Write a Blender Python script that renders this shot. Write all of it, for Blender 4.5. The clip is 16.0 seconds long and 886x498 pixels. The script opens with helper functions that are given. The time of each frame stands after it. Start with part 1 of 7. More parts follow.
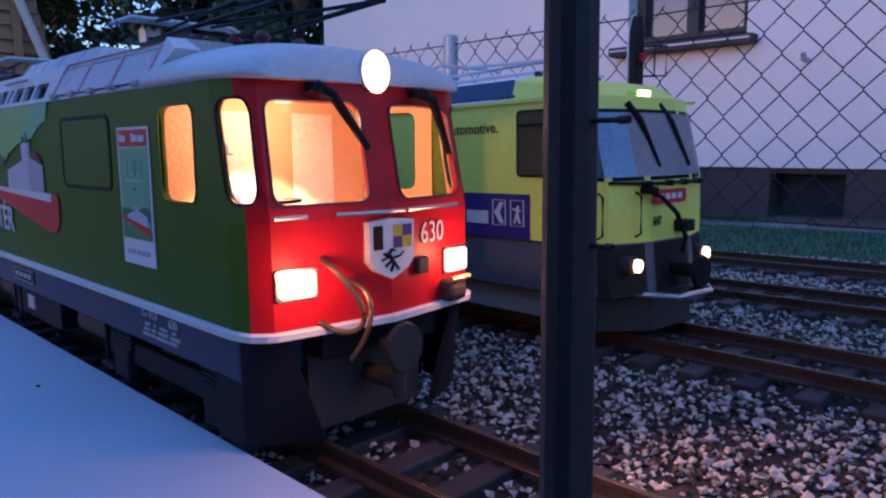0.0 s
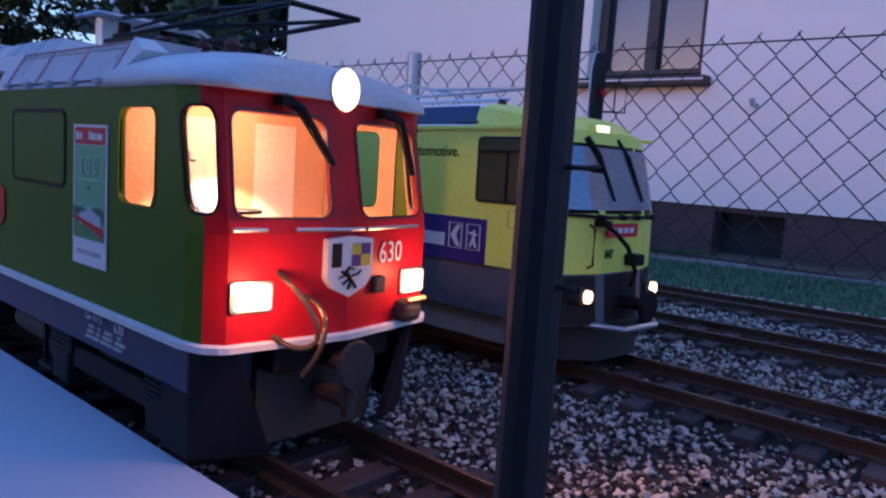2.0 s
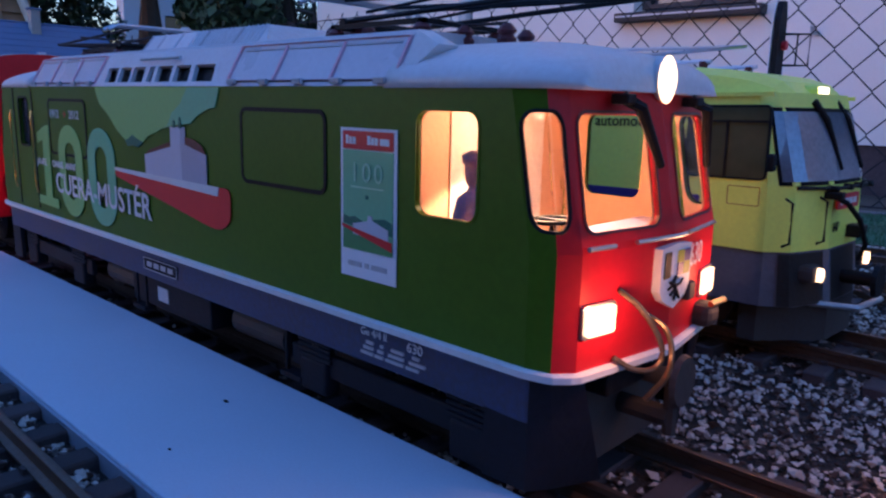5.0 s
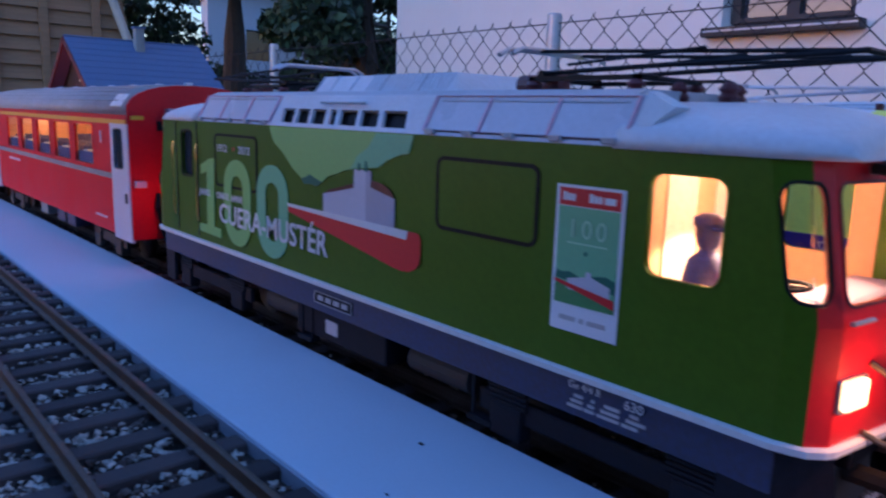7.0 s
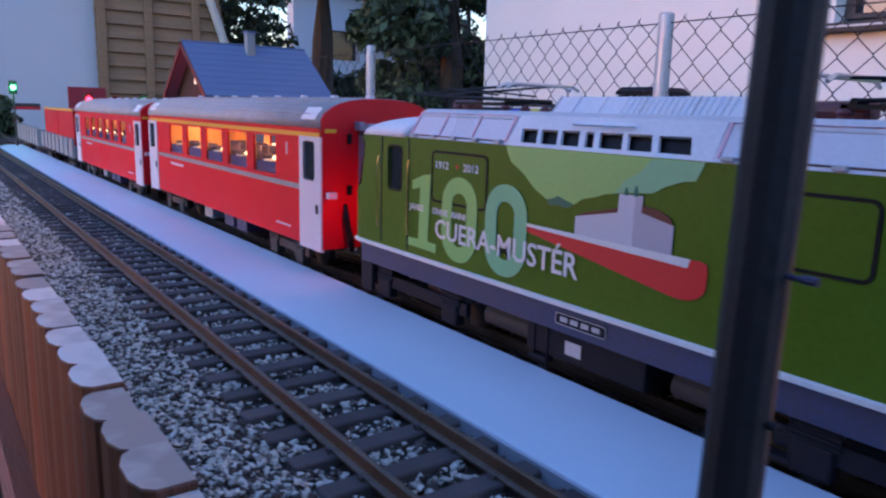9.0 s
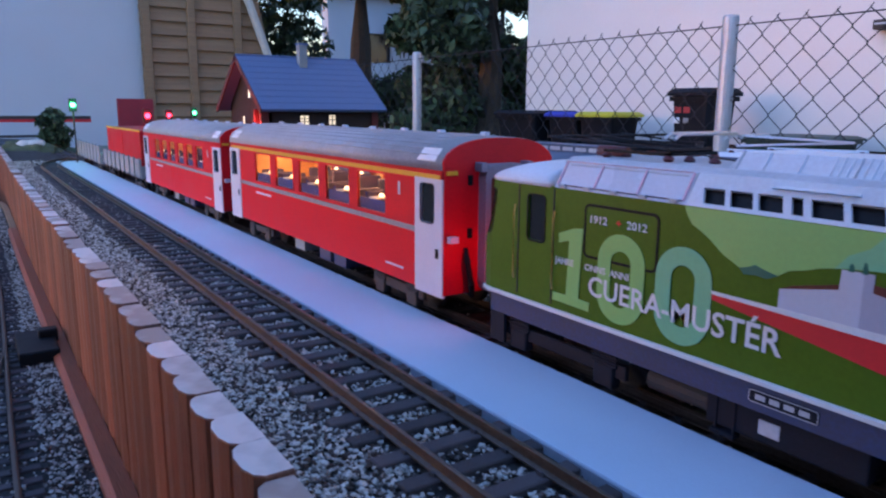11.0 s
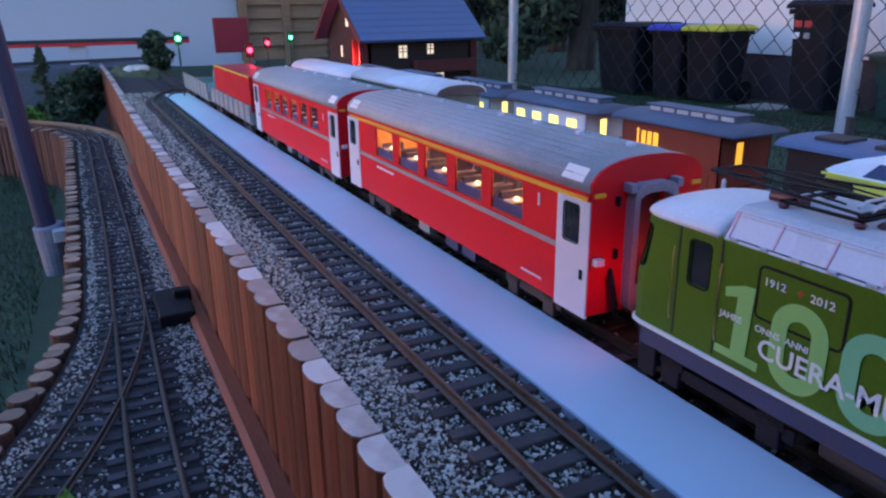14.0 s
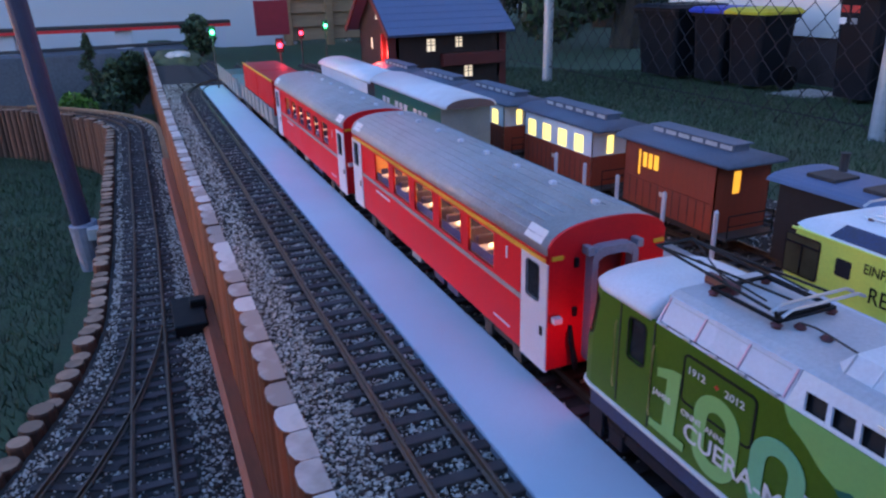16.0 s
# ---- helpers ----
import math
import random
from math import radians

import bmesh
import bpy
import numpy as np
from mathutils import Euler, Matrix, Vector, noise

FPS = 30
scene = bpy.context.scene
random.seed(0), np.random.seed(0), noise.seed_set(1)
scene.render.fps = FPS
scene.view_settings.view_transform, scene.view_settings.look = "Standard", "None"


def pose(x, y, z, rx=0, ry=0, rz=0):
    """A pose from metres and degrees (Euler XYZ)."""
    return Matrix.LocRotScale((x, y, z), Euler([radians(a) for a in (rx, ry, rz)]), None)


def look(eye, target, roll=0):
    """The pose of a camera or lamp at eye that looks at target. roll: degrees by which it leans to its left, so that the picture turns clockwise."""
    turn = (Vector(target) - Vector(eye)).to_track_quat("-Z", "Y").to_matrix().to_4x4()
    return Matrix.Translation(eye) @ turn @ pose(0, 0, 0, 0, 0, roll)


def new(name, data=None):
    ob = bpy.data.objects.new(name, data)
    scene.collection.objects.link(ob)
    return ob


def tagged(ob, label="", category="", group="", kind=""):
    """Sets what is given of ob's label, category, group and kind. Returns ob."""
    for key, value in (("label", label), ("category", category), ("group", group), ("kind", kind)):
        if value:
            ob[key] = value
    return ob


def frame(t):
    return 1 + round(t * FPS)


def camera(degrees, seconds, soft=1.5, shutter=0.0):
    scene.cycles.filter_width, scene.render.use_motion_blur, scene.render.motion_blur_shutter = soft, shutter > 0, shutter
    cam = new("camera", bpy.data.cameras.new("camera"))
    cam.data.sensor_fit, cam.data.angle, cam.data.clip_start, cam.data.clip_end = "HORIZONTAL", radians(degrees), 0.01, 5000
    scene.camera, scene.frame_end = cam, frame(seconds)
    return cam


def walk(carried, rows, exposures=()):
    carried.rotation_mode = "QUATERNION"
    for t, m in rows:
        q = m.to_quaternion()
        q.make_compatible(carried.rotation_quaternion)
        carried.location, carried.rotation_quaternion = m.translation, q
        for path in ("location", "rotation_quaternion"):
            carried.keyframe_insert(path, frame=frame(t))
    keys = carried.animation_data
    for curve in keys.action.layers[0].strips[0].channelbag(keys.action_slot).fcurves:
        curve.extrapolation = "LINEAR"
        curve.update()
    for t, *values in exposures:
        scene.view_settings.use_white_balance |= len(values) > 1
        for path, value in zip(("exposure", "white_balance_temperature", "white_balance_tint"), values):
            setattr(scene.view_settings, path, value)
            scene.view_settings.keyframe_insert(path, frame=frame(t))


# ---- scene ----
cam = camera(63.38, 16.0, soft=2.2, shutter=0.5)
PATH = [
    (0, (0.1246, -0.1765, 0.1227), (-1.2742, 1.2249, -0.1587), -0.39),
    (0.5, (0.1249, -0.1773, 0.1236), (-1.2777, 1.2235, -0.1417), -0.24),
    (1, (0.1258, -0.1780, 0.1247), (-1.2737, 1.2317, -0.1085), 0.54),
    (1.5, (0.1276, -0.1794, 0.1251), (-1.2371, 1.2673, -0.0856), 2.41),
    (2, (0.1233, -0.1800, 0.1254), (-1.1782, 1.3205, -0.1079), 3.95),
    (2.5, (0.1136, -0.1870, 0.1251), (-1.1259, 1.3544, -0.1711), 4.49),
    (3, (0.0917, -0.1967, 0.1256), (-1.1186, 1.3566, -0.2240), 3.83),
    (3.5, (0.0758, -0.2096, 0.1318), (-1.1611, 1.3168, -0.2429), 3.00),
    (4, (0.0559, -0.2194, 0.1324), (-1.2219, 1.2703, -0.2519), 2.52),
    (6.5, (0.0062, -0.2526, 0.1531), (-1.4158, 1.1020, -0.2251), 0.69),
    (7, (-0.0088, -0.2702, 0.1550), (-1.4754, 1.0393, -0.2111), 1.71),
    (7.5, (-0.0295, -0.2913, 0.1610), (-1.5387, 0.9760, -0.1798), 3.51),
    (8, (-0.0451, -0.3086, 0.1601), (-1.5761, 0.9268, -0.2002), 2.69),
    (8.5, (-0.0601, -0.3305, 0.1614), (-1.6169, 0.8685, -0.2109), 2.45),
    (9, (-0.0727, -0.3448, 0.1653), (-1.6623, 0.8084, -0.2127), 1.62),
    (11.5, (-0.1607, -0.4034, 0.2072), (-1.8135, 0.6513, -0.1872), 0.36),
    (12, (-0.1732, -0.4168, 0.2164), (-1.8425, 0.6008, -0.2057), 0.32),
    (12.5, (-0.1879, -0.4283, 0.2281), (-1.8619, 0.5547, -0.2530), 0.55),
    (13, (-0.1947, -0.4315, 0.2477), (-1.8654, 0.5339, -0.2786), 0.43),
    (13.5, (-0.1970, -0.4274, 0.2705), (-1.8713, 0.4802, -0.3402), -0.25),
    (14, (-0.1967, -0.4193, 0.2907), (-1.8951, 0.4233, -0.3463), -0.82),
    (14.5, (-0.1891, -0.4054, 0.3149), (-1.8959, 0.3851, -0.3647), -1.89),
    (15, (-0.1802, -0.3883, 0.3376), (-1.9002, 0.3544, -0.3624), -1.33),
    (15.5, (-0.1723, -0.3756, 0.3564), (-1.9045, 0.3297, -0.3522), -1.26),
    (16, (-0.1670, -0.3550, 0.3659), (-1.8958, 0.3591, -0.3421), -1.39),
]
EXPO = [(0.0, 3.9, 5600, 26), (2.0, 3.85, 5600, 27), (4.0, 3.8, 5500, 26), (6.8, 3.95, 5600, 24), (9.0, 4.65, 6750, 25), (12.5, 4.55, 6600, 19), (16.0, 4.5, 6600, 19)]
walk(cam, [(t, look(eye, target, roll)) for t, eye, target, roll in PATH], EXPO)

# ---- world and daylight: dusk, clear blue sky after sunset ----
world = bpy.data.worlds.new("dusk")
scene.world = world
world.use_nodes = True
wn = world.node_tree.nodes
wn.clear()
sky = wn.new("ShaderNodeTexSky")
sky.sky_type, sky.sun_disc = "NISHITA", False
sky.sun_elevation, sky.sun_rotation = radians(0.6), radians(200)
sky.air_density, sky.dust_density, sky.ozone_density = 1.0, 0.5, 3.2
wbg = wn.new("ShaderNodeBackground")
wbg.inputs["Strength"].default_value = 0.15
wout = wn.new("ShaderNodeOutputWorld")
world.node_tree.links.new(sky.outputs[0], wbg.inputs["Color"])
world.node_tree.links.new(wbg.outputs[0], wout.inputs["Surface"])
sun_data = bpy.data.lights.new("sun", "SUN")
sun_data.energy, sun_data.angle, sun_data.color = 0.01, radians(25), (0.75, 0.85, 1.0)
sun = new("sun", sun_data)
sun.rotation_euler = (radians(50), 0, radians(20))


# ---- materials ----
def mat(name, color, rough=0.5, metal=0.0, var=0.2, fine=400.0, coarse=25.0, bump=0.15, stain=None, alpha_random=0.0, stretch=None, spec=0.5, island=0.0):
    m = bpy.data.materials.new(name)
    m.use_nodes = True
    nt = m.node_tree
    n, l = nt.nodes, nt.links
    p = n["Principled BSDF"]
    p.inputs["Roughness"].default_value, p.inputs["Metallic"].default_value = rough, metal
    p.inputs["Specular IOR Level"].default_value = spec
    tc = n.new("ShaderNodeTexCoord")
    mp = n.new("ShaderNodeMapping")
    l.new(tc.outputs["Object"], mp.inputs["Vector"])
    if stretch:
        mp.inputs["Scale"].default_value = stretch
    a, b = n.new("ShaderNodeTexNoise"), n.new("ShaderNodeTexNoise")
    for t, sc in ((a, fine), (b, coarse)):
        t.inputs["Scale"].default_value, t.inputs["Detail"].default_value = sc, 4
        l.new(mp.outputs[0], t.inputs["Vector"])
    mix = n.new("ShaderNodeMath")
    mix.operation = "MULTIPLY_ADD"
    l.new(a.outputs["Fac"], mix.inputs[0])
    mix.inputs[1].default_value = 0.5
    half = n.new("ShaderNodeMath")
    half.operation = "MULTIPLY"
    half.inputs[1].default_value = 0.5
    l.new(b.outputs["Fac"], half.inputs[0])
    l.new(half.outputs[0], mix.inputs[2])
    fac = mix.outputs[0]
    if alpha_random or island:
        src = n.new("ShaderNodeNewGeometry").outputs["Random Per Island"] if island else n.new("ShaderNodeObjectInfo").outputs["Random"]
        ad = n.new("ShaderNodeMath")
        ad.operation = "MULTIPLY_ADD"
        l.new(src, ad.inputs[0])
        ad.inputs[1].default_value = alpha_random or island
        l.new(fac, ad.inputs[2])
        sb = n.new("ShaderNodeMath")
        sb.operation = "SUBTRACT"
        l.new(ad.outputs[0], sb.inputs[0])
        sb.inputs[1].default_value = (alpha_random or island) / 2
        fac = sb.outputs[0]
    ramp = n.new("ShaderNodeValToRGB")
    dark = [c * (1 - var) for c in color]
    light = [min(1, c * (1 + var)) for c in color]
    if stain:
        dark = [c * (1 - var) * 0.4 + s * 0.6 for c, s in zip(color, stain)]
    ramp.color_ramp.elements[0].position, ramp.color_ramp.elements[0].color = 0.3, (*dark, 1)
    ramp.color_ramp.elements[1].position, ramp.color_ramp.elements[1].color = 0.7, (*light, 1)
    l.new(fac, ramp.inputs[0])
    l.new(ramp.outputs[0], p.inputs["Base Color"])
    if bump:
        bp = n.new("ShaderNodeBump")
        bp.inputs["Strength"].default_value, bp.inputs["Distance"].default_value = bump, 0.002
        l.new(a.outputs["Fac"], bp.inputs["Height"])
        l.new(bp.outputs[0], p.inputs["Normal"])
    rr = n.new("ShaderNodeMapRange")
    rr.inputs["To Min"].default_value, rr.inputs["To Max"].default_value = max(0.02, rough - 0.1), min(1, rough + 0.12)
    l.new(b.outputs["Fac"], rr.inputs["Value"])
    l.new(rr.outputs[0], p.inputs["Roughness"])
    return m


def glow(name, color, strength):
    m = bpy.data.materials.new(name)
    m.use_nodes = True
    p = m.node_tree.nodes["Principled BSDF"]
    p.inputs["Base Color"].default_value = (*color, 1)
    p.inputs["Emission Color"].default_value = (*color, 1)
    p.inputs["Emission Strength"].default_value = strength
    return m


def glass(name, tint=(0.95, 0.97, 1.0)):
    m = bpy.data.materials.new(name)
    m.use_nodes = True
    n, l = m.node_tree.nodes, m.node_tree.links
    p = n["Principled BSDF"]
    p.inputs["Base Color"].default_value = (*tint, 1)
    p.inputs["Roughness"].default_value = 0.04
    p.inputs["Transmission Weight"].default_value = 1.0
    p.inputs["IOR"].default_value = 1.05
    return m


M = dict(
    logtop=mat("brown_log_end", (0.34, 0.20, 0.13), 0.75, var=0.3, fine=60, coarse=12, alpha_random=0.6, bump=0.1),
    polep=mat("dark_blue_pole_paint", (0.024, 0.03, 0.075), 0.5, var=0.2),
    hose=mat("dark_bronze_hose", (0.16, 0.11, 0.07), 0.3, 0.7, var=0.2),
    gangway=mat("blue_grey_gangway", (0.26, 0.27, 0.33), 0.6, var=0.2),
    lidm=mat("glossy_pale_lid", (0.62, 0.62, 0.68), 0.28, 0.0, var=0.08, bump=0.02),
    # darker copy of the stained wood; the logs' shade is in its colour
    log_shade=mat("shaded_brown_log", (0.075, 0.028, 0.017), 0.7, var=0.4, fine=120, coarse=30, stretch=(5, 5, 0.35), alpha_random=0.5, bump=0.4),
    plough=mat("dark_navy_plough", (0.009, 0.009, 0.016), 0.7, var=0.35, stain=(0.014, 0.010, 0.010), spec=0.25),
    retain=mat("blue_grey_stone", (0.10, 0.11, 0.135), 0.85, var=0.3, fine=60, coarse=6, bump=0.4),
    doll=mat("blue_grey_figure", (0.15, 0.16, 0.30), 0.7, var=0.3),
    violet_grey=mat("lilac_desk_paint", (0.30, 0.25, 0.34), 0.5, var=0.1),
    green=mat("olive_green_paint", (0.071, 0.148, 0.0075), 0.42, var=0.12, bump=0.02, spec=0.22),
    red=mat("red_paint", (0.56, 0.011, 0.017), 0.42, var=0.1, bump=0.02, spec=0.25),
    lime=mat("lime_paint", (0.88, 0.94, 0.15), 0.4, var=0.08, bump=0.03),
    navy=mat("slate_blue_paint", (0.028, 0.046, 0.125), 0.55, var=0.25, stain=(0.05, 0.04, 0.035)),
    white=mat("white_paint", (0.75, 0.75, 0.76), 0.45, var=0.08, bump=0.03),
    roofw=mat("frosty_white_roof", (0.73, 0.74, 0.77), 0.36, var=0.06, stain=(0.62, 0.59, 0.61), bump=0.015),
    roofg=mat("grey_roof", (0.38, 0.39, 0.41), 0.55, var=0.15, stain=(0.27, 0.26, 0.25)),
    lidg=mat("pale_grey_lid", (0.50, 0.49, 0.51), 0.5, var=0.15),
    # pale pinkish rims, deepened by reddish light painted into the colour
    pinklit=mat("pink_lit_frame", (0.74, 0.43, 0.51), 0.6, var=0.15),
    black=mat("black_plastic", (0.008, 0.008, 0.010), 0.5, var=0.3, spec=0.2),
    dark=mat("dark_underframe", (0.03, 0.028, 0.03), 0.7, var=0.4, stain=(0.06, 0.04, 0.03)),
    steel=mat("pale_steel", (0.55, 0.56, 0.58), 0.3, 0.9, var=0.1),
    brass=mat("brass", (0.7, 0.5, 0.2), 0.3, 0.9, var=0.1),
    insul=mat("oxblood_insulator", (0.11, 0.018, 0.018), 0.4, var=0.2),
    light_green=mat("light_green_film", (0.25, 0.53, 0.15), 0.4, var=0.06, bump=0.02),
    mint=mat("mint_film", (0.19, 0.53, 0.28), 0.4, var=0.06, bump=0.02),
    teal=mat("teal_film", (0.01, 0.15, 0.1), 0.4, var=0.06, bump=0.02),
    lilac=mat("pale_lilac_film", (0.6, 0.6, 0.68), 0.4, var=0.05, bump=0.02),
    crimson=mat("crimson_film", (0.72, 0.02, 0.03), 0.4, var=0.06, bump=0.02),
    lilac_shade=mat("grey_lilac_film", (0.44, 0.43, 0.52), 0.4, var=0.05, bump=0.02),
    paper=mat("white_poster_film", (0.86, 0.86, 0.90), 0.4, var=0.03, bump=0.01),
    pale_mint=mat("pale_mint_film", (0.42, 0.74, 0.50), 0.4, var=0.05, bump=0.01),
    poster_green=mat("poster_green_film", (0.07, 0.28, 0.10), 0.4, var=0.06, bump=0.01),
    coachred=mat("coach_red_paint", (0.68, 0.012, 0.020), 0.42, var=0.1, bump=0.02, spec=0.25),
    violet=mat("violet_film", (0.06, 0.03, 0.2), 0.4, var=0.06, bump=0.02),
    yellow=mat("yellow_stripe", (0.75, 0.42, 0.03), 0.4, var=0.06, bump=0.02),
    rail=mat("bronzed_rail", (0.12, 0.08, 0.06), 0.42, 0.55, var=0.35, stain=(0.1, 0.05, 0.03)),
    sleeper=mat("dark_brown_sleeper", (0.072, 0.05, 0.05), 0.75, var=0.35, fine=900, stretch=(0.4, 3, 1), alpha_random=0.5, bump=0.4),
    stone=mat("mixed_gravel", (0.31, 0.265, 0.23), 0.8, var=0.97, stain=(0.10, 0.055, 0.042), fine=900, coarse=120, island=1.3, bump=0.3),
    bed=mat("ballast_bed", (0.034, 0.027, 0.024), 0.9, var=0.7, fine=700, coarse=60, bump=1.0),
    platform=mat("pale_platform_paint", (0.60, 0.64, 0.72), 0.55, var=0.06, fine=900, coarse=14, bump=0.08),
    # platform paint darkened, so the side's shade sits in the colour
    plat_shade=mat("shaded_platform_side", (0.34, 0.38, 0.45), 0.6, var=0.12, fine=500, coarse=20, bump=0.1),
    wood=mat("redbrown_stained_wood", (0.165, 0.052, 0.026), 0.55, var=0.45, fine=120, coarse=30, stretch=(5, 5, 0.35), alpha_random=0.4, bump=0.4),
    wood_end=mat("pale_sawn_end", (0.62, 0.50, 0.45), 0.7, var=0.15, stain=(0.30, 0.17, 0.12), fine=60, coarse=12, alpha_random=0.55, bump=0.08),
    beam=mat("orange_brown_beam", (0.27, 0.062, 0.022), 0.5, var=0.3, fine=120, coarse=20, stretch=(0.3, 4, 4), bump=0.3),
    grass=mat("grass", (0.021, 0.048, 0.019), 0.85, var=0.6, fine=140, coarse=9, bump=0.8, island=0.6),
    soil=mat("garden_soil", (0.05, 0.04, 0.028), 0.95, var=0.5, fine=80, coarse=6, bump=1.0),
    plaster=mat("cream_plaster", (0.722, 0.664, 0.624), 0.85, var=0.05, fine=180, coarse=3, bump=0.25),
    wallw=mat("white_plaster", (0.56, 0.57, 0.61), 0.85, var=0.05, fine=120, coarse=2, bump=0.2),
    plinth=mat("dark_plinth", (0.055, 0.035, 0.036), 0.8, var=0.35, fine=90, coarse=5, bump=0.4),
    galv=mat("galvanised_steel", (0.42, 0.46, 0.5), 0.5, 0.5, var=0.12, fine=60, coarse=12),
    sleeve=mat("weathered_zinc_sleeve", (0.17, 0.19, 0.25), 0.6, 0.2, var=0.25, fine=80, coarse=14),
    kerbstone=mat("pale_edging_stone", (0.20, 0.18, 0.18), 0.85, var=0.35, fine=120, coarse=14, bump=0.4),
    turf=mat("bright_lawn_turf", (0.032, 0.105, 0.048), 0.9, var=0.45, fine=160, coarse=14, bump=0.8, island=0.5),
    wire=mat("fence_wire", (0.032, 0.03, 0.034), 0.8, 0.0, var=0.2, spec=0.2),
    mast=mat("dark_mast_paint", (0.014, 0.013, 0.018), 0.6, var=0.3),
    rooftile=mat("blue_grey_roofing", (0.085, 0.135, 0.25), 0.55, var=0.1, fine=200, coarse=20, stretch=(1, 6, 1), bump=0.3),
    chalet=mat("dark_chalet_wood", (0.020, 0.009, 0.007), 0.7, var=0.4, fine=120, coarse=20, stretch=(1, 1, 8), bump=0.5),
    chred=mat("dark_red_wood", (0.10, 0.013, 0.012), 0.6, var=0.25),
    lamella=mat("tan_fence_boards", (0.30, 0.17, 0.09), 0.7, var=0.25, fine=60, coarse=8, stretch=(1, 0.3, 6), bump=0.3),
    cream=mat("cream_board", (0.62, 0.55, 0.48), 0.7, var=0.15),
    bin=mat("black_bin_plastic", (0.009, 0.010, 0.014), 0.55, var=0.3, coarse=5, spec=0.15),
    bing=mat("dark_green_bin", (0.012, 0.045, 0.035), 0.5, var=0.25, coarse=5),
    blue=mat("blue_plastic", (0.02, 0.04, 0.35), 0.5),
    lidyel=mat("yellow_plastic", (0.45, 0.42, 0.02), 0.5),
    carbrown=mat("rust_brown_wagon", (0.30, 0.048, 0.020), 0.7, var=0.2, stretch=(8, 8, 1)),
    carwhite=mat("off_white_wagon", (0.80, 0.80, 0.82), 0.55, var=0.08),
    cargreen=mat("bottle_green_wagon", (0.02, 0.17, 0.11), 0.5, var=0.12),
    carroof=mat("slate_blue_roof", (0.10, 0.12, 0.17), 0.6, var=0.2),
    flat=mat("pale_grey_wagon", (0.25, 0.27, 0.27), 0.6, var=0.2),
    leaf=mat("tree_leaves", (0.042, 0.072, 0.034), 0.7, var=0.6, fine=30, coarse=3, island=0.9, bump=0),
    leaf_near=mat("bright_shrub_leaves", (0.095, 0.21, 0.028), 0.6, var=0.5, fine=60, coarse=10, island=0.9, bump=0),
    bark=mat("bark", (0.06, 0.045, 0.035), 0.9, var=0.4, fine=60, coarse=8, bump=0.8),
    seat=mat("blue_violet_seat", (0.07, 0.06, 0.16), 0.8, var=0.2),
    cabwall=mat("cream_cab_lining", (0.62, 0.35, 0.19), 0.6, var=0.06),
    glass=glass("clear_glass"),
    tint=mat("smoked_glass", (0.02, 0.025, 0.03), 0.08, var=0.1, bump=0),
    # opaque pane; the lit olive interior behind is painted into its colour
    limeglass=mat("olive_interior_pane", (0.085, 0.078, 0.042), 0.1, var=0.35, fine=60, coarse=25, bump=0),
    # opaque, half metallic; the pale blue base paints in the sky's reflection
    screen=mat("sky_painted_windscreen", (0.42, 0.47, 0.56), 0.08, 0.45, var=0.2, bump=0, spec=1.0),
    head=glow("headlight_glow", (1.0, 0.56, 0.24), 0.32),
    lamp=glow("warm_lamp_glow", (1.0, 0.66, 0.34), 0.14),
    ylamp=glow("pale_lamp_glow", (1.0, 0.80, 0.42), 0.22),
    winglow=glow("yellow_window_glow", (1.0, 0.78, 0.20), 0.08),
    winorange=glow("orange_window_glow", (1.0, 0.46, 0.04), 0.05),
    winwhite=glow("warm_white_window_glow", (1.0, 0.86, 0.6), 0.035),
    sred=glow("red_signal_glow", (1.0, 0.04, 0.08), 0.3),
    tail=glow("red_tail_glow", (1.0, 0.04, 0.05), 4.0),
    sgreen=glow("green_signal_glow", (0.05, 1.0, 0.38), 0.2),
)


# ---- building helpers ----
def part(name, bm, material, parent=None, label="", smooth=False):
    me = bpy.data.meshes.new(name)
    bmesh.ops.recalc_face_normals(bm, faces=bm.faces[:])
    bm.to_mesh(me)
    bm.free()
    me.materials.append(M[material])
    if smooth:
        me.polygons.foreach_set("use_smooth", [True] * len(me.polygons))
    ob = new(name, me)
    ob.parent = parent
    if label:
        ob["label"] = label
    return ob


def thing(name, label, category, group="", kind="", at=(0, 0, 0)):
    ob = new(name)
    ob.empty_display_size = 0.02
    ob.location = at
    return tagged(ob, label, category, group, kind)


def sharing(name, mesh, parent, matrix=None, label=""):
    ob = new(name, mesh)
    ob.parent = parent
    if matrix is not None:
        ob.matrix_local = matrix
    if label:
        ob["label"] = label
    return ob


def B(*boxes, bevel=0.0, seg=2):
    """A bmesh of boxes (x0, x1, y0, y1, z0, z1)."""
    bm = bmesh.new()
    for x0, x1, y0, y1, z0, z1 in boxes:
        v = [bm.verts.new(p) for p in ((x0, y0, z0), (x1, y0, z0), (x1, y1, z0), (x0, y1, z0), (x0, y0, z1), (x1, y0, z1), (x1, y1, z1), (x0, y1, z1))]
        for f in ((0, 3, 2, 1), (4, 5, 6, 7), (0, 1, 5, 4), (1, 2, 6, 5), (2, 3, 7, 6), (3, 0, 4, 7)):
            bm.faces.new([v[i] for i in f])
    if bevel:
        bmesh.ops.bevel(bm, geom=bm.edges[:], offset=bevel, segments=seg, profile=0.5, affect="EDGES", clamp_overlap=True)
    return bm


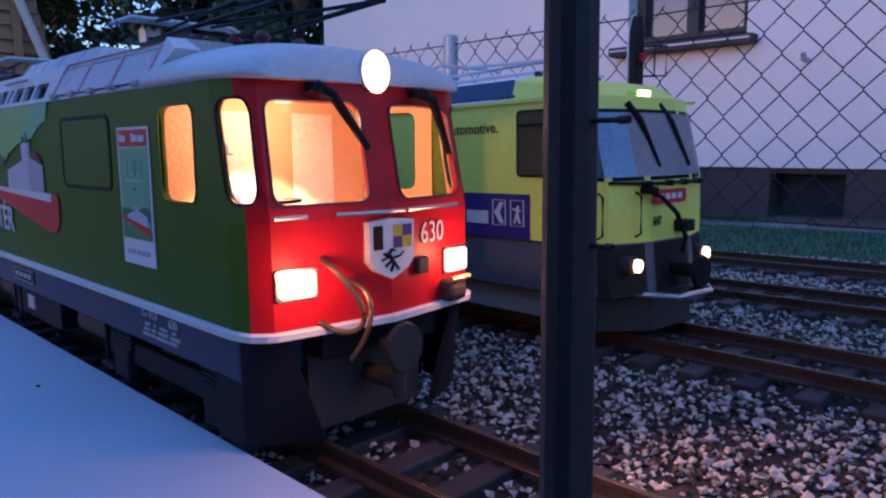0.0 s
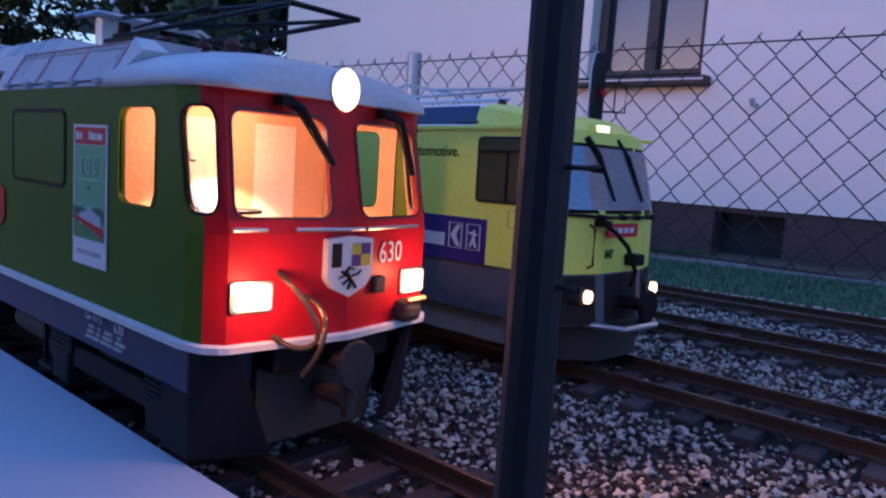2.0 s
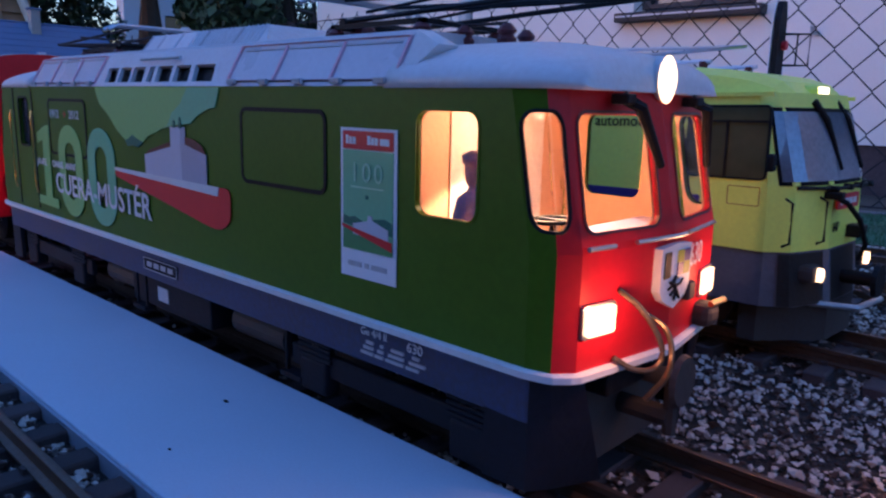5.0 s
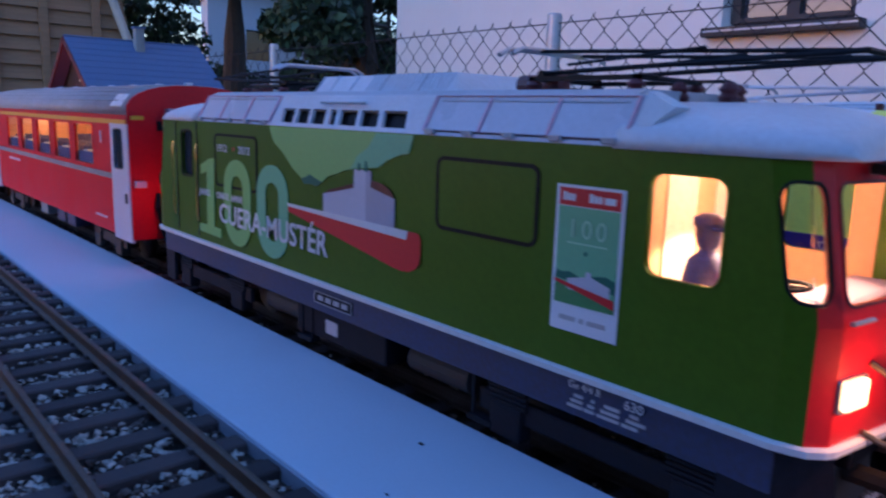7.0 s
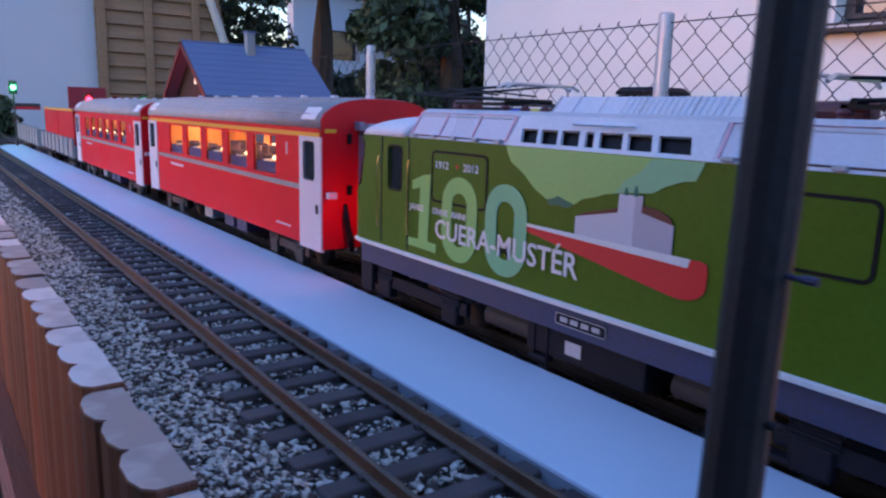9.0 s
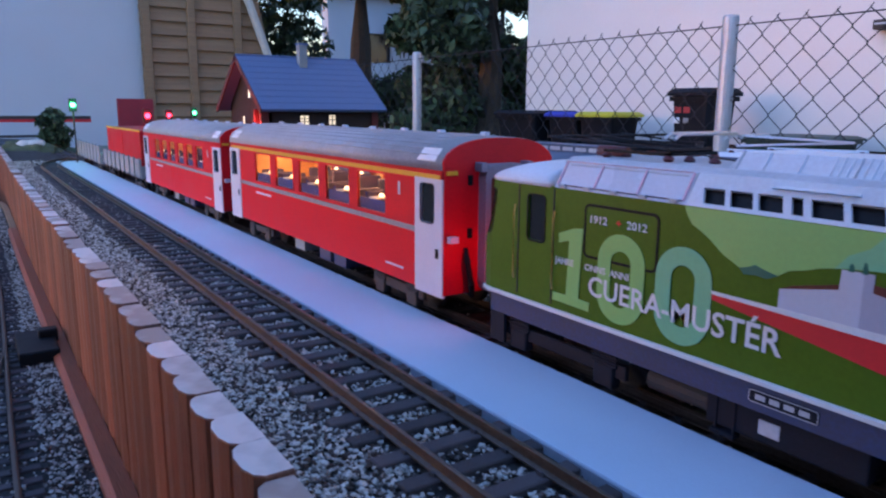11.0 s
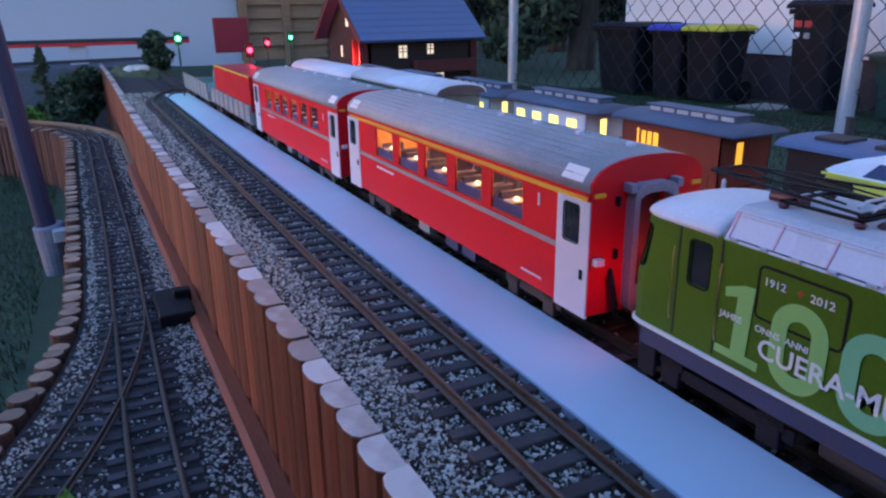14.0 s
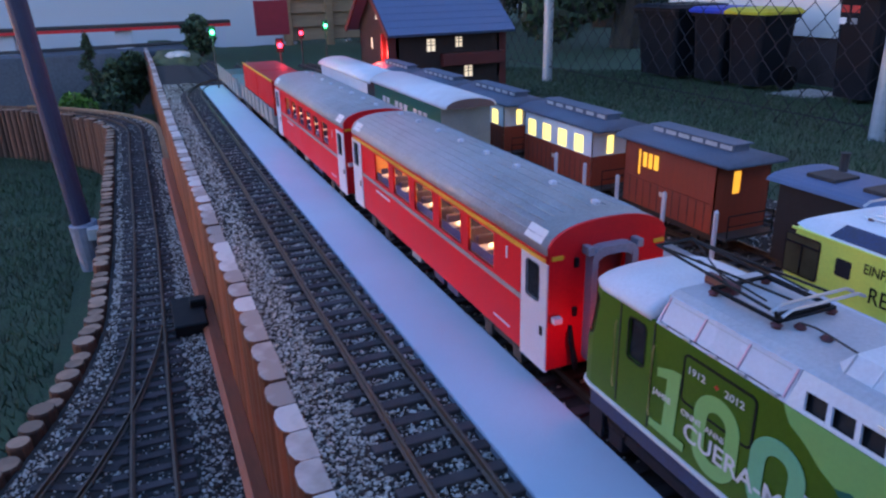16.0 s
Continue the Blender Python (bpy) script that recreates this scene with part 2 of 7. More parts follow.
def tube(bm, pts, r, n=8):
    """A round bar along points; r may be one radius or one each."""
    pts = [Vector(p) for p in pts]
    rs = r if isinstance(r, (list, tuple)) else [r] * len(pts)
    rings = []
    up = Vector((0, 0, 1))
    for i, p in enumerate(pts):
        d = (pts[min(i + 1, len(pts) - 1)] - pts[max(i - 1, 0)]).normalized()
        s = d.cross(up)
        s = s.normalized() if s.length > 1e-3 else d.cross(Vector((1, 0, 0))).normalized()
        w = s.cross(d)
        rings.append([bm.verts.new(p + (s * math.cos(a) + w * math.sin(a)) * rs[i]) for a in (2 * math.pi * k / n for k in range(n))])
    for a, b in zip(rings, rings[1:]):
        for k in range(n):
            bm.faces.new((a[k], a[(k + 1) % n], b[(k + 1) % n], b[k]))
    bm.faces.new(rings[0][::-1])
    bm.faces.new(rings[-1])
    return bm


def T(*bars, n=8):
    bm = bmesh.new()
    for pts, r in bars:
        tube(bm, pts, r, n)
    return bm


def rrect(x0, x1, y0, y1, r, n=4):
    out = []
    for cx, cy, a0 in ((x1 - r, y1 - r, 0), (x0 + r, y1 - r, 90), (x0 + r, y0 + r, 180), (x1 - r, y0 + r, 270)):
        out += [(cx + r * math.cos(radians(a0 + 90 * k / n)), cy + r * math.sin(radians(a0 + 90 * k / n))) for k in range(n + 1)]
    return out


def plate(outline, holes, thick, fn, bm=None):
    """A flat piece with holes, laid into space by fn(u, v, w); w is the depth from 0 to thick."""
    bm = bm or bmesh.new()
    tmp = bmesh.new()
    edges = []
    for loop in (outline, *holes):
        vs = [tmp.verts.new((u, v, 0)) for u, v in loop]
        edges += [tmp.edges.new((vs[i], vs[(i + 1) % len(vs)])) for i in range(len(vs))]
    bmesh.ops.triangle_fill(tmp, use_beauty=True, use_dissolve=False, edges=edges)
    tmp.verts.index_update()
    flat = [tuple(v.co[:2]) for v in tmp.verts]
    tris = [[v.index for v in f.verts] for f in tmp.faces]
    rims = [[v.index for v in e.verts] for e in tmp.edges if len(e.link_faces) == 1]
    tmp.free()
    a = [bm.verts.new(fn(u, v, 0)) for u, v in flat]
    b = [bm.verts.new(fn(u, v, thick)) for u, v in flat]
    for t in tris:
        bm.faces.new([a[i] for i in t])
        bm.faces.new([b[i] for i in t][::-1])
    for i, j in rims:
        bm.faces.new((a[i], a[j], b[j], b[i]))
    return bm


def on_side(y, s=-1):
    """Maps (along x, up z) on to a wall at y that faces s; depth goes inwards."""
    return lambda u, v, w: (u, y - s * w, v)


def on_end(x, s=1):
    return lambda u, v, w: (x - s * w, u, v)


def ring(loop, width, thick, fn, closed=True):
    """A frame that follows a loop, width wide on its outside."""
    c = Vector((sum(p[0] for p in loop) / len(loop), sum(p[1] for p in loop) / len(loop)))
    big = []
    for i, p in enumerate(loop):
        a, b = Vector(loop[i - 1]), Vector(loop[(i + 1) % len(loop)])
        d = b - a
        nrm = Vector((d.y, -d.x)).normalized()
        if nrm.dot(Vector(p) - c) < 0:
            nrm = -nrm
        big.append(tuple(Vector(p) + nrm * width))
    return plate(big, [loop], thick, fn)


def lettering(text, size, depth, m, name, material, parent, label="", stretch=1.0, bold=0.0):
    cu = bpy.data.curves.new(name, "FONT")
    cu.body, cu.size, cu.extrude, cu.resolution_u, cu.offset = text, size, depth, 3, bold
    tmp = bpy.data.objects.new(name, cu)
    scene.collection.objects.link(tmp)
    me = bpy.data.meshes.new_from_object(tmp, depsgraph=bpy.context.evaluated_depsgraph_get())
    bpy.data.objects.remove(tmp)
    me.transform(m @ Matrix.Diagonal((stretch, 1, 1, 1)))
    me.materials.clear()
    me.materials.append(M[material])
    ob = new(name, me)
    ob.parent = parent
    if label:
        ob["label"] = label
    return ob


def side_text(x, z, y):
    """Lettering on a wall that faces -y, its left foot at x, z."""
    return Matrix.Translation((x, y, z)) @ Matrix.Rotation(radians(90), 4, "X")


def front_text(y, z, x):
    return Matrix.Translation((x, y, z)) @ Matrix.Rotation(radians(90), 4, "Z") @ Matrix.Rotation(radians(90), 4, "X")


def loft(sections, bm=None, cap=True):
    """Joins rings of equal length."""
    bm = bm or bmesh.new()
    rows = [[bm.verts.new(p) for p in s] for s in sections]
    k = len(rows[0])
    for a, b in zip(rows, rows[1:]):
        for i in range(k):
            bm.faces.new((a[i], a[(i + 1) % k], b[(i + 1) % k], b[i]))
    if cap:
        bm.faces.new(rows[0][::-1])
        bm.faces.new(rows[-1])
    return bm


def arch(x, y0, y1, z0, zt, n=12, p=2.2):
    """A roof's cross ring at x: eaves at z0, crown at zt, closed below."""
    c, h = (y0 + y1) / 2, (y1 - y0) / 2
    out = []
    for i in range(n + 1):
        a = math.pi * i / n
        cy, sy = math.cos(a), math.sin(a)
        out.append((x, c + h * math.copysign(abs(cy) ** (2 / p), cy), z0 + (zt - z0) * sy ** (2 / p)))
    return out


def smooth(pts, n=5):
    """Points of a smooth curve through the given ones."""
    p = [Vector(q) for q in pts]
    p = [p[0] * 2 - p[1]] + p + [p[-1] * 2 - p[-2]]
    out = []
    for a, b, c, d in zip(p, p[1:], p[2:], p[3:]):
        for k in range(n):
            t = k / n
            out.append(0.5 * (2 * b + (c - a) * t + (2 * a - 5 * b + 4 * c - d) * t * t + (3 * b - a - 3 * c + d) * t ** 3))
    return out + [p[-2]]


def lay(ob, move, s=(1, 1, 1), turn=0.0, pivot=0.0):
    """Sets a built thing down in the garden: scaled, moved, and pitched along the line by a gradient about pivot."""
    m = Matrix.Translation(move) @ Matrix.Diagonal((*s, 1))
    if turn:
        m = Matrix.Translation((pivot, 0, 0)) @ Matrix.Rotation(-turn, 4, "Y") @ Matrix.Translation((-pivot, 0, 0)) @ m
    for o in ob.children_recursive:
        o.data.transform(m)
    return ob


# ---- ground ----
def smooth_step(a, b, x):
    t = min(1, max(0, (x - a) / (b - a)))
    return t * t * (3 - 2 * t)


def fall(x, y):
    """The station falls gently towards its far end, the back tracks most."""
    if y < -0.06:
        return 0.0042 * min(0, x + 0.6)
    if y < 0.06:
        return 0.009 * min(0, x + 0.6)
    return (0.0105 + 0.03 * min(y, 0.35)) * max(-5.0, min(0, x + 0.1))


def ground_z(x, y):
    low = -0.197 + max(-0.19, min(0.0, (x + 1.0) * 0.1))
    if y < -0.225:
        return low
    if y < 0.66:
        return -0.012 + fall(x, y)
    return -0.012 + fall(x, y) - 0.15 * smooth_step(0.7, 3.0, y)


def sheet(name, xs, ys, zf, material, label, kind="structure", rough=0.0):
    verts, faces = [], []
    for x in xs:
        for y in ys:
            verts.append((x, y, zf(x, y) + (noise.noise((x * 23, y * 23, 0)) * rough if rough else 0)))
    k = len(ys)
    for i in range(len(xs) - 1):
        for j in range(k - 1):
            a = i * k + j
            faces.append((a, a + k, a + k + 1, a + 1))
    me = bpy.data.meshes.new(name)
    me.from_pydata(verts, [], faces)
    me.materials.append(M[material])
    me.polygons.foreach_set("use_smooth", [True] * len(me.polygons))
    return tagged(new(name, me), label, name.split("_")[0], kind=kind)


def spread(a, b, n):
    return [a + (b - a) * i / n for i in range(n + 1)]


GX = [-400, -120, -40, -20] + spread(-14, 5, 95) + [12, 40, 400]
GY = [-400, -100, -30, -12, -6] + spread(-4, -0.6, 17) + spread(-0.55, -0.29, 6) + [-0.2252, -0.2248] + spread(-0.2, 0.66, 8) + spread(0.7, 3.4, 30) + [5, 8, 15, 40, 120, 400]
sheet("ground", GX, GY, ground_z, "grass", "dark green garden lawn around the model railway", rough=0.006)


sheet("turf_strip", spread(-1.0, 1.2, 44), spread(0.655, 1.17, 12), lambda x, y: ground_z(x, y) + 0.005, "turf", "bright green short turf strip behind the tracks", rough=0.004)
sheet("soil_strip", spread(-1.0, 1.2, 22), spread(1.18, 2.97, 24), lambda x, y: ground_z(x, y) + 0.006, "soil", "bare dark soil between turf and house", rough=0.008)


def bed_z(x, y):
    return 0.0085 - 0.0095 * smooth_step(-0.135, -0.1, y) + fall(x, y)


def wall_y(x):
    return -0.279 - 0.005 * smooth_step(0.7, 2.0, -x) + 0.014 * smooth_step(2.2, 4.4, -x)


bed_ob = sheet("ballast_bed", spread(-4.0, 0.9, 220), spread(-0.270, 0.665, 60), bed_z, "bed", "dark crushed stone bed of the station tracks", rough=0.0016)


for v in bed_ob.data.vertices:
    if v.co.y < -0.2:
        v.co.y = max(v.co.y, wall_y(v.co.x) + 0.007)


def low_track_y(x):
    """The lower line: straight beside the wooden wall, bending away far off."""
    return -0.4085 + 0.0185 * smooth_step(0.75, 1.95, -x) - 0.6 * max(0, -x - 3.15) ** 2


def edge_y(x):
    """The log edging on the lawn side of the lower line."""
    return low_track_y(x) - 0.073 - 0.40 * max(0, x + 1.47) ** 2


def low_bed():
    verts, faces = [], []
    xs = spread(-4.4, -0.45, 150)
    for x in xs:
        a, b = edge_y(x) + 0.004, -0.299 if x > -2.6 else low_track_y(x) + 0.085
        for j in range(13):
            y = a + (b - a) * j / 12
            verts.append((x, y, -0.1695 + noise.noise((x * 40, y * 40, 3)) * 0.002))
    for i in range(len(xs) - 1):
        for j in range(12):
            q = i * 13 + j
            faces.append((q, q + 13, q + 14, q + 1))
    me = bpy.data.meshes.new("lower_ballast_bed")
    me.from_pydata(verts, [], faces)
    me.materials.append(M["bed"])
    tagged(new("lower_ballast_bed", me), "grey gravel bed of the lower garden line", "ballast", kind="structure")


low_bed()

kerb = thing("lawn_kerb", "worn pale edging stones along the turf", "kerb", kind="structure")
KERB = []
for v in range(3):
    r = random.Random(70 + v)
    bm = B((-0.048, 0.048, -0.007, 0.007, -0.02, 0.012), bevel=0.004, seg=1)
    for q in bm.verts:
        q.co += Vector((r.uniform(-0.002, 0.002), r.uniform(-0.002, 0.002), r.uniform(-0.003, 0.003)))
    me = bpy.data.meshes.new("edging_stone")
    bm.to_mesh(me)
    bm.free()
    me.materials.append(M["kerbstone"])
    KERB.append(me)
for k in range(22):
    x = -0.95 + 0.099 * k
    sharing("edging_stone", KERB[k % 3], kerb, Matrix.Translation((x, 1.175, ground_z(x, 1.175))) @ Matrix.Rotation(0.015 * (k % 3 - 1), 4, "Y"))

# ---- platform ----
platform = thing("platform", "long pale painted railway platform between two tracks", "platform", kind="structure")
part("platform_slab", B((-3.02, 0.3, -0.1375, -0.0555, -0.009, 0.0163), bevel=0.0009), "platform", platform)
# thin board that paints shade on to the upright side
part("platform_side", B((-3.019, 0.299, -0.1387, -0.1377, -0.008, 0.0151)), "plat_shade", platform, "platform side with its shade painted in blue-grey")
lay(platform, (0, 0, 0), turn=0.0032, pivot=-0.25)
platform_dirt = thing("leaf_crumb", "tiny dark leaf crumb lying on the platform", "leaf", at=(-0.2271, -0.0846, 0.0164))
part("crumb", B((-0.0012, 0.0014, -0.0006, 0.0007, 0, 0.0006), bevel=0.0002), "black", platform_dirt)
crumb2 = thing("leaf_crumb", "tiny dark crumb of leaf lying on the platform", "leaf", at=(-0.203, -0.121, 0.0164))
part("crumb", B((-0.0008, 0.0008, -0.0004, 0.0004, 0, 0.0004), bevel=0.0001), "black", crumb2)


# ---- tracks ----
def rail_profile():
    return [(-0.003, -0.0083), (0.003, -0.0083), (0.003, -0.0073), (0.0006, -0.0062), (0.0006, -0.0028), (0.00135, -0.0022), (0.00135, -0.0002), (0.0009, 0),
            (-0.0009, 0), (-0.00135, -0.0002), (-0.00135, -0.0022), (-0.0006, -0.0028), (-0.0006, -0.0062), (-0.003, -0.0073)]


def level(x, y):
    return 0.0


def rail_bm(pts, top, bm=None, lie=level):
    """Sweeps the rail's profile along points on the plan."""
    rings = []
    for i, p in enumerate(pts):
        a, b = pts[max(i - 1, 0)], pts[min(i + 1, len(pts) - 1)]
        d = Vector((b[0] - a[0], b[1] - a[1])).normalized()
        s = Vector((-d.y, d.x))
        rings.append([(p[0] + s.x * u, p[1] + s.y * u, top + lie(*p) + v) for u, v in rail_profile()])
    return loft(rings, bm)


def offset(pts, off):
    out = []
    for i, p in enumerate(pts):
        a, b = pts[max(i - 1, 0)], pts[min(i + 1, len(pts) - 1)]
        d = Vector((b[0] - a[0], b[1] - a[1])).normalized()
        out.append((p[0] - d.y * off, p[1] + d.x * off))
    return out


def sleeper_mesh():
    bm = B((-0.0058, 0.0058, -0.046, 0.046, -0.006, 0.0), bevel=0.0008, seg=1)
    for y in (-0.0236, 0.0236):
        for s in (-0.0042, 0.0042):
            b2 = B((-0.002, 0.002, y + s - 0.0008, y + s + 0.0008, 0, 0.0022))
            me = bpy.data.meshes.new("tmp")
            b2.to_mesh(me)
            b2.free()
            bm.from_mesh(me)
            bpy.data.meshes.remove(me)
    me = bpy.data.meshes.new("sleeper")
    bm.to_mesh(me)
    bm.free()
    me.materials.append(M["sleeper"])
    return me


SLEEPER = sleeper_mesh()
TIE = 0.0292


def track(name, label, pts, top, first=0, last=300, lie=fall):
    """A track along points; sleepers are pieces of their own from the first to the last step."""
    tr = thing(name, label, "track", "model railway tracks")
    for off in (-0.0236, 0.0236):
        part("rail", rail_bm(offset(pts, off), top, lie=lie), "rail", tr)
    run, steps = 0.0, []
    for a, b in zip(pts, pts[1:]):
        a, b = Vector(a), Vector(b)
        ln = (b - a).length
        while run < ln:
            p = a + (b - a) * (run / ln)
            steps.append((p, math.atan2(b.y - a.y, b.x - a.x)))
            run += TIE
        run -= ln
    for i, (p, ang) in enumerate(steps[first:last]):
        jit = noise.noise((p.x * 99, p.y * 99, 1)) * 0.02
        sharing("sleeper", SLEEPER, tr, Matrix.Translation((p.x, p.y, top + lie(p.x, p.y) - 0.0083 + jit * 0.02)) @ Matrix.Rotation(ang + jit, 4, "Z"))
    return tr


def second_y(x):
    """The second track swings out under and back behind the lime locomotive."""
    return 0.217 + 0.062 * min(0.56, max(0, -x - 0.1)) - 0.050 * smooth_step(0.7, 1.4, -x)


near_pts = spread(0.3574, -2.75, 20)
near_path = [(x, -0.181) for x in near_pts] + [(-2.75 - 0.1 * i, -0.181 + 0.0068 * i * i) for i in range(1, 12)]
track("loop_track", "weathered bronze rails on dark brown sleepers beside the platform", near_path, 0.0215, 0, 160)
track("platform_track", "weathered rails under the green locomotive and its coaches", [(x, 0) for x in spread(0.6, -4.4, 25)], 0.012, 0, 190)
track("second_track", "weathered rails under the lime locomotive", [(x, second_y(x)) for x in spread(0.6, -4.4, 50)], 0.013, 0, 190)
track("third_track", "weathered rails under the old small wagons", [(x, 0.395) for x in spread(0.6, -4.4, 10)], 0.013, 0, 190)
track("siding_track", "weathered empty rails beside the lawn", [(x, 0.56) for x in spread(0.6, -4.4, 10)], 0.013, 0, 190)
low_pts = [(x, low_track_y(x)) for x in spread(-0.45, -4.3, 60)]
track("lower_track", "dark rails of the lower garden line", low_pts, -0.158, 0, 150, level)
branch = [(-1.45 + 0.04 * i, low_track_y(-1.45) - (0.04 * i) ** 2 / 2.42) for i in range(0, 27)]
bt = thing("turnout_branch", "rails of the branch that leaves the lower line at a turnout", "track", "model railway tracks")
for off in (-0.0236, 0.0236):
    part("rail", rail_bm(offset(branch, off), -0.1578), "rail", bt)
for i in range(11, 40):
    x = -1.45 + TIE * i
    sharing("sleeper", SLEEPER, bt, Matrix.Translation((x, low_track_y(-1.45) - (x + 1.45) ** 2 / 2.42, -0.1666)) @ Matrix.Rotation(-(x + 1.45) / 1.21, 4, "Z"))
box = thing("point_motor", "black plastic point motor box beside the lower turnout", "point motor", at=(0, 0, 0))
part("housing", B((-1.478, -1.358, -0.345, -0.292, -0.185, -0.160), bevel=0.003), "black", box)
part("cover", B((-1.447, -1.425, -0.315, -0.288, -0.185, -0.148), bevel=0.003), "black", box)
part("rod", T(([(-1.40, -0.345, -0.176), (-1.40, -0.43, -0.176)], 0.0012)), "dark", box)
lay(box, (0.07, -0.016, 0.011))

# ---- wooden wall of boards on the lower side ----
wall = thing("wooden_wall", "row of upright red-brown stained boards with pale rounded tops", "wall", kind="structure")
BOARD = []
for v in range(4):
    rnd = random.Random(40 + v)
    w, d = 0.0214, 0.0118
    loop = [(-w, -0.004), (-w * 0.8, -d * 0.75), (-w * 0.35, -d), (w * 0.35, -d), (w * 0.8, -d * 0.75), (w, -0.004), (w, d), (-w, d)]
    rings = []
    for z in (-0.33, -0.1, -0.001, 0.0):
        k = 0.965 if z == 0 else 1
        rings.append([(x * k, y * k, z) for x, y in loop])
    bm = loft(rings)
    for f in bm.faces:
        f.material_index = 1 if f.normal.z > 0.5 or all(abs(q.co.z) < 0.0005 for q in f.verts) else 0
    me = bpy.data.meshes.new("board")
    bmesh.ops.recalc_face_normals(bm, faces=bm.faces[:])
    bm.to_mesh(me)
    bm.free()
    me.materials.append(M["wood"])
    me.materials.append(M["wood_end"])
    BOARD.append(me)


rnd = random.Random(5)
for i in range(118):
    x = -5.1468 + 0.0431 * i
    sharing("board", BOARD[i % 4], wall, Matrix.Translation((x, wall_y(x) + rnd.uniform(-0.0012, 0.0012), 0.0155 - 0.0045 * (-x - 0.6) + rnd.uniform(-0.0022, 0.0022))) @ Matrix.Rotation(rnd.uniform(-0.02, 0.02), 4, "Z") @ Matrix.Rotation(rnd.uniform(-0.012, 0.012), 4, "Y"))
beam = thing("edging_beam", "orange-brown stained plank lying along the foot of the wooden wall", "beam", kind="structure")
part("plank", loft([[(x, y + wall_y(x) - 0.0205, z) for y, z in ((-0.016, -0.182), (0.008, -0.182), (0.0085, -0.157), (-0.009, -0.156), (-0.016, -0.161))] for x in spread(-2.6, -0.4, 30)]), "beam", beam)
part("plank", loft([[(x, y + low_track_y(x) + 0.088, z) for y, z in ((-0.008, -0.182), (0.008, -0.182), (0.008, -0.158), (-0.008, -0.158))] for x in spread(-4.1, -2.52, 30)]), "lamella", beam, "paler curved plank further along")

edging = thing("log_edging", "row of short round logs between lawn and lower gravel", "edging", kind="structure")
LOG = []
for v in range(3):
    r = 0.0145 + 0.0015 * v
    bm = loft([[(r * k * math.cos(a), r * k * math.sin(a), z) for a in (2 * math.pi * j / 12 for j in range(12))] for z, k in ((-0.28, 1), (-0.003, 1), (0, 0.9))])
    for f in bm.faces:
        f.material_index = 1 if all(q.co.z > -0.001 for q in f.verts) else 0
    me = bpy.data.meshes.new("log")
    bmesh.ops.recalc_face_normals(bm, faces=bm.faces[:])
    bm.to_mesh(me)
    bm.free()
    me.materials.append(M["log_shade"])
    me.materials.append(M["logtop"])
    LOG.append(me)
px, py = -0.75, edge_y(-0.75)
x = -0.75
i = 0
while x > -4.3:
    y = edge_y(x)
    if math.hypot(x - px, y - py) > 0.0315:
        sharing("log", LOG[i % 3], edging, Matrix.Translation((x, y - 0.012, -0.158 + rnd.uniform(-0.008, 0.006))) @ Matrix.Rotation(rnd.uniform(0, 6), 4, "Z"))
        px, py = x, y
        i += 1
    x -= 0.004


# ---- line-side masts near the camera ----
def mast(x, y, z0, lean, stubs, label):
    m = thing("line_mast", label, "mast", "line-side masts", at=(x, y, z0))
    part("post", T(([(0, 0, 0), (lean * 0.16, 0.005, 0.16), (lean * 0.34, 0.01, 0.34)], [0.0042, 0.0040, 0.0037]), n=12), "mast", m)
    part("base_plate", B((-0.007, 0.007, -0.007, 0.007, 0, 0.003), bevel=0.001), "mast", m)
    for z, ln, mm in stubs:
        part("bracket", T(([(lean * z, 0.03 * z, z), (ln, 0.03 * z, z)], 0.0004), ([(ln * 0.75, 0.03 * z, z), (ln, 0.03 * z, z)], 0.0006)), mm, m)
    return m


mast(0.0652, -0.0905, 0.0163, -0.028, ((0.092, 0.0050, "mast"), (0.110, 0.0068, "mast")), "dark upright catenary mast standing on the platform")
mast(-0.1222, -0.2625, 0.0142, 0.0, ((0.1124, 0.0055, "mast"), (0.132, 0.0078, "navy")), "dark upright catenary mast standing on the board tops")


# ---- green locomotive ----
def bogie_frame(parent, xc, top, material="navy", half=0.062, y=0.050):
    """Two side frames with springs and axle boxes, and two wheel sets on the rails."""
    for s in (-1, 1):
        bm = B((xc - half, xc + half, s * y - 0.002, s * y + 0.002, top + 0.014, top + 0.024), bevel=0.001)
        fr = part("bogie_frame", bm, material, parent)
        for dx in (-half + 0.018, half - 0.018):
            part("axle_box", B((xc + dx - 0.009, xc + dx + 0.009, s * y - 0.0045, s * y + 0.0045, top + 0.006, top + 0.021), bevel=0.0015), material, fr)
            part("spring", T(*[([(xc + dx - 0.011 + q, s * (y + 0.003), top + 0.0215 + 0.0022 * k) for q in (0, 0.022)], 0.0009) for k in range(6)], n=6), material, fr)
    for dx in (-half + 0.018, half - 0.018):
        for s in (-1, 1):
            part("wheel", T(([(xc + dx, s * 0.0205, top + 0.0185), (xc + dx, s * 0.026, top + 0.0185)], 0.0185), n=20), "dark", parent)
        part("axle", T(([(xc + dx, -0.026, top + 0.0185), (xc + dx, 0.026, top + 0.0185)], 0.002)), "steel", parent)


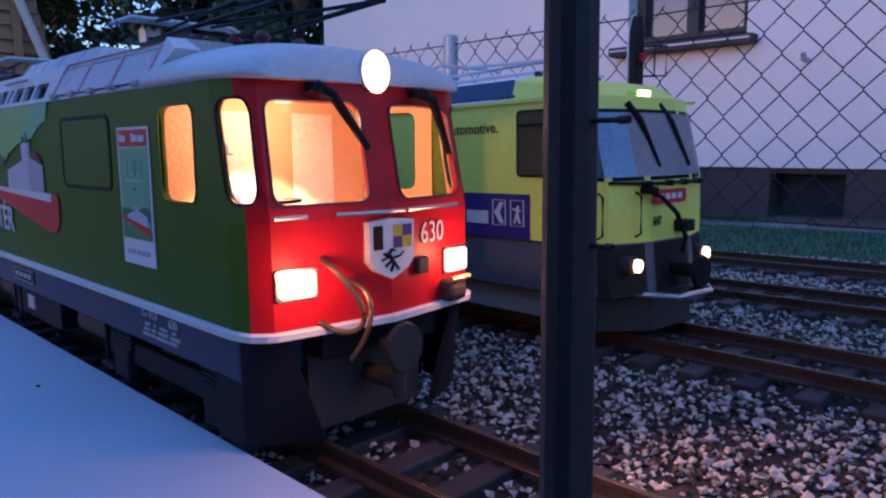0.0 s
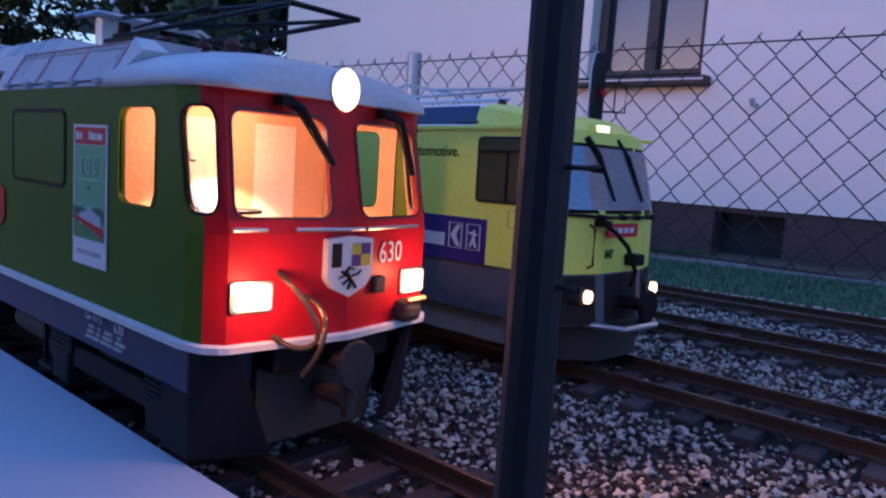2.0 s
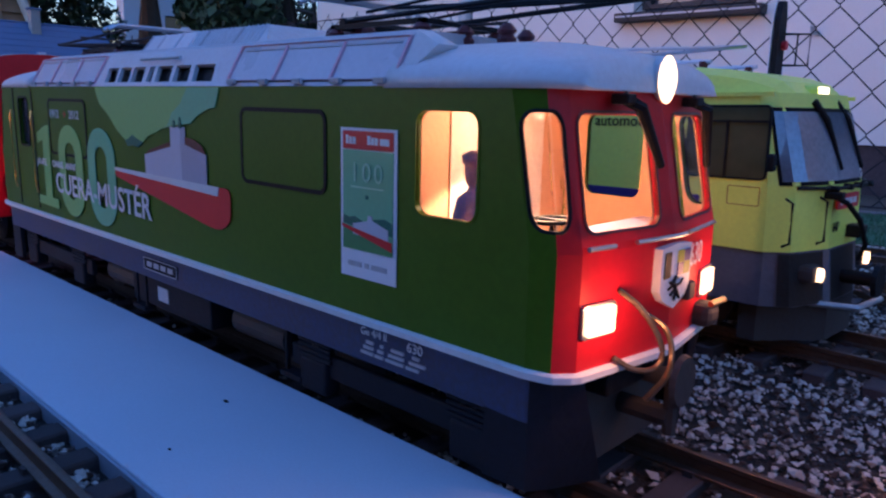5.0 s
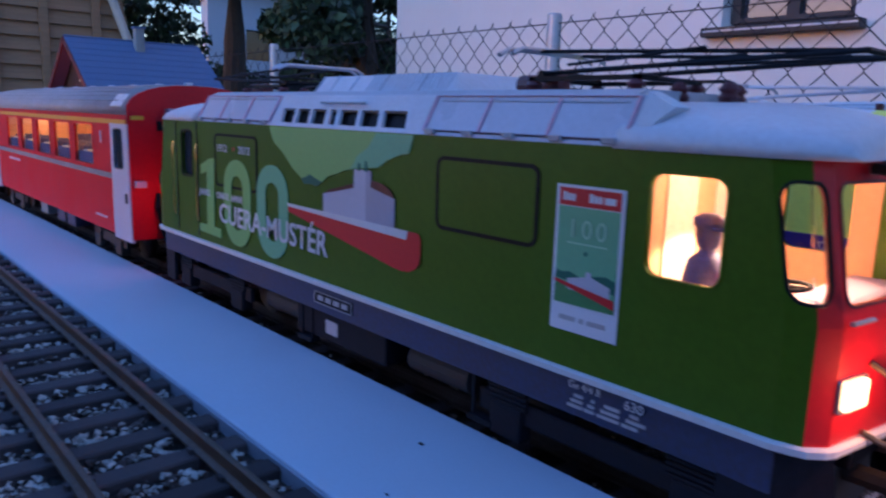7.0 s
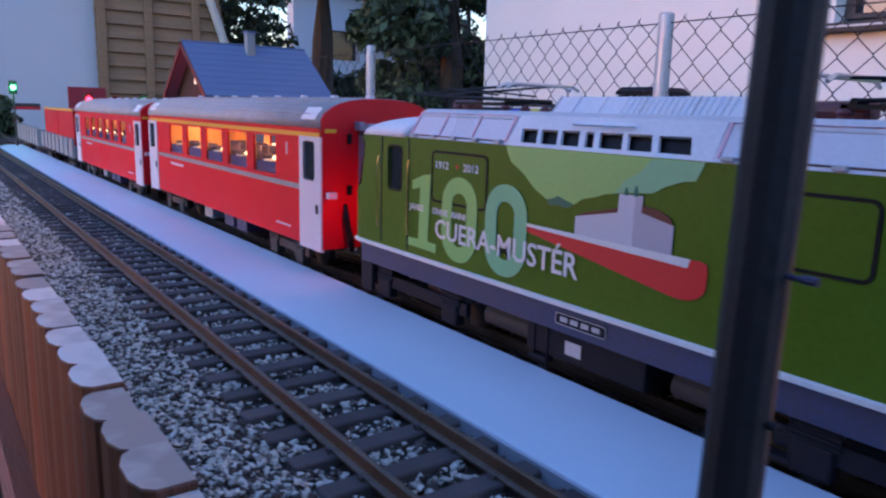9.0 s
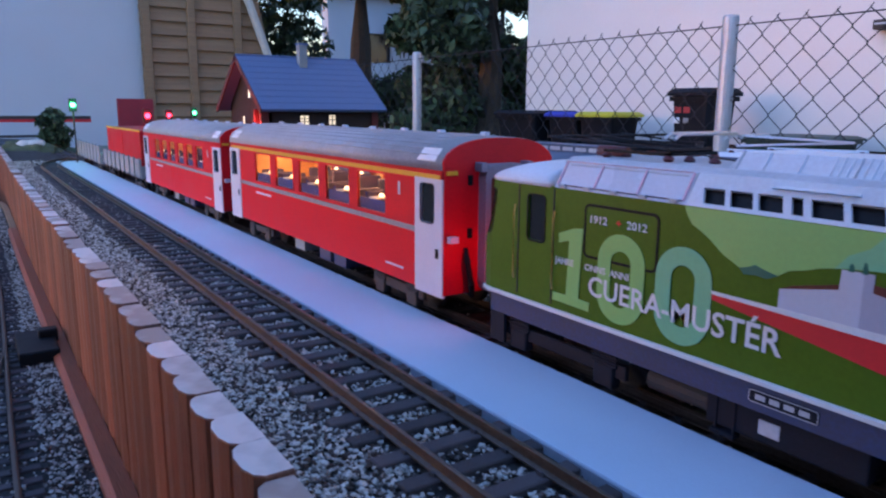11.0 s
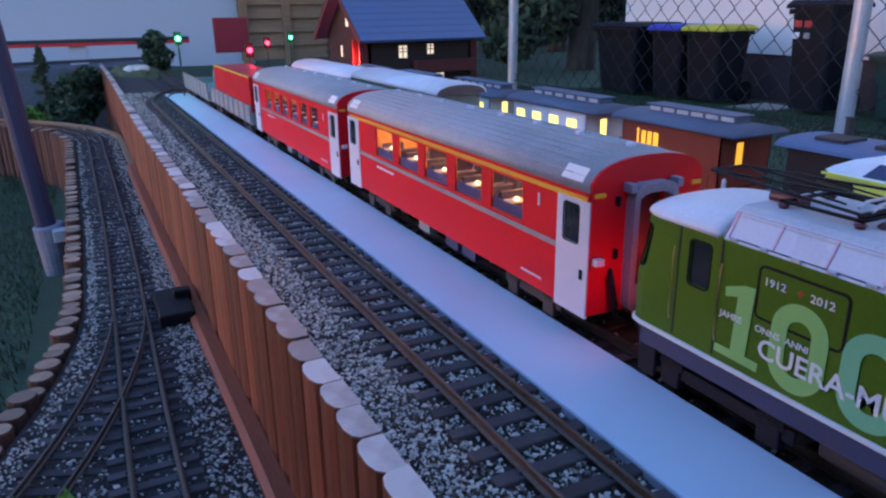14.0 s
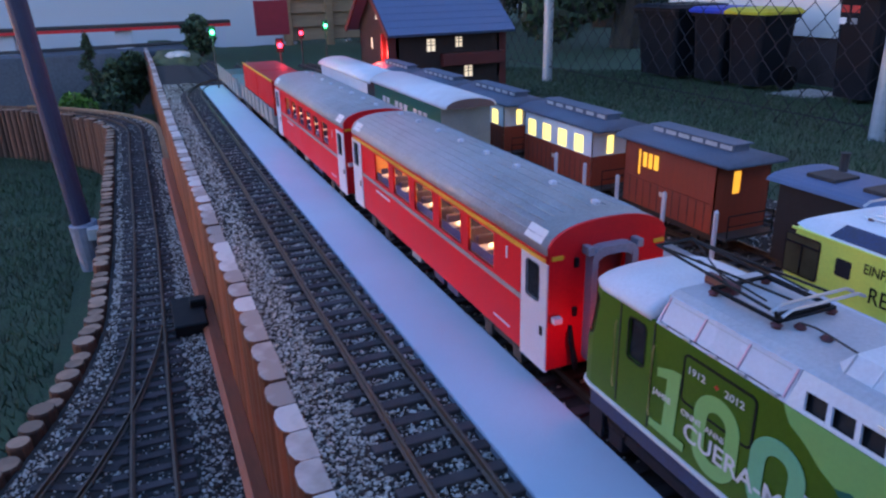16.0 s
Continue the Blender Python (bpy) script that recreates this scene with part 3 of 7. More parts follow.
def pantograph(parent, x, z, s=1, reach=0.085):
    """A folded pantograph on four insulators; s gives the end to which its arms fold."""
    pg = part("pantograph", B((x - 0.028, x + 0.028, -0.026, -0.0235, z + 0.0075, z + 0.0095), (x - 0.028, x + 0.028, 0.0235, 0.026, z + 0.0075, z + 0.0095),
                              (x - 0.028, x - 0.025, -0.026, 0.026, z + 0.0076, z + 0.0094), (x + 0.025, x + 0.028, -0.026, 0.026, z + 0.0076, z + 0.0094)), "black", parent, "folded dark pantograph")
    for dx in (-0.026, 0.026):
        for dy in (-0.0245, 0.0245):
            part("insulator", T(([(x + dx, dy, z - 0.002), (x + dx, dy, z), (x + dx, dy, z + 0.0015), (x + dx, dy, z + 0.003), (x + dx, dy, z + 0.0045), (x + dx, dy, z + 0.006), (x + dx, dy, z + 0.0078)],
                                 [0.0022, 0.004, 0.0026, 0.004, 0.0026, 0.004, 0.002]), n=12), "insul", pg, "oxblood ribbed insulator")
    bars = []
    for dy in (-0.021, 0.021):
        bars += [([(x - s * 0.024, dy, z + 0.011), (x + s * reach, dy * 0.8, z + 0.0155)], 0.0011), ([(x + s * reach, dy * 0.8, z + 0.0155), (x - s * 0.03, dy * 0.75, z + 0.021)], 0.0009),
                 ([(x - s * 0.012, dy * 0.9, z + 0.0145), (x + s * 0.05, dy * 0.82, z + 0.019)], 0.0007)]
    bars += [([(x + s * reach, -0.018, z + 0.0155), (x + s * reach, 0.018, z + 0.0155)], 0.0011), ([(x + s * 0.02, -0.019, z + 0.0128), (x + s * (reach - 0.004), 0.017, z + 0.0153)], 0.0007),
             ([(x - s * 0.024, -0.023, z + 0.0105), (x - s * 0.024, 0.023, z + 0.0105)], 0.002)]
    for pts, rad in bars:
        part("arm", T((pts, rad), n=6), "black", pg)
    part("contact_strip", T(([(x - s * 0.03, -0.036, z + 0.0185), (x - s * 0.03, -0.029, z + 0.0215), (x - s * 0.03, 0.029, z + 0.0215), (x - s * 0.03, 0.036, z + 0.0185)], 0.0011),
                            ([(x - s * 0.038, -0.036, z + 0.0185), (x - s * 0.038, -0.029, z + 0.0215), (x - s * 0.038, 0.029, z + 0.0215), (x - s * 0.038, 0.036, z + 0.0185)], 0.0011)), "steel", pg, "pale pantograph contact strips")
    part("cylinder", T(([(x - 0.046, -0.010, z + 0.0065), (x - 0.045, -0.010, z + 0.0065), (x - 0.020, -0.010, z + 0.0065), (x - 0.019, -0.010, z + 0.0065)], [0.003, 0.0048, 0.0048, 0.003]), n=12), "insul", pg, "oxblood cylinder")
    return pg


def bilinear(a, b, c, d):
    """Maps the unit square on to four corners (foot left, foot right, head right, head left); depth goes inwards by metres."""
    a, b, c, d = (Vector(p) for p in (a, b, c, d))
    nrm = (b - a).cross(d - a).normalized()
    return lambda u, v, w: (a * (1 - u) + b * u) * (1 - v) + (d * (1 - u) + c * u) * v - nrm * w


X0, X1 = -0.6025, -0.0735
ZB, ZW, ZT = 0.0605, 0.098, 0.1465
loco = thing("green_locomotive", "olive green electric model locomotive with red front and anniversary artwork", "locomotive")
SH = 0.059
DOOR_WINDOW = (-0.5395, -0.5215, 0.1065, 0.1385)


def front_plan(z):
    """The corner of the front at a height: end of the side, colour edge on the round, windscreen post, middle."""
    k = max(0, (z - ZW) / (ZT - ZW))
    b = 0.0095 * k
    return (-0.0935 - b, SH), (-0.0850 - b * 0.8, 0.0570 - 0.0015 * k), (-0.0800 - b, 0.0506 - 0.0022 * k), (-0.0735 - b, 0.0)


def notch(u0, u1, v0, v1, r, n=5):
    """One half of a rounded window that runs past the edge at u = 1: the wall round it, and the pane."""
    arc = [(u0 + r[0] * (1 - math.cos(a)), v0 + r[1] * (1 - math.sin(a))) for a in (math.pi / 2 * q / n for q in range(n, -1, -1))]
    pane = [(1, v0)] + arc + [(u, v1 - (v - v0)) for u, v in arc[::-1]] + [(1, v1)]
    return [(0, 0), (1, 0)] + pane + [(1, 1), (0, 1)], pane


# body sides
for s in (-1, 1):
    holes = [rrect(-0.1420, -0.1150, 0.1035, 0.1382, 0.0045)]
    edge = [(front_plan(z)[0][0], z) for z in (ZT, ZW, ZB)]
    if s < 0:
        holes.append(rrect(*DOOR_WINDOW, 0.003))
    side = part("side_wall", plate([(X0 + X1 - x, z) for x, z in edge] + edge[::-1], holes, 0.0022, on_side(s * SH, s)), "green", loco)
    part("window_frame", ring(rrect(-0.1420, -0.1150, 0.1035, 0.1382, 0.0045), 0.0009, 0.0014, on_side(s * (SH + 0.0004), s)), "black" if s > 0 else "green", side, "thin window rim")
    part("pane", plate(rrect(-0.1420, -0.1150, 0.1035, 0.1382, 0.0045), [], 0.0005, on_side(s * (SH - 0.0012), s)), "glass", side).visible_shadow = False
    part("lining", plate([(-0.152, ZB + 0.001), (-0.1045, ZB + 0.001), (-0.1045, 0.1432), (-0.152, 0.1432)], [rrect(-0.1420, -0.1150, 0.1035, 0.1382, 0.0045)], 0.0006, on_side(s * (SH - 0.0024), s)), "cabwall", side, "peach cab lining")
    # black rubber outlines of the two service hatches
    for hx0, hx1, hz0, hz1 in ((-0.250, -0.191, 0.1055, 0.1368), (-0.4815, -0.4215, 0.1038, 0.1380)):
        hatch = part("hatch", plate(rrect(hx0 + 0.001, hx1 - 0.001, hz0 + 0.001, hz1 - 0.001, 0.003), [], 0.0004, on_side(s * (SH + 0.00035), s)), "green", side)
        part("rubber_seal", ring(rrect(hx0 + 0.001, hx1 - 0.001, hz0 + 0.001, hz1 - 0.001, 0.003), 0.0017, 0.001, on_side(s * (SH + 0.0006), s)), "black", hatch, "black rubber hatch seal")

# front and rear corner facets and windscreens
for end in (1, -1):
    def pt(p, z, s):
        x, y = p
        return (x if end > 0 else X0 + X1 - x, s * y, z)
    for s in (-1, 1):
        o, c, e, m0 = front_plan(ZB)
        o1, c1, e1, m1 = front_plan(ZW)
        o2, c2, e2, m2 = front_plan(ZT)
        flip = s * end > 0

        def quad(p0, q0, p1, q1, z0, z1):
            a, b, c, d = pt(p0, z0, s), pt(q0, z0, s), pt(q1, z1, s), pt(p1, z1, s)
            return bilinear(b, a, d, c) if flip else bilinear(a, b, c, d)

        def U(u):
            return 1 - u if flip else u

        def loop(pts):
            q = [(U(u), v) for u, v in pts]
            return q[::-1] if flip else q
        paint = "red" if end > 0 else "green"
        # rounded corner between side and windscreen: green half and front-coloured half, the quarter window across both
        for p0, p1, p2, q0, q1, q2, colour, first in ((o, o1, o2, c, c1, c2, "green", True), (c, c1, c2, e, e1, e2, paint, False)):
            part("corner_panel", plate(loop([(0, 0), (1, 0), (1, 1), (0, 1)]), [], 0.002, quad(p0, q0, p1, q1, ZB, ZW)), colour, loco)
            fa = quad(p1, q1, p2, q2, ZW, ZT)
            frame_loop, pane_loop = notch(0.12, 1, 0.13, 0.85, (0.5, 0.12)) if first else notch(0.36, 1, 0.13, 0.85, (0.45, 0.12))
            if not first:
                frame_loop, pane_loop = ([(1 - u, v) for u, v in q][::-1] for q in (frame_loop, pane_loop))
            facet = part("corner_panel", plate(loop(frame_loop), [], 0.002, fa), colour, loco)
            part("pane", plate(loop(pane_loop), [], 0.0005, lambda u, v, q, f=fa: f(u, v, q + 0.001)), "glass", facet).visible_shadow = False
            if end > 0:
                part("lining", plate(loop(frame_loop), [], 0.0006, lambda u, v, q, f=fa: f(u, v, q + 0.0024)), "cabwall", facet, "peach lining")
            pane_pts = pane_loop if first else pane_loop[::-1]
            part("window_rim", T(([fa(U(u), v, 0.0002) for u, v in pane_pts], 0.0006), n=6), "black", facet, "black rubber window rim")
        # front: apron below, windscreen above
        fl = quad(e, m0, e1, m1, ZB, ZW)
        part("front_apron", plate(loop([(0, 0), (1, 0), (1, 1), (0, 1)]), [], 0.002, fl), paint, loco)
        fu = quad(e1, m1, e2, m2, ZW, ZT)
        win = rrect(0.05, 0.84, 0.12, 0.84, 0.09)
        wall_f = part("front_panel", plate(loop([(0, 0), (1, 0), (1, 1), (0, 1)]), [loop(win)], 0.002, fu), paint, loco)
        if end > 0:
            part("lining", plate(loop([(0, 0), (1, 0), (1, 1), (0, 1)]), [loop(win)], 0.0006, lambda u, v, q, f=fu: f(u, v, q + 0.0024)), "cabwall", wall_f, "peach lining")
        part("windscreen", plate(loop(win), [], 0.0005, lambda u, v, q, f=fu: f(u, v, q + 0.001)), "glass", wall_f).visible_shadow = False
        part("window_rim", ring(loop(win), 0.018, 0.0012, lambda u, v, q, f=fu: f(u, v, q - 0.0004)), "insul", wall_f, "dark red window rim")
        # headlight
        lampq = rrect(0.035, 0.315, 0.325, 0.560, 0.03)
        hl = part("headlight", plate(loop(rrect(0.012, 0.338, 0.30, 0.585, 0.03)), [], 0.0015, lambda u, v, q, f=fl: f(u, v, q - 0.0012)), "steel" if end > 0 else "tint", loco, "rectangular lit headlight" if end > 0 else "dark tail lamp")
        if end < 0:
            part("tail_lens", plate(loop(rrect(0.1, 0.22, 0.36, 0.52, 0.03)), [], 0.0012, lambda u, v, q, f=fl: f(u, v, q - 0.0022)), "tail", hl, "glowing red tail lens")
        if end > 0:
            part("lens", plate(loop(lampq), [], 0.0012, lambda u, v, q, f=fl: f(u, v, q - 0.0022)), "head", hl, "glowing warm white lens")

# artwork and marks on the near side
Y = -SH - 0.0007
art = on_side(Y)
hill = part("artwork_hill", plate([(-0.404, 0.1458), (-0.4025, 0.142), (-0.3986, 0.1362), (-0.393, 0.1335), (-0.3866, 0.1298), (-0.3774, 0.1226), (-0.367, 0.1176), (-0.3568, 0.1192), (-0.3457, 0.1172), (-0.3398, 0.121), (-0.331, 0.1228), (-0.3248, 0.1251), (-0.3137, 0.1270), (-0.2941, 0.1287), (-0.2877, 0.1324), (-0.2773, 0.1359), (-0.2708, 0.1367), (-0.2665, 0.1458)], [], 0.0004, art), "light_green", loco, "light green hill printed on the side")
part("hill_slope", plate([(-0.318, 0.1262), (-0.3137, 0.1272), (-0.2941, 0.1289), (-0.2877, 0.1326), (-0.2773, 0.1361), (-0.2708, 0.1369), (-0.2667, 0.1456), (-0.296, 0.1456), (-0.303, 0.138), (-0.312, 0.1335)], [], 0.0004, on_side(Y - 0.00015)), "mint", hill, "mint slope of the hill")
part("artwork_wood", plate([(-0.367, 0.1176), (-0.3625, 0.1187), (-0.3582, 0.1206), (-0.352, 0.1188), (-0.3452, 0.1172), (-0.3512, 0.1146), (-0.358, 0.1153), (-0.3641, 0.1145)], [], 0.0004, on_side(Y - 0.0002)), "teal", hill, "dark teal wood")
church = part("artwork_church", plate([(-0.3438, 0.1000), (-0.3438, 0.1112), (-0.3148, 0.1171), (-0.3144, 0.1266), (-0.3041, 0.1268), (-0.3041, 0.0985)], [], 0.0004, on_side(Y - 0.0003)), "lilac", loco, "pale lilac church printed on the side")
part("church_side", plate([(-0.3040, 0.0985), (-0.3040, 0.1268), (-0.2997, 0.1268), (-0.2996, 0.1185), (-0.2804, 0.1149), (-0.2805, 0.0990)], [], 0.0004, on_side(Y - 0.0003)), "lilac_shade", church, "greyer lilac side of the church")
part("roof_print", plate([(-0.3438, 0.1112), (-0.3376, 0.1140), (-0.3148, 0.1193), (-0.3148, 0.1169)], [], 0.0003, on_side(Y - 0.0005)), "insul", church)
part("roof_print", plate([(-0.2996, 0.1223), (-0.2896, 0.1212), (-0.283, 0.1185), (-0.2804, 0.1149), (-0.2996, 0.1186)], [], 0.0003, on_side(Y - 0.0005)), "insul", church)
for cx, ct in ((-0.3100, 0.1300), (-0.3040, 0.1315)):
    part("cross_print", plate([(cx - 0.0013, 0.1262), (cx + 0.0013, 0.1262), (cx + 0.0011, 0.1285), (cx + 0.0003, ct), (cx - 0.0005, ct), (cx - 0.0011, 0.1285)], [], 0.0003, on_side(Y - 0.0005)), "teal", church)
wedge = part("artwork_wedge", plate([(-0.3825, 0.1008), (-0.382, 0.0968), (-0.2810, 0.0812), (-0.2745, 0.0806), (-0.2690, 0.0811), (-0.2644, 0.0830), (-0.2612, 0.0860), (-0.2604, 0.0895), (-0.2604, 0.0975), (-0.2612, 0.0997), (-0.2640, 0.1006), (-0.27, 0.1006)], [], 0.0004, on_side(Y - 0.0002)), "crimson", loco, "red wedge printed on the side")
part("white_stroke", plate([(-0.3825, 0.1018), (-0.3820, 0.1000), (-0.2709, 0.0964), (-0.2697, 0.1007)], [], 0.0004, on_side(Y - 0.0006)), "white", wedge)
fig_y = on_side(Y - 0.0003)
part("figure_one", plate([(-0.510, 0.0680), (-0.4745, 0.0672), (-0.4740, 0.0735), (-0.4845, 0.0738), (-0.4825, 0.1215), (-0.4905, 0.1208), (-0.5055, 0.1155), (-0.505, 0.1090), (-0.4950, 0.1118), (-0.4965, 0.0737), (-0.5095, 0.0737)], [], 0.0004, fig_y), "light_green", loco, "large light green figure one")
for xa, mm in ((-0.4680, "light_green"), (-0.4210, "mint")):
    part("figure_nought", plate(rrect(xa, xa + 0.0385, 0.0655, 0.1226, 0.0185, 8), [rrect(xa + 0.0110, xa + 0.0275, 0.0760, 0.1120, 0.0080, 8)], 0.0004, fig_y), mm, loco, "large light green figure nought")
title = lettering("CUERA-MUSTÉR", 0.0195, 0.0001, Matrix.Identity(4), "lettering", "white", loco, "white capital lettering", 1.0, 0.0003)
wide = max(v.co.x for v in title.data.vertices)
for v in title.data.vertices:
    k = v.co.x / wide
    v.co = (-0.4758 + 0.1366 * k, Y - 0.0005 - v.co.z, 0.0792 - 0.0027 * k + v.co.y * (0.93 + 0.08 * k))
for word, wx in (("JAHRE", -0.5078), ("ONNS", -0.4795), ("ANNI", -0.4573)):
    lettering(word, 0.0062, 0.0001, side_text(wx, 0.0948, Y - 0.0005), "lettering", "white", loco, "small white lettering", 1.06, 0.0001)
for word, wx, mm in (("1912", -0.4772, "white"), ("+", -0.4540, "crimson"), ("2012", -0.4450, "white")):
    lettering(word, 0.0070, 0.0001, side_text(wx, 0.1268, Y - 0.0007), "lettering", mm, loco, "small year lettering", 1.15, 0.0001)
poster = part("poster", plate([(-0.1812, 0.0760), (-0.1508, 0.0760), (-0.1508, 0.1314), (-0.1812, 0.1314)], [], 0.0004, on_side(Y)), "paper", loco, "white framed anniversary poster sticker")
part("header", B((-0.1796, -0.1524, Y - 0.0003, Y, 0.1238, 0.1303)), "crimson", poster, "crimson header with pale bars")
for k in range(6):
    hx = -0.1778 + 0.0020 * k + 0.0115 * (k > 2) - 0.0055 * (k > 2)
    part("header_bar", B((hx, hx + 0.0015, Y - 0.0005, Y - 0.0002, 0.1256, 0.1282 + 0.0006 * (k % 3 == 0))), "paper", poster)
part("header_bar", B((-0.1592, -0.1545, Y - 0.0005, Y - 0.0002, 0.1256, 0.1280)), "paper", poster)
part("picture", B((-0.1796, -0.1524, Y - 0.0003, Y, 0.0866, 0.1234)), "mint", poster, "mint picture field")
for k, figure in enumerate("100"):
    lettering(figure, 0.0100, 0.0001, side_text(-0.1748 + 0.0064 * k, 0.1122, Y - 0.0008), "lettering", "pale_mint", poster)
part("picture_line", B((-0.175, -0.157, Y - 0.0005, Y - 0.0002, 0.1098, 0.1104)), "pale_mint", poster)
part("picture_mark", B((-0.1668, -0.1654, Y - 0.0005, Y - 0.0002, 0.1060, 0.1074)), "teal", poster)
part("picture_meadow", plate([(-0.1796, 0.0868), (-0.1524, 0.0868), (-0.1524, 0.0900), (-0.1796, 0.0952)], [], 0.0003, on_side(Y - 0.0004)), "poster_green", poster, "green meadow below the red stroke")
part("picture_tree", plate([(-0.1796, 0.0968), (-0.1790, 0.0992), (-0.1765, 0.0985), (-0.173, 0.0992), (-0.168, 0.0975), (-0.161, 0.0992), (-0.1565, 0.0998), (-0.1524, 0.0985), (-0.1524, 0.094), (-0.1796, 0.096)], [], 0.0003, on_side(Y - 0.0005)), "teal", poster)
part("picture_church", plate([(-0.1735, 0.0925), (-0.1735, 0.0965), (-0.1655, 0.0982), (-0.1652, 0.1002), (-0.1632, 0.1002), (-0.1628, 0.0985), (-0.1545, 0.096), (-0.1545, 0.0915)], [], 0.0003, on_side(Y - 0.0007)), "lilac", poster)
part("picture_stroke", plate([(-0.1796, 0.0958), (-0.1796, 0.0948), (-0.1524, 0.0885), (-0.1524, 0.0918)], [], 0.0003, on_side(Y - 0.0009)), "crimson", poster)
for hx, hw in ((-0.1768, 0.0075), (-0.1675, 0.0022), (-0.1638, 0.0082)):
    part("footer_bar", B((hx, hx + hw, Y - 0.0003, Y, 0.0802, 0.0820)), "lidg", poster)

# skirt, running board stripe
part("skirt", B((X0 + 0.019, -0.0925, -0.0575, 0.0575, 0.0425, 0.0588), bevel=0.001), "navy", loco, "slate blue frame skirt")
for k in range(3):
    for hx, hw in ((-0.1715, 0.0070), (-0.1635, 0.0045), (-0.1575, 0.0095), (-0.1465, 0.0065 + 0.003 * (k % 2))):
        part("data_bar", B((hx + 0.0015 * k, hx + hw, -0.0582, -0.0574, 0.0462 + 0.0022 * k, 0.0474 + 0.0022 * k)), "lidg", loco)
lettering("Ge 4/4 II", 0.0042, 0.0001, side_text(-0.1715, 0.0540, -0.0582), "lettering", "white", loco)
lettering("630", 0.0052, 0.0001, side_text(-0.1462, 0.0530, -0.0582), "lettering", "white", loco, "", 1.05)


def stripe_ring(z, grow):
    o, c, e, m = front_plan(ZB)
    half = [(o[0] - 0.006, -SH - grow), (o[0], -SH - grow * 0.97), (c[0] - 0.003 + grow * 0.3, -c[1] - 0.0008 - grow * 0.9), (c[0] + grow * 0.75, -c[1] - grow * 0.6), (e[0] - 0.0016 + grow * 0.95, -e[1] - 0.0024 - grow * 0.4), (e[0] + grow, -e[1]), (m[0] + grow, 0)]
    front = half + [(x, -y) for x, y in half[-2::-1]]
    return [(x, y, z) for x, y in front] + [(X0 + X1 - x, -y, z) for x, y in front]


part("white_stripe", loft([stripe_ring(0.0586, 0.0008), stripe_ring(0.0587, 0.0022), stripe_ring(0.0609, 0.0024), stripe_ring(0.0615, 0.0010)]), "white", loco, "white painted stripe round the body foot")
# snow plough and coupler at both ends
for end in (1, -1):
    def fx(x):
        return x if end > 0 else X0 + X1 - x
    for s in (-1, 1):
        rows = []
        for z in (0.0195, 0.03, 0.045, 0.0583):
            k = (z - 0.0195) / 0.039
            rows.append([(fx(-0.110), s * 0.0575, z), (fx(-0.0925), s * 0.0570, z), (fx(-0.0865), s * (0.047 + 0.008 * k), z), (fx(-0.0795), s * (0.030 + 0.016 * k), z), (fx(-0.082), s * (0.028 + 0.016 * k), z), (fx(-0.0955), s * 0.054, z), (fx(-0.110), s * 0.0545, z)])
        part("front_skirt", loft(rows), "plough", loco, "dark navy end skirt")
    part("buffer_beam", B((min(fx(-0.0990), fx(-0.0790)), max(fx(-0.0990), fx(-0.0790)), -0.030, 0.030, 0.048, 0.0583), bevel=0.001), "black", loco)
    part("coupler", T(([(fx(-0.0900), 0, 0.036), (fx(-0.0700), 0, 0.036)], 0.004), ([(fx(-0.0700), 0, 0.03), (fx(-0.0700), 0, 0.047)], 0.0026)), "dark", loco)
    part("buffer", T(([(fx(-0.0820), 0, 0.050), (fx(-0.0680), 0, 0.050), (fx(-0.0675), 0, 0.050), (fx(-0.0655), 0, 0.050)], [0.0035, 0.0035, 0.0095, 0.0088]), n=16), "dark", loco, "dark round centre buffer")
    part("pilot", B((min(fx(-0.0950), fx(-0.0890)), max(fx(-0.0950), fx(-0.0890)), -0.03, 0.03, 0.0185, 0.048)), "dark", loco)

# front fittings: wipers, hand rail, hoses, coat of arms, number, roof lamp
for y0, y1, z1 in ((-0.0272, -0.0074, 0.1225), (0.0251, 0.0426, 0.1205)):
    a = Vector((-0.0820 - abs(y0) * 0.03, y0, 0.1438))
    wp = part("wiper", T(([a, a + Vector((0.0045, 0.004, -0.003)), (-0.0765 - abs(y1) * 0.13, y1, z1)], [0.0021, 0.0021, 0.0014])), "black", loco, "black wiper")
    part("wiper_motor", B((a.x - 0.002, a.x + 0.004, a.y - 0.004, a.y + 0.002, 0.1415, 0.1448), bevel=0.0006), "black", wp)
for y0, y1 in ((-0.0505, -0.0375), (-0.026, 0.006), (0.008, 0.042)):
    part("hand_rail", T(([(-0.0715 - abs(y) * 0.128, y, 0.0998) for y in spread(y0, y1, 4)], 0.0008)), "steel", loco, "pale hand rail")
sx = -0.0720
sy = lambda y: (y + 0.0045) * 1.17 - 0.0008
arms = part("shield_badge", plate([(sy(y), z) for y, z in ((-0.0145, 0.0962), (-0.0045, 0.0973), (0.0055, 0.0962), (0.0055, 0.082), (0.003, 0.0785), (-0.0045, 0.0748), (-0.012, 0.0785), (-0.0145, 0.082))], [], 0.003, on_end(sx)), "white", loco, "white shield with heraldic fields")
for y0, y1, z0, z1, mm in ((-0.0128, -0.0088, 0.0862, 0.0948, "black"), (-0.004, -0.0002, 0.0862, 0.0905, "violet"), (-0.0002, 0.0042, 0.0905, 0.0946, "violet"), (-0.004, -0.0002, 0.0905, 0.0946, "lidyel"), (-0.0002, 0.0042, 0.0862, 0.0905, "lidyel")):
    part("shield_field", B((sx, sx + 0.0004, sy(y0), sy(y1), z0, z1)), mm, arms)
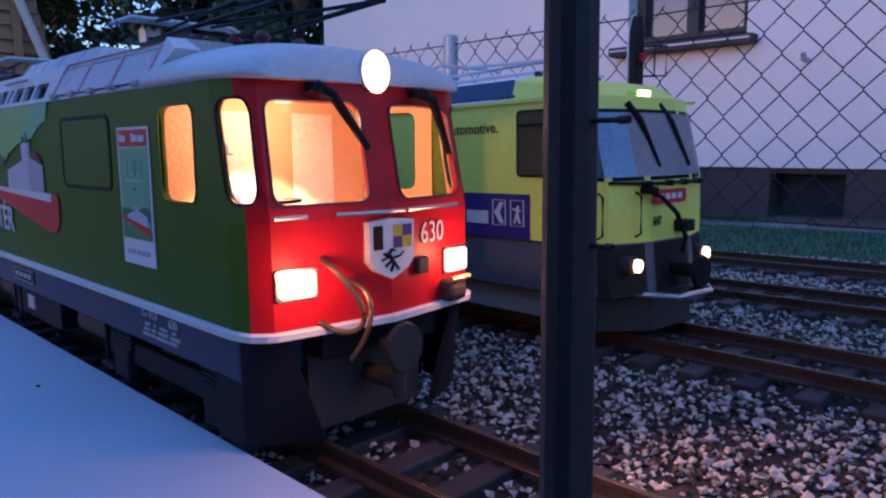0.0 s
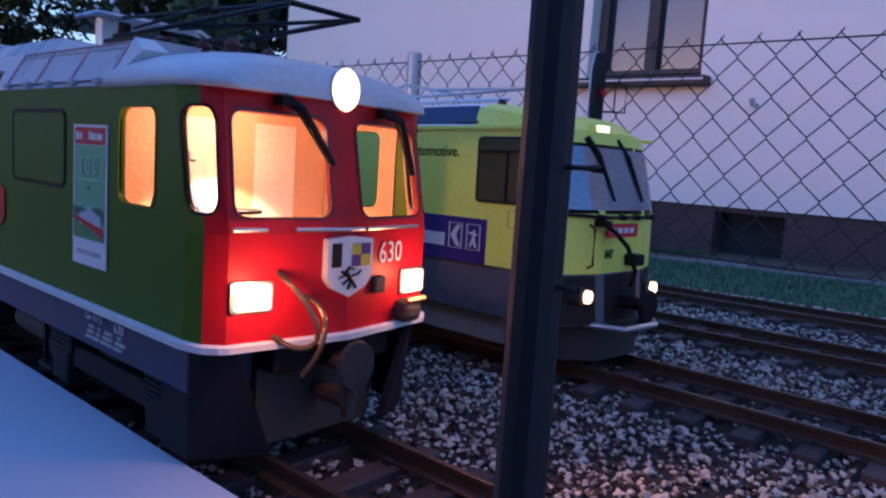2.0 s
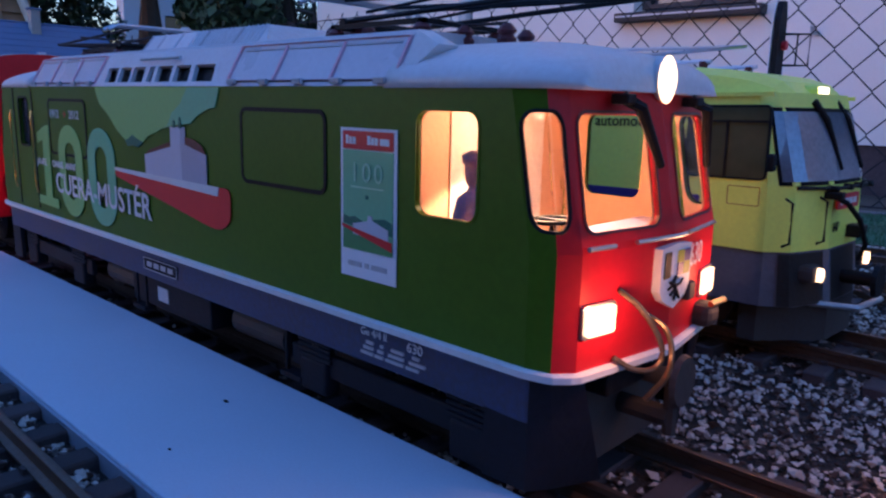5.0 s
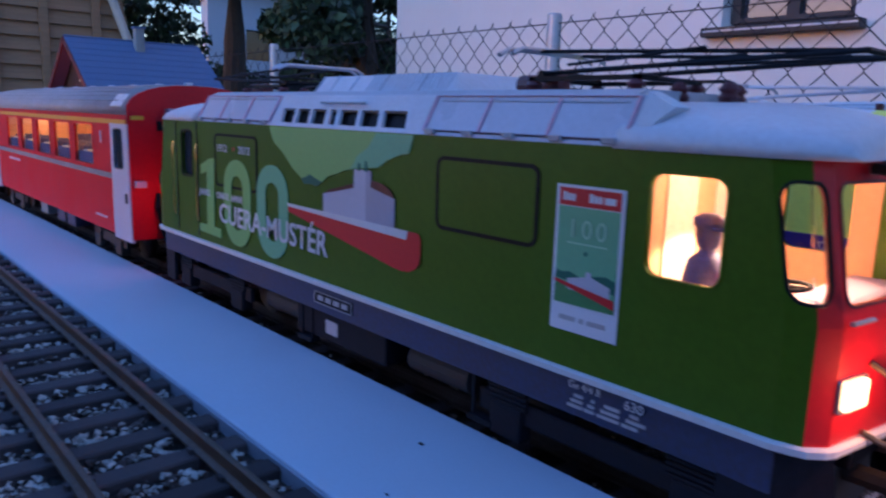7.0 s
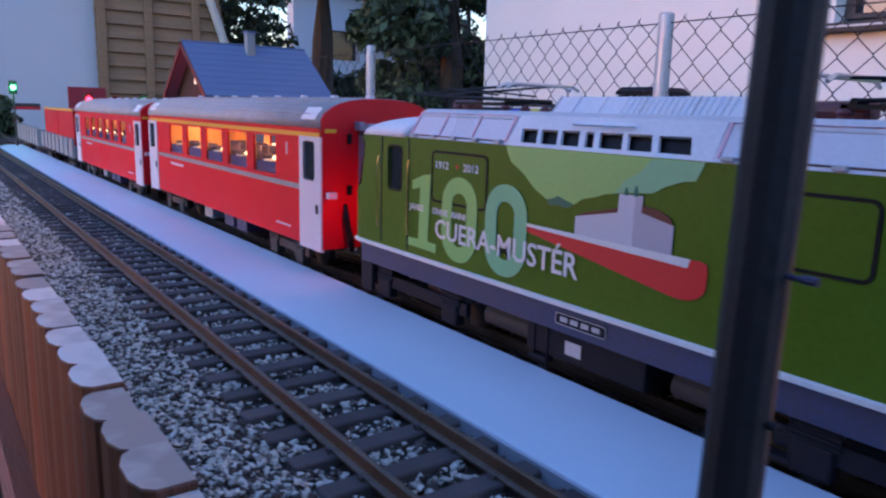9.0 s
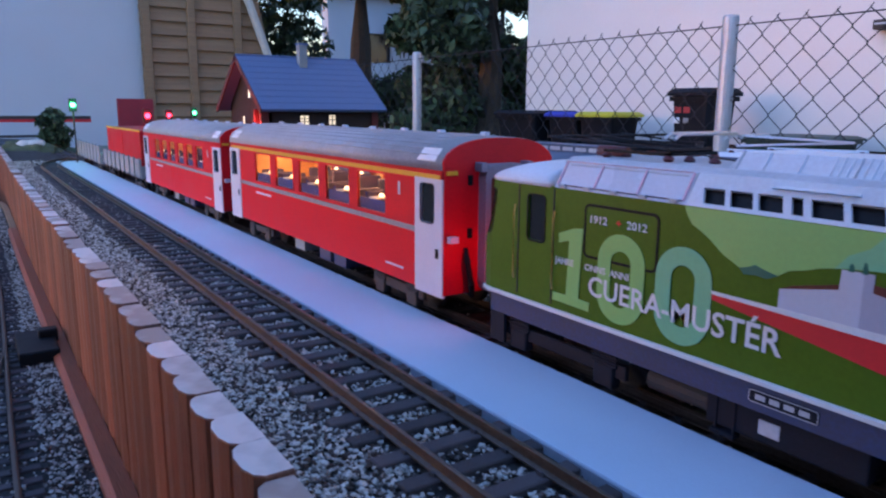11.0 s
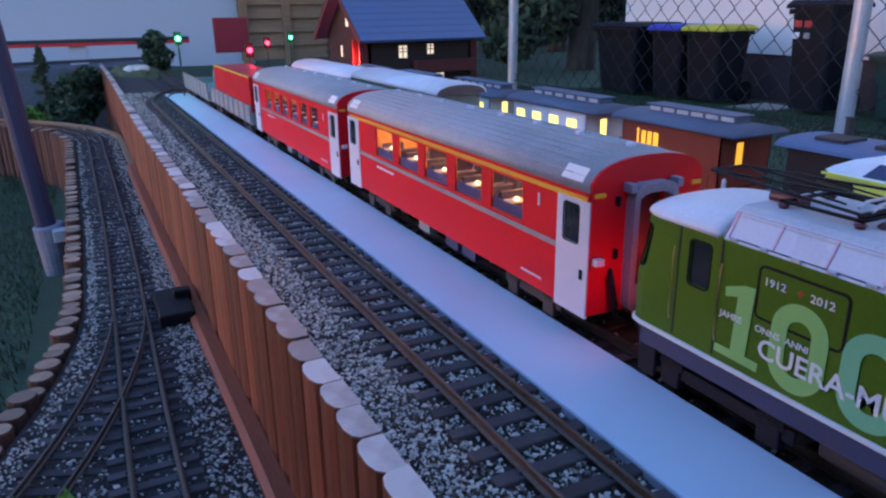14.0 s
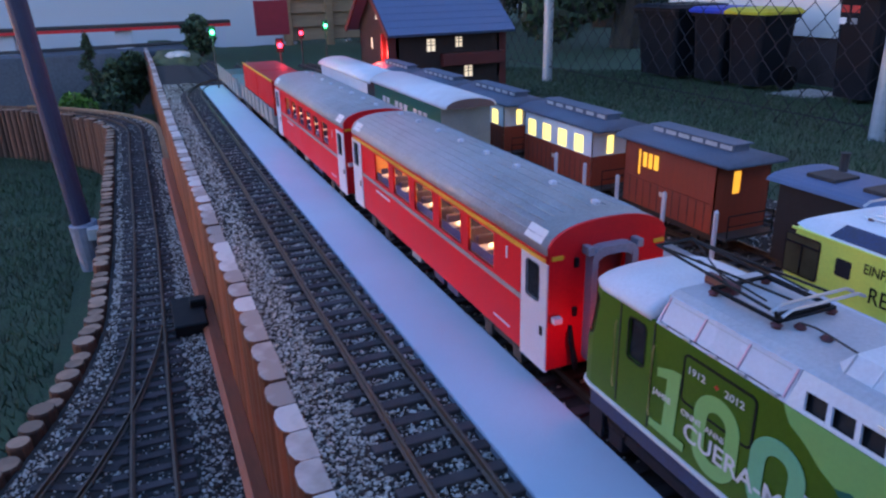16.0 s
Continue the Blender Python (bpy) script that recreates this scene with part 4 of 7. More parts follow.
beast = lambda *pts: [(sx + 0.0003, sy(y), z) for y, z in pts]
part("shield_beast", T((beast((-0.0085, 0.0845), (-0.006, 0.0835), (-0.0035, 0.0805)), [0.0005, 0.0010, 0.0006]), (beast((-0.0068, 0.0838), (-0.0050, 0.0858), (-0.0030, 0.0852)), [0.0008, 0.0007, 0.0003]), (beast((-0.0045, 0.0818), (-0.0078, 0.0800)), 0.0005), (beast((-0.0040, 0.0808), (-0.0055, 0.0778)), 0.0006), (beast((-0.0035, 0.0806), (-0.0018, 0.0782)), 0.0006), (beast((-0.0045, 0.0826), (-0.0012, 0.0832), (0.0004, 0.0846)), [0.0005, 0.0004, 0.0003]), (beast((-0.0062, 0.0832), (-0.0095, 0.0822)), 0.0004)), "black", arms, "black rearing heraldic beast")
lettering("630", 0.0118, 0.0001, front_text(0.0181, 0.0860, -0.0752) @ Matrix.Rotation(radians(7.3), 4, "Y"), "lettering", "white", loco, "pale road number", 0.9)
part("brake_hose", T((smooth([(-0.0770, -0.0315, 0.0850), (-0.0710, -0.0290, 0.0805), (-0.0670, -0.0235, 0.0720), (-0.0655, -0.0215, 0.0650), (-0.0665, -0.0240, 0.0605), (-0.0710, -0.0290, 0.0600), (-0.0765, -0.0335, 0.0635)]), 0.0010)), "hose", loco, "bronze brake hose loop")
part("heating_hose", T((smooth([(-0.0735, -0.0215, 0.0770), (-0.0660, -0.0205, 0.0735), (-0.0630, -0.0205, 0.0670), (-0.0625, -0.0235, 0.0590), (-0.0680, -0.0260, 0.0500)]), 0.0010)), "hose", loco, "bronze hose hanging down")
part("coupling_socket", B((-0.083, -0.071, 0.031, 0.043, 0.0610, 0.0700), bevel=0.003), "dark", loco)
part("hose_tap", T(([(-0.0715, 0.0325, 0.0705), (-0.0705, 0.0425, 0.0712)], 0.0012)), "brass", loco)
part("number_lamp", B((-0.0800, -0.0730, 0.0145, 0.0210, 0.0745, 0.081), bevel=0.001), "dark", loco)
lampbody = part("roof_lamp", T(([(-0.094, 0.0013, 0.1500), (-0.0815, 0.0013, 0.1500)], 0.0076), n=20), "roofw", loco, "round lit roof headlight")
part("lens", loft([[(-0.0815 + 0.0020 * (1 - k * k), 0.0013 + 0.0072 * k * math.cos(a), 0.1500 + 0.0078 * k * math.sin(a)) for a in (2 * math.pi * j / 20 for j in range(20))] for k in (1, 0.8, 0.5, 0.1)]), "head", lampbody, "glowing warm white lens")

# roof: white domed ends, sloping lids and louvres between
def roof_ring(x, zt, h, z0=0.1455):
    return arch(x, -h, h, z0, zt, 20, 2.25)


for end in (1, -1):
    rows = []
    for k in range(9):
        t = k / 8
        x = -0.158 + t * 0.0735
        zt = 0.1630 - 0.009 * max(0, t - 0.4) ** 2 * 2.0
        h = 0.0598 if t < 0.75 else 0.0598 - 0.0085 * ((t - 0.75) / 0.25) ** 1.6
        rows.append((x, zt, h))
    rows.append((-0.0822, 0.1486, 0.0470))
    part("cab_roof", loft([roof_ring(x if end > 0 else -0.6745 - x, zt if end > 0 else zt - 0.002, h) for x, zt, h in rows]), "roofw", loco, "white rounded cab roof", True)
part("roof_deck", loft([[(x, y, z) for y, z in ((-0.047, 0.1455), (0.047, 0.1455), (0.047, 0.1635), (0.04, 0.1665), (-0.04, 0.1665), (-0.047, 0.1635))] for x in (-0.514, -0.158)]), "lidg", loco)
for s in (-1, 1):
    def slope(u, v, w, s=s):
        n = Vector((0, s * 0.84, 0.54))
        return Vector((u, s * (0.0592 - 0.0112 * v), 0.1462 + 0.0180 * v)) - n * w
    for x0, x1 in ((-0.512, -0.404), (-0.264, -0.152)):
        lid = part("roof_lid", plate([(x0, 0), (x1, 0), (x1 - 0.001, 1), (x0 + 0.001, 1)], [], 0.002, slope), "lidm", loco, "sloping glossy pale roof lid")
        # dark strip laid on the lid, painting the shadow under the hinges
        part("lid_shadow_gap", plate([(x0 + 0.004, 0.085), (x1 - 0.004, 0.085), (x1 - 0.004, 0.125), (x0 + 0.004, 0.125)], [], 0.0006, lambda u, v, w: slope(u, v, w - 0.0004)), "dark", lid)
        part("lid_upper_gap", plate([(x0 + 0.006, 0.83), (x1 - 0.006, 0.83), (x1 - 0.006, 0.87), (x0 + 0.006, 0.87)], [], 0.0006, lambda u, v, w: slope(u, v, w - 0.0004)), "lidg", lid)
        part("lid_frame", ring([(x0 + 0.003, 0.1), (x1 - 0.003, 0.1), (x1 - 0.003, 0.95), (x0 + 0.003, 0.95)], 0.0012, 0.001, lambda u, v, w: slope(u, v, w - 0.0009)), "pinklit", lid)
        for k in range(1, 3):
            xr = x0 + (x1 - x0) * k / 3
            part("lid_rib", plate([(xr - 0.0006, 0.12), (xr + 0.0006, 0.12), (xr + 0.0006, 0.9), (xr - 0.0006, 0.9)], [], 0.001, lambda u, v, w: slope(u, v, w - 0.0009)), "pinklit", lid)
        for k in range(5):
            xr = x0 + 0.008 + (x1 - x0 - 0.016) * k / 4
            part("hinge", B((xr - 0.003, xr + 0.003, min(s * 0.0588, s * 0.0608), max(s * 0.0588, s * 0.0608), 0.1468, 0.1492), bevel=0.0005), "lidg", lid)
    bm = bmesh.new()
    vs = [bm.verts.new(p) for p in ((-0.1522, s * 0.0594, 0.1465), (-0.1522, s * 0.0482, 0.1655), (-0.1400, s * 0.0510, 0.1600), (-0.1522, s * 0.040, 0.1465), (-0.1522, s * 0.040, 0.1655), (-0.1400, s * 0.040, 0.1600))]
    for f in ((0, 1, 2), (3, 5, 4), (0, 2, 5, 3), (1, 4, 5, 2), (0, 3, 4, 1)):
        bm.faces.new([vs[q] for q in f])
    bmesh.ops.recalc_face_normals(bm, faces=bm.faces[:])
    part("shoulder_wedge", bm, "white", loco, "white triangular shoulder")
    gr = part("louvre_band", plate([(-0.404, 0), (-0.264, 0), (-0.264, 1), (-0.404, 1)], [[(a + 0.0035, 0.12), (b + 0.0035, 0.12), (b, 0.57), (a, 0.57)] for a, b in ((-0.397, -0.3835), (-0.3805, -0.367), (-0.364, -0.3505), (-0.346, -0.340), (-0.336, -0.3205), (-0.317, -0.302), (-0.298, -0.2795))], 0.0022, slope), "roofw", loco, "pale band with dark louvre openings")
    part("louvre_back", plate([(-0.403, 0.05), (-0.265, 0.05), (-0.265, 0.6), (-0.403, 0.6)], [], 0.0005, lambda u, v, w: slope(u, v, w + 0.004)), "black", gr)
    part("grab_rail", T(([slope(-0.356, 0.72, -0.002), slope(-0.313, 0.72, -0.002)], 0.0008)), "steel", gr)
bm = bmesh.new()
loft([[(x, y, z) for y, z in ((-0.036, 0.1645), (0.036, 0.1645), (0.026, z), (-0.026, z))] for x, z in ((-0.400, 0.1655), (-0.391, 0.1757), (-0.272, 0.1757), (-0.263, 0.1655))], bm)
hood = part("resistor_hood", bm, "roofw", loco, "raised ribbed roof hood")
for s in (-1, 1):
    for k in (0, 4, 9, *range(13, 30)):
        xr = -0.390 + 0.117 * k / 29
        part("hood_rib", T(([(xr, s * 0.0358, 0.1650), (xr, s * 0.0262, 0.1758)], 0.0007), n=4), "roofw" if k % 8 else "lidg", hood)
pantograph(loco, -0.198, 0.1632, 1, 0.104)
pantograph(loco, -0.470, 0.1625, -1, 0.093)
for x, y in ((-0.160, -0.012), (-0.141, -0.010), (-0.150, 0.016), (-0.437, -0.012), (-0.420, -0.010)):
    part("roof_insulator", T(([(x, y, 0.158), (x, y, 0.1645), (x, y, 0.166), (x, y, 0.1675), (x, y, 0.169), (x, y, 0.1702)], [0.0022, 0.0040, 0.0028, 0.0040, 0.0028, 0.0015]), n=10), "insul", loco, "oxblood ribbed roof insulator")
part("roof_cable", T(([(-0.141, -0.010, 0.1702), (-0.160, -0.012, 0.1702), (-0.18, -0.01, 0.174)], 0.0007), n=6), "dark", loco)
part("roof_cable", T(([(-0.437, -0.012, 0.1702), (-0.428, -0.011, 0.1712), (-0.420, -0.010, 0.1702), (-0.398, -0.012, 0.1690)], 0.0007), n=6), "dark", loco)

# rear cab door on the near side
for x in (-0.5500, -0.5125):
    part("door_groove", B((x, x + 0.001, -0.0597, -0.0588, 0.064, 0.1455)), "dark", loco)
part("pane", plate(rrect(*DOOR_WINDOW, 0.003), [], 0.0006, on_side(-0.0572)), "tint", loco, "dark door window")
part("door_frame", ring(rrect(*DOOR_WINDOW, 0.003), 0.0012, 0.001, on_side(-0.0595)), "black", loco)
for x in (-0.5525, -0.5100):
    part("door_rail", T(([(x, -0.0605, 0.075), (x, -0.0615, 0.08), (x, -0.0615, 0.125), (x, -0.0605, 0.13)], 0.0006)), "brass", loco, "brass grab rail")
part("floor", B((X0 + 0.02, -0.094, -0.056, 0.056, 0.0588, 0.0608)), "dark", loco)
part("bulkhead", B((-0.155, -0.153, -0.0565, 0.0565, 0.061, 0.146)), "cabwall", loco, "cream cab rear wall")
part("bulkhead", B((-0.520, -0.518, -0.0565, 0.0565, 0.061, 0.146)), "dark", loco)
part("cab_ceiling", B((-0.152, -0.0935, -0.055, 0.055, 0.1435, 0.1452)), "cabwall", loco)
part("desk", B((-0.109, -0.088, -0.044, 0.044, 0.061, 0.0985), bevel=0.003), "violet_grey", loco, "lilac driver's desk")
part("hand_wheel", T(([(-0.104 + 0.006 * math.cos(a), -0.03 + 0.009 * math.sin(a), 0.1035) for a in (2 * math.pi * j / 16 for j in range(17))], 0.0008), ([(-0.104, -0.03, 0.0985), (-0.104, -0.03, 0.1035)], 0.0012), ([(-0.110, -0.03, 0.1035), (-0.098, -0.03, 0.1035)], 0.0007)), "black", loco, "black hand wheel")
part("door_panel", B((-0.1528, -0.1522, -0.028, -0.004, 0.064, 0.138), (-0.1528, -0.1520, 0.012, 0.036, 0.064, 0.138), bevel=0.0002), "cream", loco)
fig = part("ceiling_bulb", T(([(-0.122, -0.013, 0.1436), (-0.122, -0.013, 0.1405)], 0.0036), n=12), "lamp", loco, "glowing ceiling bulb")
for xc in (-0.163, -0.508):
    bogie_frame(loco, xc, 0.012, "plough")
part("battery_box", B((-0.385, -0.295, -0.052, 0.052, 0.024, 0.0425), bevel=0.001), "plough", loco)
part("data_plate", B((-0.352, -0.34, -0.0526, -0.0518, 0.029, 0.037)), "lidg", loco, "pale data plate")
name_plate = part("name_plate", plate(rrect(-0.356, -0.318, 0.0475, 0.0545, 0.001), [], 0.0006, on_side(-0.0582)), "plough", loco, "dark cast name plate with pale rim")
part("plate_rim", ring(rrect(-0.3555, -0.3185, 0.048, 0.054, 0.001), 0.0004, 0.0005, on_side(-0.0585)), "lidg", name_plate)
for k in range(4):
    part("plate_bar", B((-0.352 + 0.008 * k, -0.3465 + 0.008 * k, -0.0585, -0.0581, 0.0496, 0.0524)), "lidg", name_plate)
for x in (-0.26, -0.41):
    part("air_tank", T(([(x - 0.024, -0.04, 0.032), (x - 0.022, -0.04, 0.032), (x + 0.022, -0.04, 0.032), (x + 0.024, -0.04, 0.032)], [0.004, 0.0075, 0.0075, 0.004]), n=14), "dark", loco)
    part("step", B((x + 0.03, x + 0.045, -0.055, -0.048, 0.02, 0.0225), (x + 0.031, x + 0.0325, -0.053, -0.051, 0.02, 0.043), (x + 0.0425, x + 0.044, -0.053, -0.051, 0.02, 0.043)), "plough", loco)

lay(loco, (0, -0.005, 0), (1, 0.915, 1))

# cab lamps: the bulb's open foot throws its cone down, its white body glows weakly
for nm, kind_, e in (("cab_lamp", "SPOT", 0.055), ("cab_bulb_light", "POINT", 0.0085)):
    ld = bpy.data.lights.new(nm, kind_)
    ld.energy, ld.color, ld.shadow_soft_size = e, (1.0, 0.56, 0.26), 0.002
    if kind_ == "SPOT":
        ld.spot_size, ld.spot_blend = radians(102), 0.12
    lo = new(nm, ld)
    lo.location = (-0.122, -0.017, 0.1375)
for y in (-0.0435, 0.0335):
    ld = bpy.data.lights.new("headlight_beam", "SPOT")
    ld.energy, ld.color, ld.spot_size, ld.spot_blend, ld.shadow_soft_size = 0.032, (1.0, 0.48, 0.24), radians(74), 0.8, 0.004
    lo = new("headlight_beam", ld)
    lo.matrix_world = look((-0.066, y, 0.0775), (0.09, y + 0.05, 0.0))


for nm, x, y, z, e, col in (("headlight_lamp", -0.0640, -0.0435, 0.079, 0.0024, (1.0, 0.42, 0.16)), ("headlight_lamp", -0.0640, 0.0335, 0.079, 0.0024, (1.0, 0.42, 0.16)), ("tail_lamp", X0 - 0.010, 0.025, 0.079, 0.0004, (1.0, 0.05, 0.06))):
    ld = bpy.data.lights.new(nm, "POINT")
    ld.energy, ld.color, ld.shadow_soft_size = e, col, 0.004
    lo = new(nm, ld)
    lo.location = (x, y, z)

# the driver, a small doll at the side window
DX, DY = -0.1275, -0.0445
bm = bmesh.new()
loft([[(DX + rx * math.cos(a), DY + ry * math.sin(a), z) for a in (2 * math.pi * j / 16 for j in range(16))] for z, rx, ry in
      ((0.086, 0.0072, 0.0085), (0.096, 0.0072, 0.009), (0.104, 0.0068, 0.0088), (0.1095, 0.0058, 0.0072), (0.1118, 0.0032, 0.0035), (0.1132, 0.0026, 0.0028), (0.1142, 0.0034, 0.0034), (0.1175, 0.0042, 0.0040), (0.1205, 0.0043, 0.0041), (0.1212, 0.0052, 0.0049), (0.1238, 0.0053, 0.0050), (0.1252, 0.0028, 0.0028))], bm)
loft([[(DX + 0.003 + x, DY + y, z) for x, y in ((0, -0.004), (0.0055, -0.003), (0.0064, 0), (0.0055, 0.003), (0, 0.004))] for z in (0.1202, 0.1211)], bm)
tube(bm, [(DX + 0.001, DY + 0.006, 0.107), (DX + 0.005, DY + 0.008, 0.099), (DX + 0.013, DY + 0.008, 0.1005)], [0.003, 0.0028, 0.002])
doll = part("driver_doll", bm, "doll", None, "", True)
tagged(doll, "small painted driver doll with cap in the lit cab", "doll")
part("doll_seat", B((-0.136, -0.119, -0.053, -0.036, 0.0608, 0.086), bevel=0.002), "dark", loco)


# ---- red coaches ----
def coach(x0, x1, wins, label, stripe):
    c = thing("red_coach", label, "coach", "red coaches of the train")
    ys, zb, zt = 0.057, 0.043, 0.154
    for s in (-1, 1):
        holes = [rrect(a, b, 0.1035, 0.1425, 0.002, 2) for a, b in wins]
        sd = part("side_wall", plate([(x0 + 0.047, zb), (x1 - 0.047, zb), (x1 - 0.047, zt), (x0 + 0.047, zt)], holes, 0.002, on_side(s * ys, s)), "coachred", c)
        for a, b in wins:
            part("pane", plate(rrect(a, b, 0.1035, 0.1425, 0.002, 2), [], 0.0005, on_side(s * (ys - 0.001), s)), "glass", sd).visible_shadow = False
            part("window_rim", ring(rrect(a, b, 0.1035, 0.1425, 0.002, 2), 0.0008, 0.001, on_side(s * (ys + 0.0003), s)), "crimson", sd)
        part("lining", plate([(x0 + 0.052, 0.062), (x1 - 0.052, 0.062), (x1 - 0.052, 0.1498), (x0 + 0.052, 0.1498)], holes, 0.0006, on_side(s * (ys - 0.0024), s)), "cabwall", sd, "peach inner lining")
        part("grey_band", B((x0 + 0.047, x1 - 0.047, s * (ys + 0.0004) - 0.0004, s * (ys + 0.0004) + 0.0004, 0.0945, 0.0995)), "flat", sd, "light grey waist band")
        if stripe:
            part("yellow_band", B((x0 + 0.01, x1 - 0.006, s * (ys + 0.0004) - 0.0005, s * (ys + 0.0004) + 0.0005, 0.1450, 0.1492)), "yellow", sd, "yellow first class band")
        for dx0, dx1 in ((x0 + 0.001, x0 + 0.047), (x1 - 0.047, x1 - 0.001)):
            dr = part("door", plate([(dx0, 0.0405), (dx1, 0.0405), (dx1, 0.1455), (dx0, 0.1455)], [rrect(dx0 + 0.010, dx1 - 0.014, 0.106, 0.1405, 0.003, 3)], 0.003, on_side(s * (ys + 0.0012), s)), "lilac", c, "light grey coach door")
            part("door_window", plate(rrect(dx0 + 0.010, dx1 - 0.014, 0.106, 0.1405, 0.003, 3), [], 0.0005, on_side(s * ys, s)), "tint", dr)
            part("window_seal", ring(rrect(dx0 + 0.010, dx1 - 0.014, 0.106, 0.1405, 0.003, 3), 0.0008, 0.001, on_side(s * (ys + 0.0016), s)), "black", dr)
            part("door_handle", B((dx1 - 0.010, dx1 - 0.006, s * (ys + 0.0015) - 0.0006, s * (ys + 0.0015) + 0.0006, 0.0755, 0.084)), "black", dr)
            part("over_door_panel", B((dx0, dx1, min(s * 0.053, s * ys), max(s * 0.053, s * ys), 0.1456, zt)), "coachred", c)
        # unreadable company name and number as bars
        part("name_bar", B((x0 + 0.115, x0 + 0.175, s * (ys + 0.0004) - 0.0003, s * (ys + 0.0004) + 0.0003, 0.0858, 0.0888)), "lilac", sd)
        part("number_bar", B((x1 - 0.105, x1 - 0.07, s * (ys + 0.0004) - 0.0003, s * (ys + 0.0004) + 0.0003, 0.0545, 0.0565)), "lilac", sd)
        part("class_mark", B((x1 - 0.079, x1 - 0.076, s * (ys + 0.0004) - 0.0003, s * (ys + 0.0004) + 0.0003, 0.126, 0.138)), "lilac", sd)
    # ends with gangway
    for x, e in ((x1, 1), (x0, -1)):
        out = [(-0.057, zb), (0.057, zb), (0.057, zt)] + [(y, z) for _, y, z in arch(0, -0.0585, 0.0585, 0.154, 0.181, 14, 2.4)[1:-1]] + [(-0.057, zt)]
        en = part("end_wall", plate(out, [rrect(-0.016, 0.016, 0.055, 0.152, 0.004, 3)], 0.004, on_end(x, e)), "coachred", c, "red end wall with arched head")
        g = part("gangway", ring(rrect(-0.017, 0.017, 0.048, 0.153, 0.005, 3), 0.0055, 0.012, on_end(x + e * 0.011, e)), "gangway", en, "blue-grey gangway portal")
        for hy in (-0.024, 0.024):
            part("gangway_lug", B((min(x, x + e * 0.011), max(x, x + e * 0.011), hy - 0.003, hy + 0.003, 0.152, 0.160), bevel=0.0008), "gangway", g)
        part("gangway_door", B((x - e * 0.006 - 0.001, x - e * 0.006 + 0.001, -0.016, 0.016, 0.045, 0.152)), "insul", en, "dark red gangway door")
        part("gangway_head", plate([(-0.0168, 0.153), (-0.0168, 0.1455), (-0.0125, 0.149), (-0.006, 0.1505), (0.006, 0.1505), (0.0125, 0.149), (0.0168, 0.1455), (0.0168, 0.153)], [], 0.006, on_end(x + e * 0.0105, e)), "gangway", g)
        part("gangway_step", B((min(x, x + e * 0.011), max(x, x + e * 0.011), -0.017, 0.017, 0.046, 0.064)), "violet_grey", g)
        part("end_hose", T(([(x, -0.035, 0.084), (x + e * 0.006, -0.037, 0.072), (x + e * 0.008, -0.034, 0.052), (x + e * 0.003, -0.030, 0.040)], [0.0018, 0.0028, 0.0032, 0.0022]), n=10), "black", en, "thick black rubber hose")
        for hz in (0.098, 0.145):
            part("end_catch", B((min(x, x + e * 0.003), max(x, x + e * 0.003), -0.034, -0.030, hz - 0.005, hz + 0.004), bevel=0.0008), "black", en)
        for yy in (-0.05, 0.05):
            part("end_lamp", B((min(x, x + e * 0.002), max(x, x + e * 0.002), yy - 0.005, yy + 0.005, 0.1495, 0.153)), "yellow", en, "small orange marker")
            part("end_step", B((min(x, x + e * 0.006), max(x, x + e * 0.006), yy - 0.004, yy + 0.004, 0.0905, 0.096)), "lilac", en)
        part("buffer", T(([(x, 0, 0.038), (x + e * 0.016, 0, 0.038), (x + e * 0.0165, 0, 0.038), (x + e * 0.018, 0, 0.038)], [0.004, 0.004, 0.0095, 0.009]), n=14), "dark", c)
        part("hose", T(([(x, 0.03, 0.05), (x + e * 0.008, 0.03, 0.045), (x + e * 0.009, 0.027, 0.03)], 0.0012)), "black", c)
    # roof with fine ribs and vents
    rf = part("roof", loft([arch(x, -0.0588, 0.0588, 0.1535, 0.1815, 16, 2.4) for x in (x0 + 0.003, x1 - 0.003)]), "roofg", c, "grey coach roof", True)
    ribs = []
    for k in range(2, 15):
        p = arch(0, -0.0590, 0.0590, 0.1535, 0.1819, 16, 2.4)[k]
        ribs.append(([(x0 + 0.03, p[1], p[2]), (x1 - 0.03, p[1], p[2])], 0.0005))
    part("roof_ribs", T(*ribs, n=4), "roofg", rf)
    for k in range(8):
        xv = x0 + (x1 - x0) * (k + 0.5) / 8
        part("roof_vent", B((xv - 0.004, xv + 0.004, 0.006, 0.012, 0.180, 0.1848), bevel=0.001), "lilac", rf)
    for xv in (x0 + 0.028, x1 - 0.028):
        q = [arch(xv, -0.0592, 0.0592, 0.1535, 0.1822, 16, 2.4)[k] for k in (13, 15)]
        part("roof_patch", plate([(-0.015, 0), (0.015, 0), (0.015, 1), (-0.015, 1)], [], 0.001, lambda u, v, w, q=q, xv=xv: (xv + u, q[1][1] + (q[0][1] - q[1][1]) * v, q[1][2] + (q[0][2] - q[1][2]) * v + 0.0008 - w)), "white", rf, "white square patch on the roof")
    # inside: floor, seats, tables, lamps
    part("floor", B((x0 + 0.005, x1 - 0.005, -0.055, 0.055, 0.058, 0.061)), "dark", c)
    part("ceiling", B((x0 + 0.005, x1 - 0.005, -0.054, 0.054, 0.150, 0.1515)), "cabwall", c)
    part("aisle_wall", B((x0 + 0.05, x0 + 0.052, -0.054, 0.054, 0.061, 0.15), (x1 - 0.052, x1 - 0.05, -0.054, 0.054, 0.061, 0.15)), "cabwall", c)
